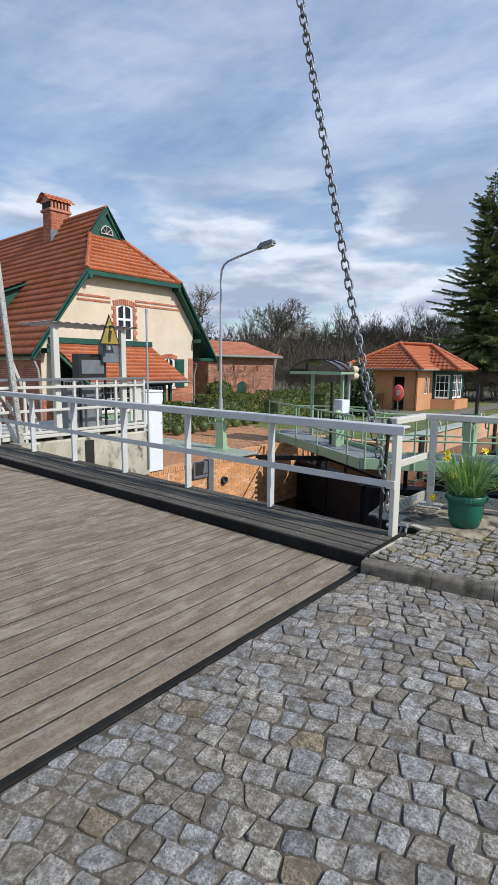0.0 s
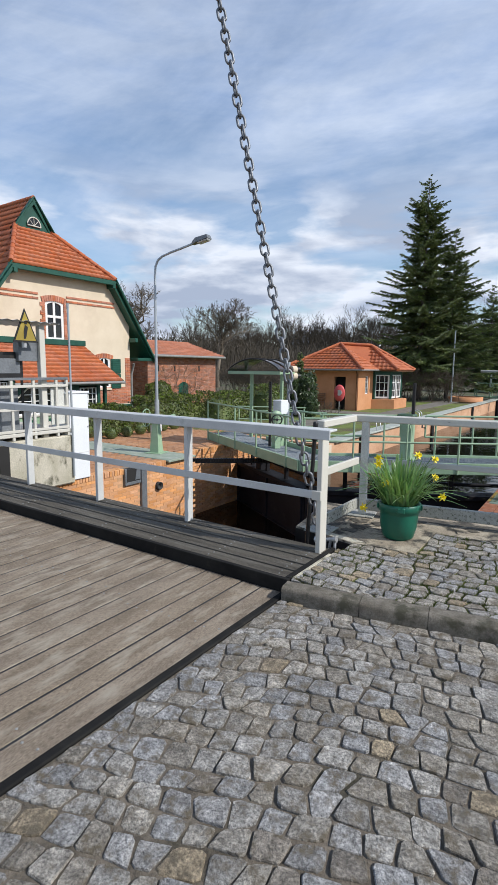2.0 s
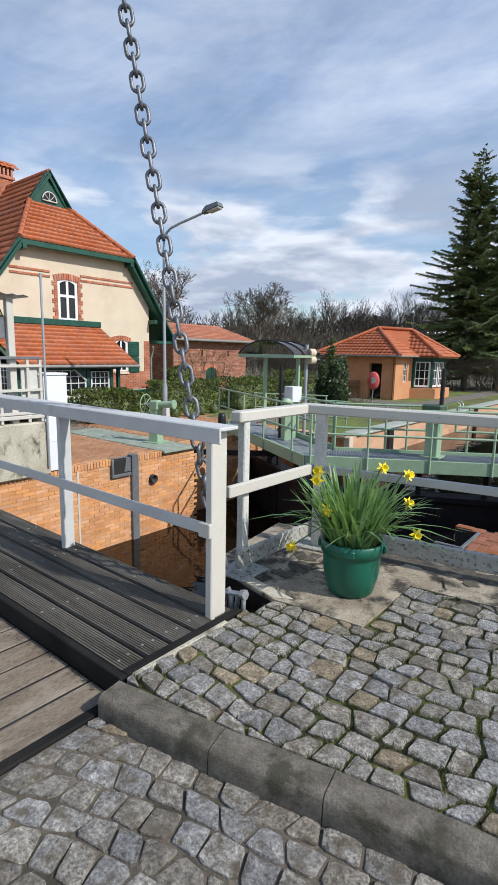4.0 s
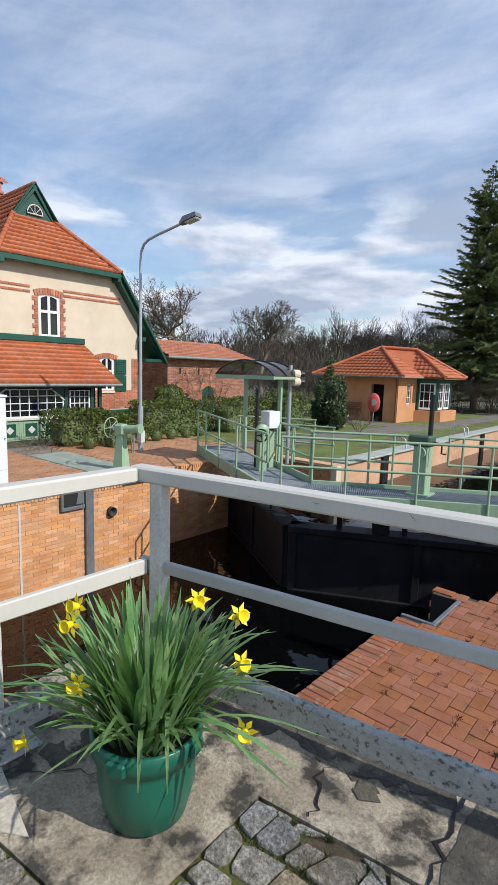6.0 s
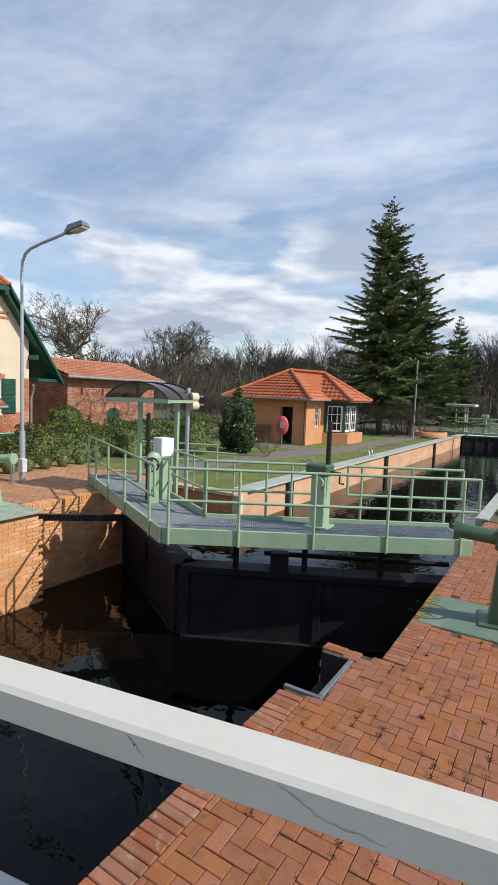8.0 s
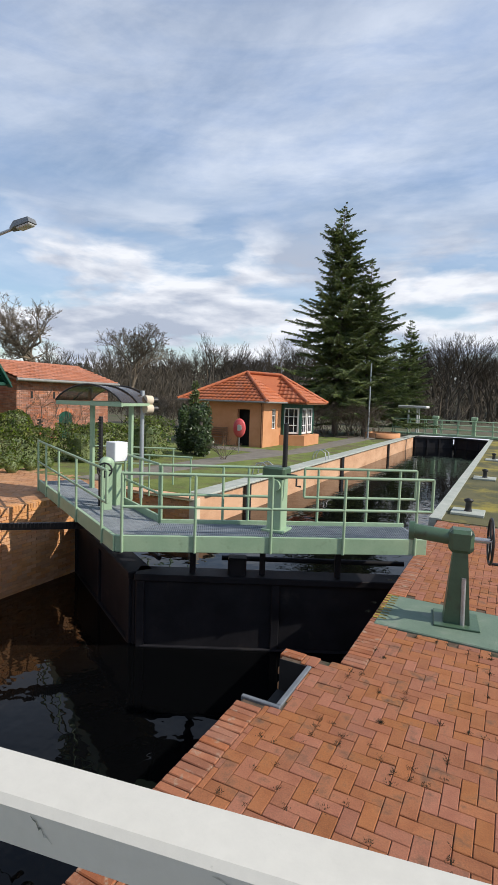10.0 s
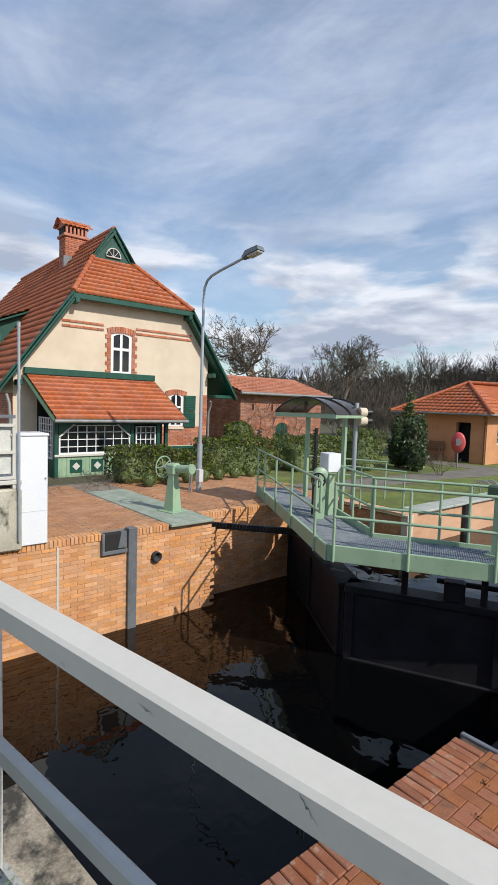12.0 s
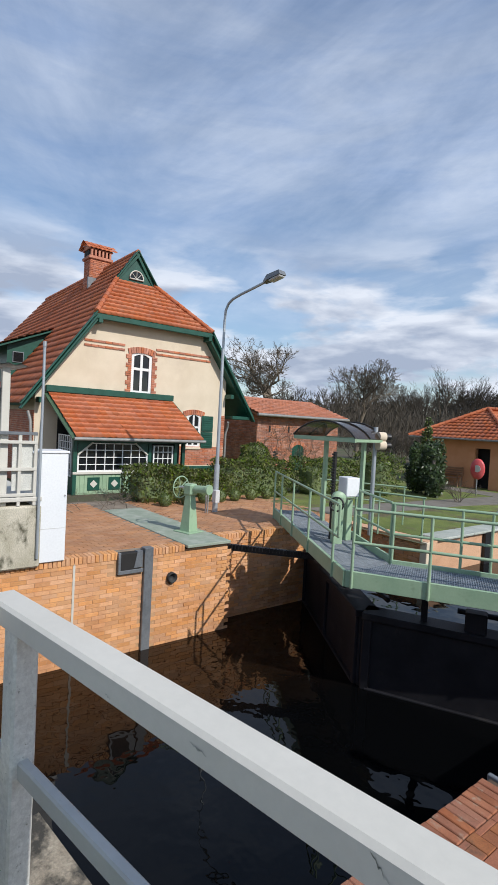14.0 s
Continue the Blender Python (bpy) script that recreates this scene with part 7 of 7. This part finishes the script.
def road_clip(p, mid_):
    return Vector((max(p.x, -1.062), min(p.y, ky(p.x) + 0.012)))


def path_clip(p, mid_):
    x = max(p.x, -1.065 if mid_.y < 4.215 else -1.02)
    if mid_.y > 4.49:
        x = max(x, -0.54)
    top = 4.407 + (x + 1.02) * 0.126 if x < -0.545 else 5.04 + (x + 0.545) * 0.142
    low_ = ky(x) + 0.124
    y = low_ if p.y < low_ + 0.035 else p.y
    return Vector((x, top if y > top - 0.045 else y))


lay_setts("cobbled_road", "grey and brown granite cobbles with sandy joints in the road", ROAD, -3.4, 5.0, -4.0, 4.6, (0.088, 0.116), (0.084, 0.132), 0.0075,
          lambda x, y: 0.07 * math.sin((x + 0.6) * 1.7 + y * 0.5) + 0.08 * noise.noise(Vector((x * 1.3, y * 0.5, 2.0))), road_clip, lambda x, y: -1.1 < x < 1.2 and 1.2 < y < 3.6, 71, turn=15, pivot=(-1.06, 3.4))
lay_setts("cobbled_footpath", "small grey granite cobbles with mossy joints on the raised footpath", PATHZ, -1.14, 3.2, 2.2, 6.2, (0.088, 0.116), (0.074, 0.128), 0.0105,
          lambda x, y: 0.05 * math.sin(x * 2.3) + 0.12 * max(0, x), path_clip, lambda x, y: x < 1.2 and y > 3.5, 72)

# moss and grass tufts in the joints of the footpath
s = Shape()
for a_, b_ in seams:
    c = a_.lerp(b_, 0.5)
    if not (c.x < 1.5 and c.y > 3.5) or c.y > 4.40 and c.x < -0.52:
        continue
    if noise.noise(Vector((c.x * 2.6, c.y * 2.6, 3))) < -0.12:
        continue
    for j in range(rng.randrange(12, 44)):
        p = a_.lerp(b_, rng.random()) + Vector((rng.gauss(0, 0.004), rng.gauss(0, 0.004)))
        a = rng.uniform(0, 6.28)
        h, w = rng.uniform(0.012, 0.032), 0.0026
        s.add([(p.x - w, p.y, -0.016), (p.x + w, p.y, -0.016), (p.x + h * 0.6 * math.cos(a), p.y + h * 0.6 * math.sin(a), -0.014 + h)], [(0, 1, 2)])
put("joint_grass", s, GRASS, label="sparse grass and moss between the cobbles", category="grass", kind="stuff")

s = Shape()
for k in range(1500):
    x = -1.2 - 7.6 * rng.random()
    y = 3.468 - abs(rng.gauss(0, 0.035)) * (0.6 + noise.noise(Vector((x * 1.3, 0, 4))))
    a, h, w = rng.uniform(0, 6.28), rng.uniform(0.006, 0.02), rng.uniform(0.003, 0.008)
    s.add([(x - w, y, ROAD + 0.001), (x + w, y, ROAD + 0.002), (x + h * math.cos(a), y - h * abs(math.sin(a)) * 0.7, ROAD + h * 0.5)], [(0, 1, 2)])
put("deck_litter", s, SOIL, label="dry leaf litter and dirt along the footway edge", category="litter", kind="stuff")

# small tufts and dirt in the joints of the terrace
s = Shape()
for k in range(420):
    x, y = rng.uniform(-1.3, 1.6), rng.uniform(6.0, 13.0)
    x, y = round(x / BW) * BW + 0.5 % BW, round(y / BW) * BW
    if noise.noise(Vector((x * 0.9, y * 0.9, 8))) < -0.1 or (x < -1.0 and 8.4 < y < 9.5):
        continue
    for j in range(rng.randrange(8, 34)):
        a, h, w = rng.uniform(0, 6.28), rng.uniform(0.008, 0.024), 0.0035
        bx, by = x + rng.gauss(0, 0.014), y + rng.gauss(0, 0.014)
        s.add([(bx - w, by, BANK - 0.004), (bx + w, by, BANK - 0.004), (bx + h * math.cos(a), by + h * math.sin(a), BANK + h * 0.7)], [(0, 1, 2)])
put("terrace_tufts", s, MOSSDARK, label="tiny weeds in the joints of the terrace", category="weeds", kind="stuff")
# ---- planting ----
def leaf_cloud(s, centre, radii, n, size, q, flat=0.0, inner=0.55):
    c = Vector(centre)
    for _ in range(n):
        d = Vector((q.gauss(0, 1), q.gauss(0, 1), q.gauss(0, 1))).normalized()
        f = inner + (1 - inner) * q.random() ** 0.5
        wob = 1 + 0.22 * noise.noise(d * 2.3 + c)
        p = c + Vector((d.x * radii[0], d.y * radii[1], d.z * radii[2])) * f * wob
        a = Vector((q.gauss(0, 1), q.gauss(0, 1), q.gauss(0, 1))).normalized()
        b = a.orthogonal().normalized()
        z = size * q.uniform(0.6, 1.3)
        s.add([p - a * z, p + b * z * 0.45, p + a * z, p - b * z * 0.45], [(0, 1, 2, 3)])
    return s


def leaf_box(s, x0, x1, y0, y1, z0, z1, n, size, q):
    for _ in range(n):
        p = Vector((q.uniform(x0, x1), q.uniform(y0, y1), z0 + (z1 - z0) * q.random() ** 0.7))
        top = z1 - 0.05 + 0.34 * noise.noise(Vector((p.x * 1.5, p.y * 1.5, 1)))
        p.z = min(p.z, top)
        p.x += 0.34 * noise.noise(p * 1.6)
        a = Vector((q.gauss(0, 1), q.gauss(0, 1), q.gauss(0, 1))).normalized()
        b = a.orthogonal().normalized()
        z = size * q.uniform(0.6, 1.3)
        s.add([p - a * z, p + b * z * 0.45, p + a * z, p - b * z * 0.45], [(0, 1, 2, 3)])
    return s


q = random.Random(3)
for x0, x1, y0, y1, h, lab in ((-14.6, -13.0, 11.4, 13.2, 0.15, "dense dark evergreen shrub beside the porch"), (-15.2, -13.6, 13.2, 15.0, -0.12, "clipped evergreen hedge beside the plaza"),
                               (-15.2, -13.7, 15.0, 18.0, 0.3, "loose evergreen hedge with pale leaf tips"), (-14.2, -12.6, 18.0, 20.3, 0.4, "loose evergreen hedge with pale leaf tips"), (-13.2, -11.6, 20.3, 21.6, 0.7, "tall dark rhododendron shrub")):
    h_ = thing("hedge", lab, "hedge")
    put("foliage", leaf_box(Shape(), x0, x1, y0, y1, BANK, BANK + 0.95 + h, int(2600 * (y1 - y0)), 0.055, q), HEDGE, h_)
    put("core", Shape().cbox(x0 + 0.3, x1 - 0.32, y0 + 0.15, y1 - 0.15, BANK, BANK + 0.6 + h, 0.15), SPRUCE, h_)
for y in (12.0, 12.75, 13.4, 14.0, 14.6, 15.3, 16.0, 16.7):
    b = thing("box_ball", "small clipped box ball at the plaza edge", "shrub", "box balls along the plaza", at=(-12.75 - 0.07 * (y - 12), y, BANK))
    put("foliage", leaf_cloud(Shape(), (0, 0, 0.18), (0.2, 0.2, 0.19), 700, 0.025, q, inner=0.8), BOXLEAF, b)
    put("core", Shape().lathe([(0, 0.0), (0.13, 0.02), (0.165, 0.17), (0.12, 0.31), (0, 0.345)], 12), SPRUCE, b)
topi = thing("clipped_bush", "round clipped evergreen bush beside the house", "shrub", at=(-17.0, 18.6, BANK))
put("foliage", leaf_cloud(Shape(), (0, 0, 1.15), (0.62, 0.62, 0.55), 3000, 0.05, q, inner=0.85), HEDGE, topi)
put("core", Shape().lathe([(0, 0.7), (0.4, 0.8), (0.5, 1.15), (0.4, 1.5), (0, 1.62)], 12), SPRUCE, topi)
put("stem", Shape().tube((0, 0, 0), (0, 0, 0.9), 0.06, 8), BARK, topi)
ev = thing("evergreen_shrub", "tall dark evergreen shrub beside the path", "shrub", at=(-11.4, 23.2, BANK))
s = Shape()
for ox, oy, oz, r_, h2 in ((0, 0, 0.7, 0.8, 0.75), (-0.7, 0.3, 0.9, 0.7, 0.9), (0.5, -0.3, 0.5, 0.55, 0.55), (-0.3, 0.6, 1.5, 0.5, 0.8), (-1.3, 0.2, 0.6, 0.7, 0.65), (-0.9, -0.4, 1.5, 0.35, 0.6)):
    leaf_cloud(s, (ox * 0.65, oy, oz), (r_ * 0.62, r_ * 0.62, h2), 900, 0.07, q, inner=0.35)
for k in range(40):
    a, r_ = q.uniform(0, 6.28), q.uniform(0.1, 0.75)
    leaf_cloud(s, (-0.4 + r_ * math.cos(a), 0.1 + r_ * math.sin(a) * 0.6, q.uniform(0.3, 1.9) - 0.4 * (r_ - 0.4)), (0.24, 0.24, 0.36), 110, 0.075, q, inner=0.2)
put("foliage", s, DARKLEAF, ev)
put("stem", Shape().tube((0, 0, 0), (0, 0, 1.6), 0.07, 8), BARK, ev)


def branchy(s, p, d, length, r, depth, q, spread=0.6, kids=3, min_r=0.004, sides=5):
    """A limb that forks on, tapering to twigs."""
    p, d = Vector(p), Vector(d).normalized()
    e = p + d * length
    bend = Vector((q.gauss(0, 0.12), q.gauss(0, 0.12), 0.05)) * length
    mid = p.lerp(e, 0.5) + bend * 0.5
    if sides > 3:
        s.pipe([p, mid, e], [r, r * 0.85, r * 0.68], sides)
    else:
        a = d.orthogonal().normalized() * r
        b = d.cross(a).normalized() * r
        s.add([p - a, p + a, e, p + b, p - b], [(0, 1, 2), (3, 4, 2)])
    if depth == 0:
        return
    for k in range(kids):
        n = (d + Vector((q.gauss(0, spread), q.gauss(0, spread), q.gauss(0.12, spread * 0.6)))).normalized()
        f = q.uniform(0.45, 1.0) if k else 1.0
        st = p.lerp(mid, f * 2) if f < 0.5 else mid.lerp(e, f * 2 - 1)
        branchy(s, st, n, length * q.uniform(0.6, 0.82), max(min_r, r * 0.6), depth - 1, q, spread, kids, min_r, sides if depth > 3 else 3)


shrub = thing("bare_shrub", "small bare shrub in the lawn", "shrub", at=(-9.9, 22.6, BANK))
s = Shape()
for k in range(9):
    branchy(s, (q.gauss(0, .05), q.gauss(0, .05), 0), (q.gauss(0, .6), q.gauss(0, .6), 1), 0.4, 0.012, 3, q, 0.45, 3, 0.004)
put("twigs", s, TWIG, shrub)
s = Shape()
for k in range(26):
    branchy(s, (-13.4 + q.uniform(-.5, .8), 10.0 + q.uniform(-1.4, 1.2), BANK), (q.gauss(0, .9), q.gauss(0, .9), 0.6), 0.3, 0.008, 3, q, 0.7, 3, 0.003)
put("creeping_shrub", s, TWIG, label="bare creeping twigs in the bed before the porch", category="shrub")
vine = Shape()
for k in range(14):
    branchy(vine, (-21.22, 22.6 + k * 0.3, -0.9 if k % 3 else 0.1), (0.02, q.gauss(0, .5), 1), 0.6, 0.02, 4, q, 0.6, 3, 0.006)
put("climber", vine, TWIG, label="bare climbing plant on the outbuilding wall", category="climber")


# ---- spruces ----
def spruce(name, label, at, height, spread, seed, levels=46, low=0.05):
    """A ragged cone of thin drooping limbs, each hung with narrow sprays of needles."""
    q = random.Random(seed)
    t = thing(name, label, "tree", at=at)
    put("trunk", Shape().tube((0, 0, 0), (0, 0, height * 0.985), height * 0.014, 10, 0.015), BARK, t)
    limbs, need = Shape(), Shape()
    for k in range(levels):
        f = (k + q.random()) / levels
        prof = (1 - f) ** 0.86 * (0.42 + 0.72 * q.random() ** 1.2) + 0.03
        for j in range(6 if f < 0.85 else 4):
            a = 2 * math.pi * (j + q.random()) / 6
            L = spread * prof * q.uniform(0.55, 1.12)
            z = height * (low + (0.985 - low) * f) + q.gauss(0, 0.5 * height / levels)
            d = Vector((math.cos(a), math.sin(a), 0))
            rise = 0.55 * f - 0.28 + q.uniform(-0.12, 0.14)
            root = Vector((0, 0, z))
            mid = root + d * L * 0.55 + Vector((0, 0, L * (rise * 0.5 - 0.06)))
            tip = root + d * L + Vector((0, 0, L * (rise + 0.06)))
            limbs.pipe([root, mid, tip], [0.028 * (1 - f) + 0.008, 0.016 * (1 - f) + 0.005, 0.004], 4)
            side = Vector((-d.y, d.x, 0))
            m = max(6, int(L * 19))
            for i in range(m):
                g = 0.10 + 0.90 * (i + q.random()) / m
                p = root.lerp(mid, g / 0.55) if g < 0.55 else mid.lerp(tip, (g - 0.55) / 0.45)
                for sg in (-1, 1, 0):
                    w = (0.16 + 0.34 * (1 - g)) * min(1.2, L * 0.5 + 0.3) * q.uniform(0.5, 1.3) * (0.8 if sg == 0 else 1)
                    e = p + side * sg * w * q.uniform(0.5, 1) + d * w * q.uniform(0.3, 0.9) + Vector((0, 0, w * q.uniform(-0.75, 0.22)))
                    u = Vector((q.gauss(0, 1), q.gauss(0, 1), q.gauss(0, 1))).cross(e - p).normalized() * (0.030 + 0.05 * w)
                    c = p.lerp(e, 0.45)
                    need.add([p, c + u, e, c - u], [(0, 1, 2, 3)])
                    u = u.cross(e - p).normalized() * (0.026 + 0.04 * w)
                    need.add([p, c + u, e, c - u], [(0, 1, 2, 3)])
    put("branchwork", limbs, BARK, t, kind="stuff")
    put("needles", need, SPRUCE, t, kind="stuff")
    return t


spruce("spruce_tree", "tall dark green spruce beside the lock", (-11.75, 42.5, BANK), 17.0, 6.7, 11, 56, 0.13)
spruce("spruce_tree", "shorter spruce standing against the tall one", (-9.9, 43.9, BANK), 13.2, 5.8, 14, 44, 0.14)
spruce("spruce_tree", "smaller dark spruce behind the tall ones", (-10.0, 62, BANK), 11.5, 4.6, 12, 42)
spruce("spruce_tree", "young dark spruce behind the hedge", (-12.9, 25.0, BANK), 3.3, 1.1, 13, 26)

# ---- bare trees and woods ----
bt = thing("bare_tree", "broad bare deciduous tree behind the outbuilding", "tree", at=(-38, 38, BANK))
s = Shape()
branchy(s, (0, 0, 0), (0, 0, 1), 3.9, 0.32, 8, random.Random(5), 0.62, 3, 0.016)
put("crown", s, TWIG, bt)
bt = thing("bare_tree", "broad bare deciduous tree behind the outbuilding", "tree", at=(-38, 50, BANK))
s = Shape()
branchy(s, (0, 0, 0), (0.1, 0, 1), 3.5, 0.3, 8, random.Random(6), 0.6, 3, 0.016)
put("crown", s, TWIG, bt)
forms_t = []
for k in range(6):
    s = Shape()
    branchy(s, (0, 0, 0), (q.gauss(0, .05), q.gauss(0, .05), 1), 3.0, 0.16, 6, random.Random(40 + k), 0.36, 3, 0.011)
    forms_t.append(s)
woods = Shape()
q = random.Random(21)
for k in range(210):
    f = q.random()
    x = -95 + 150 * q.random()
    y = 78 + 45 * q.random() + max(0, x + 20) * 0.3
    src = forms_t[q.randrange(6)]
    sc = q.uniform(1.05, 1.65)
    a = q.uniform(0, 6.28)
    ca, sa = math.cos(a) * sc, math.sin(a) * sc
    woods.add([(x + vx * ca - vy * sa, y + vx * sa + vy * ca, BANK + vz * sc * 0.95) for vx, vy, vz in src.v], src.f)
put("bare_woods", woods, WOODS, label="dense bare winter woods on the horizon", category="woods", kind="stuff")
def ridge_z(x, y):
    """Height of the wooded rise behind the lock."""
    f = min(1.0, max(0.0, (y - 122) / 50))
    return BANK + (9.2 + 2.2 * noise.noise(Vector((x * 0.02, 3, 0)))) * f * f * (3 - 2 * f)


hill = Shape()
nx_, ny_ = 150, 16
hill.add([(-260 + 460 * i / nx_, 118 + 80 * j / ny_, ridge_z(-260 + 460 * i / nx_, 118 + 80 * j / ny_) + 1.0 * noise.noise(Vector((i * 0.9, j * 0.9, 5)))) for i in range(nx_ + 1) for j in range(ny_ + 1)],
         [(i * (ny_ + 1) + j, (i + 1) * (ny_ + 1) + j, (i + 1) * (ny_ + 1) + j + 1, i * (ny_ + 1) + j + 1) for i in range(nx_) for j in range(ny_)], True)
put("wooded_ridge", hill, RIDGE, label="low dark wooded ridge behind the lock", category="hill", kind="structure")
pines = Shape()
for k in range(420):
    x, y = q.uniform(-200, 120), q.uniform(124, 172)
    h = q.uniform(4.0, 6.5)
    zb = ridge_z(x, y)
    for j in range(40):
        z = h * (0.05 + 0.95 * q.random())
        r = (1.0 - 0.6 * z / h) * 2.2
        p = Vector((x + q.gauss(0, r * 0.6), y + q.gauss(0, r * 0.6), zb + z))
        a = Vector((q.gauss(0, 1), q.gauss(0, 1), q.gauss(0, .8))).normalized() * 0.6
        b = a.orthogonal().normalized() * 0.42
        pines.add([p - a, p + b, p + a, p - b], [(0, 1, 2, 3)])
put("pine_forest", pines, PINE, label="dark pine forest on the far ridge", category="woods", kind="stuff")
thick = Shape()
for k in range(760):
    x, y = q.uniform(-130, 90), q.uniform(84, 126)
    h = q.uniform(3.5, 7.0)
    for j in range(40):
        z = h * q.random()
        p = Vector((x + q.gauss(0, 1.6), y + q.gauss(0, 1.2), BANK + z))
        a = Vector((q.gauss(0, .35), q.gauss(0, .35), 1)).normalized() * q.uniform(0.3, 0.9)
        b = a.orthogonal().normalized() * q.uniform(0.03, 0.12)
        thick.add([p - a, p + b, p + a, p - b], [(0, 1, 2, 3)])
for k in range(170):
    x, y = q.uniform(-62, -20), q.uniform(53, 78)
    h = q.uniform(3.0, 5.0) + max(0, -x - 26) * 0.09
    for j in range(46):
        z = h * q.random()
        p = Vector((x + q.gauss(0, 1.3), y + q.gauss(0, 1.2), BANK + z))
        a = Vector((q.gauss(0, .35), q.gauss(0, .35), 1)).normalized() * q.uniform(0.3, 0.8)
        b = a.orthogonal().normalized() * q.uniform(0.02, 0.08)
        thick.add([p - a, p + b, p + a, p - b], [(0, 1, 2, 3)])
put("thicket", thick, THICKET, label="dense brown leafless thicket along the woods", category="woods", kind="stuff")
under = Shape()
for k in range(90):
    x, y = q.uniform(-75, 40), q.uniform(58, 80)
    for j in range(5):
        branchy(under, (x + q.gauss(0, .6), y + q.gauss(0, .6), BANK), (q.gauss(0, .4), q.gauss(0, .4), 1), 1.5, 0.03, 3, q, 0.45, 3, 0.012, 3)
for k in range(56):
    x, y = q.uniform(-30, -8.5), q.uniform(38, 50)
    for j in range(6):
        branchy(under, (x + q.gauss(0, .4), y + q.gauss(0, .4), BANK), (q.gauss(0, .4), q.gauss(0, .4), 1), 1.0, 0.03, 4, q, 0.5, 3, 0.010, 3)
put("undergrowth", under, TWIG, label="brown leafless scrub before the woods", category="scrub", kind="stuff")
wl_ = Shape()
for k in range(2):
    for j in range(26):
        branchy(wl_, (-24 + k * 2.5 + q.gauss(0, 1), 74, BANK + 2.2), (q.gauss(0, .8), q.gauss(0, .8), 0.9), 1.3, 0.03, 4, q, 0.4, 3, 0.014, 3)
put("willow_crown", wl_, WILLOW, label="yellowish willow crowns before the woods", category="tree", kind="stuff")

# ---- far end of the chamber ----
ug = thing("upper_gate", "black upper lock gate with a pale green footbridge", "lock gate")
for p, r_ in (((-6.45, 45.6), (-3.75, 47.1)), ((-3.70, 47.1), (-1.0, 45.6))):
    d = Vector((r_[0] - p[0], r_[1] - p[1]))
    m = Matrix.Translation((p[0], p[1], 0)) @ pose(0, 0, 0, 0, 0, math.degrees(math.atan2(d.y, d.x)))
    put("leaf_panel", Shape().cbox(0, d.length, 0, 0.3, -3.5, -1.05, 0.03, m), GATE, ug)
    for f in (0.05, 0.35, 0.65, 0.95):
        put("rib", Shape().cbox(d.length * f - 0.06, d.length * f + 0.06, -0.08, 0.0, -3.4, -1.02, 0.01, m), GATE, ug)
    put("top_beam", Shape().cbox(0, d.length, -0.12, 0.36, -1.12, -0.98, 0.02, m), GATE, ug)
put("deck", Shape().cbox(-8.5, 6.5, 47.2, 48.1, -0.95, -0.78, 0.02), GREEN, ug)
for y in (47.2, 48.1):
    for k in range(13):
        put("post", Shape().tube((-8.4 + k * 1.22, y, -0.9), (-8.4 + k * 1.22, y, 0.28), 0.035, 8), GREEN, ug)
    for z in (0.28, -0.05, -0.40):
        put("rail", Shape().tube((-8.4, y, z), (6.2, y, z), 0.03, 8), GREEN, ug)
for x in (-5.2, -2.4):
    put("drive_column", Shape().cbox(x - 0.14, x + 0.14, 47.5, 47.8, -0.78, 0.42, 0.03).cbox(x - 0.24, x + 0.24, 47.4, 47.9, 0.36, 0.62, 0.05), GREEN, ug)
sh_ = thing("gate_shelter", "small flat-roofed shelter on grey posts beside the upper gate", "shelter", at=(-7.0, 48.2, BANK))
put("roof", Shape().cbox(-1.1, 1.1, -0.8, 0.8, 2.15, 2.35, 0.04), LIGHTGREY, sh_)
for x, y in ((-0.3, -0.5), (0.35, -0.5), (0.35, 0.5)):
    put("post", Shape().tube((x, y, 0), (x, y, 2.2), 0.07, 8), LIGHTGREY, sh_)
put("cross_bar", Shape().tube((-0.3, -0.5, 1.7), (0.35, -0.5, 1.7), 0.04, 8), LIGHTGREY, sh_)
bed = thing("brick_planter", "low round orange brick planter by the path", "planter", at=(-8.1, 42.3, BANK))
put("rim", Shape().lathe([(1.25, 0.0), (1.25, 0.34), (1.05, 0.36), (1.05, 0.22), (0.0, 0.24)], 28), HUTWALL, bed)
for x, y in ((-0.55, 17.6), (-0.5, 24.0), (-0.45, 31.0)):
    b = thing("bollard", "small black mooring bollard on a grey slab", "bollard", "bollards along the chamber", at=(x, y, BANK + 0.03))
    put("slab", Shape().cbox(-0.35, 0.35, -0.35, 0.35, -0.03, 0.03, 0.01), COPING, b)
    put("post", Shape().lathe([(0.09, 0.03), (0.07, 0.08), (0.065, 0.22), (0.10, 0.26), (0.10, 0.30), (0.0, 0.33)], 16), BLACK, b)
for y in (19.5, 25.0):
    b = thing("ladder_hoop", "bent steel ladder hoop at the chamber edge", "ladder hoop", "ladder hoops along the chamber", at=(-6.6, y, BANK + 0.04))
    for dy in (0, 0.4):
        put("hoop", Shape().pipe([(0.15, dy, -0.1), (0.1, dy, 0.3), (-0.1, dy, 0.42), (-0.3, dy, 0.36), (-0.42, dy, 0.2), (-0.45, dy, 0)], 0.02, 8), STEEL, b)
p_ = thing("lamp_pole", "thin grey pole beside the upper gate", "pole", at=(-8.7, 40.5, BANK))
put("pole", Shape().tube((0, 0, 0), (0, 0, 5.2), 0.06, 8, 0.04), LAMPGREY, p_)
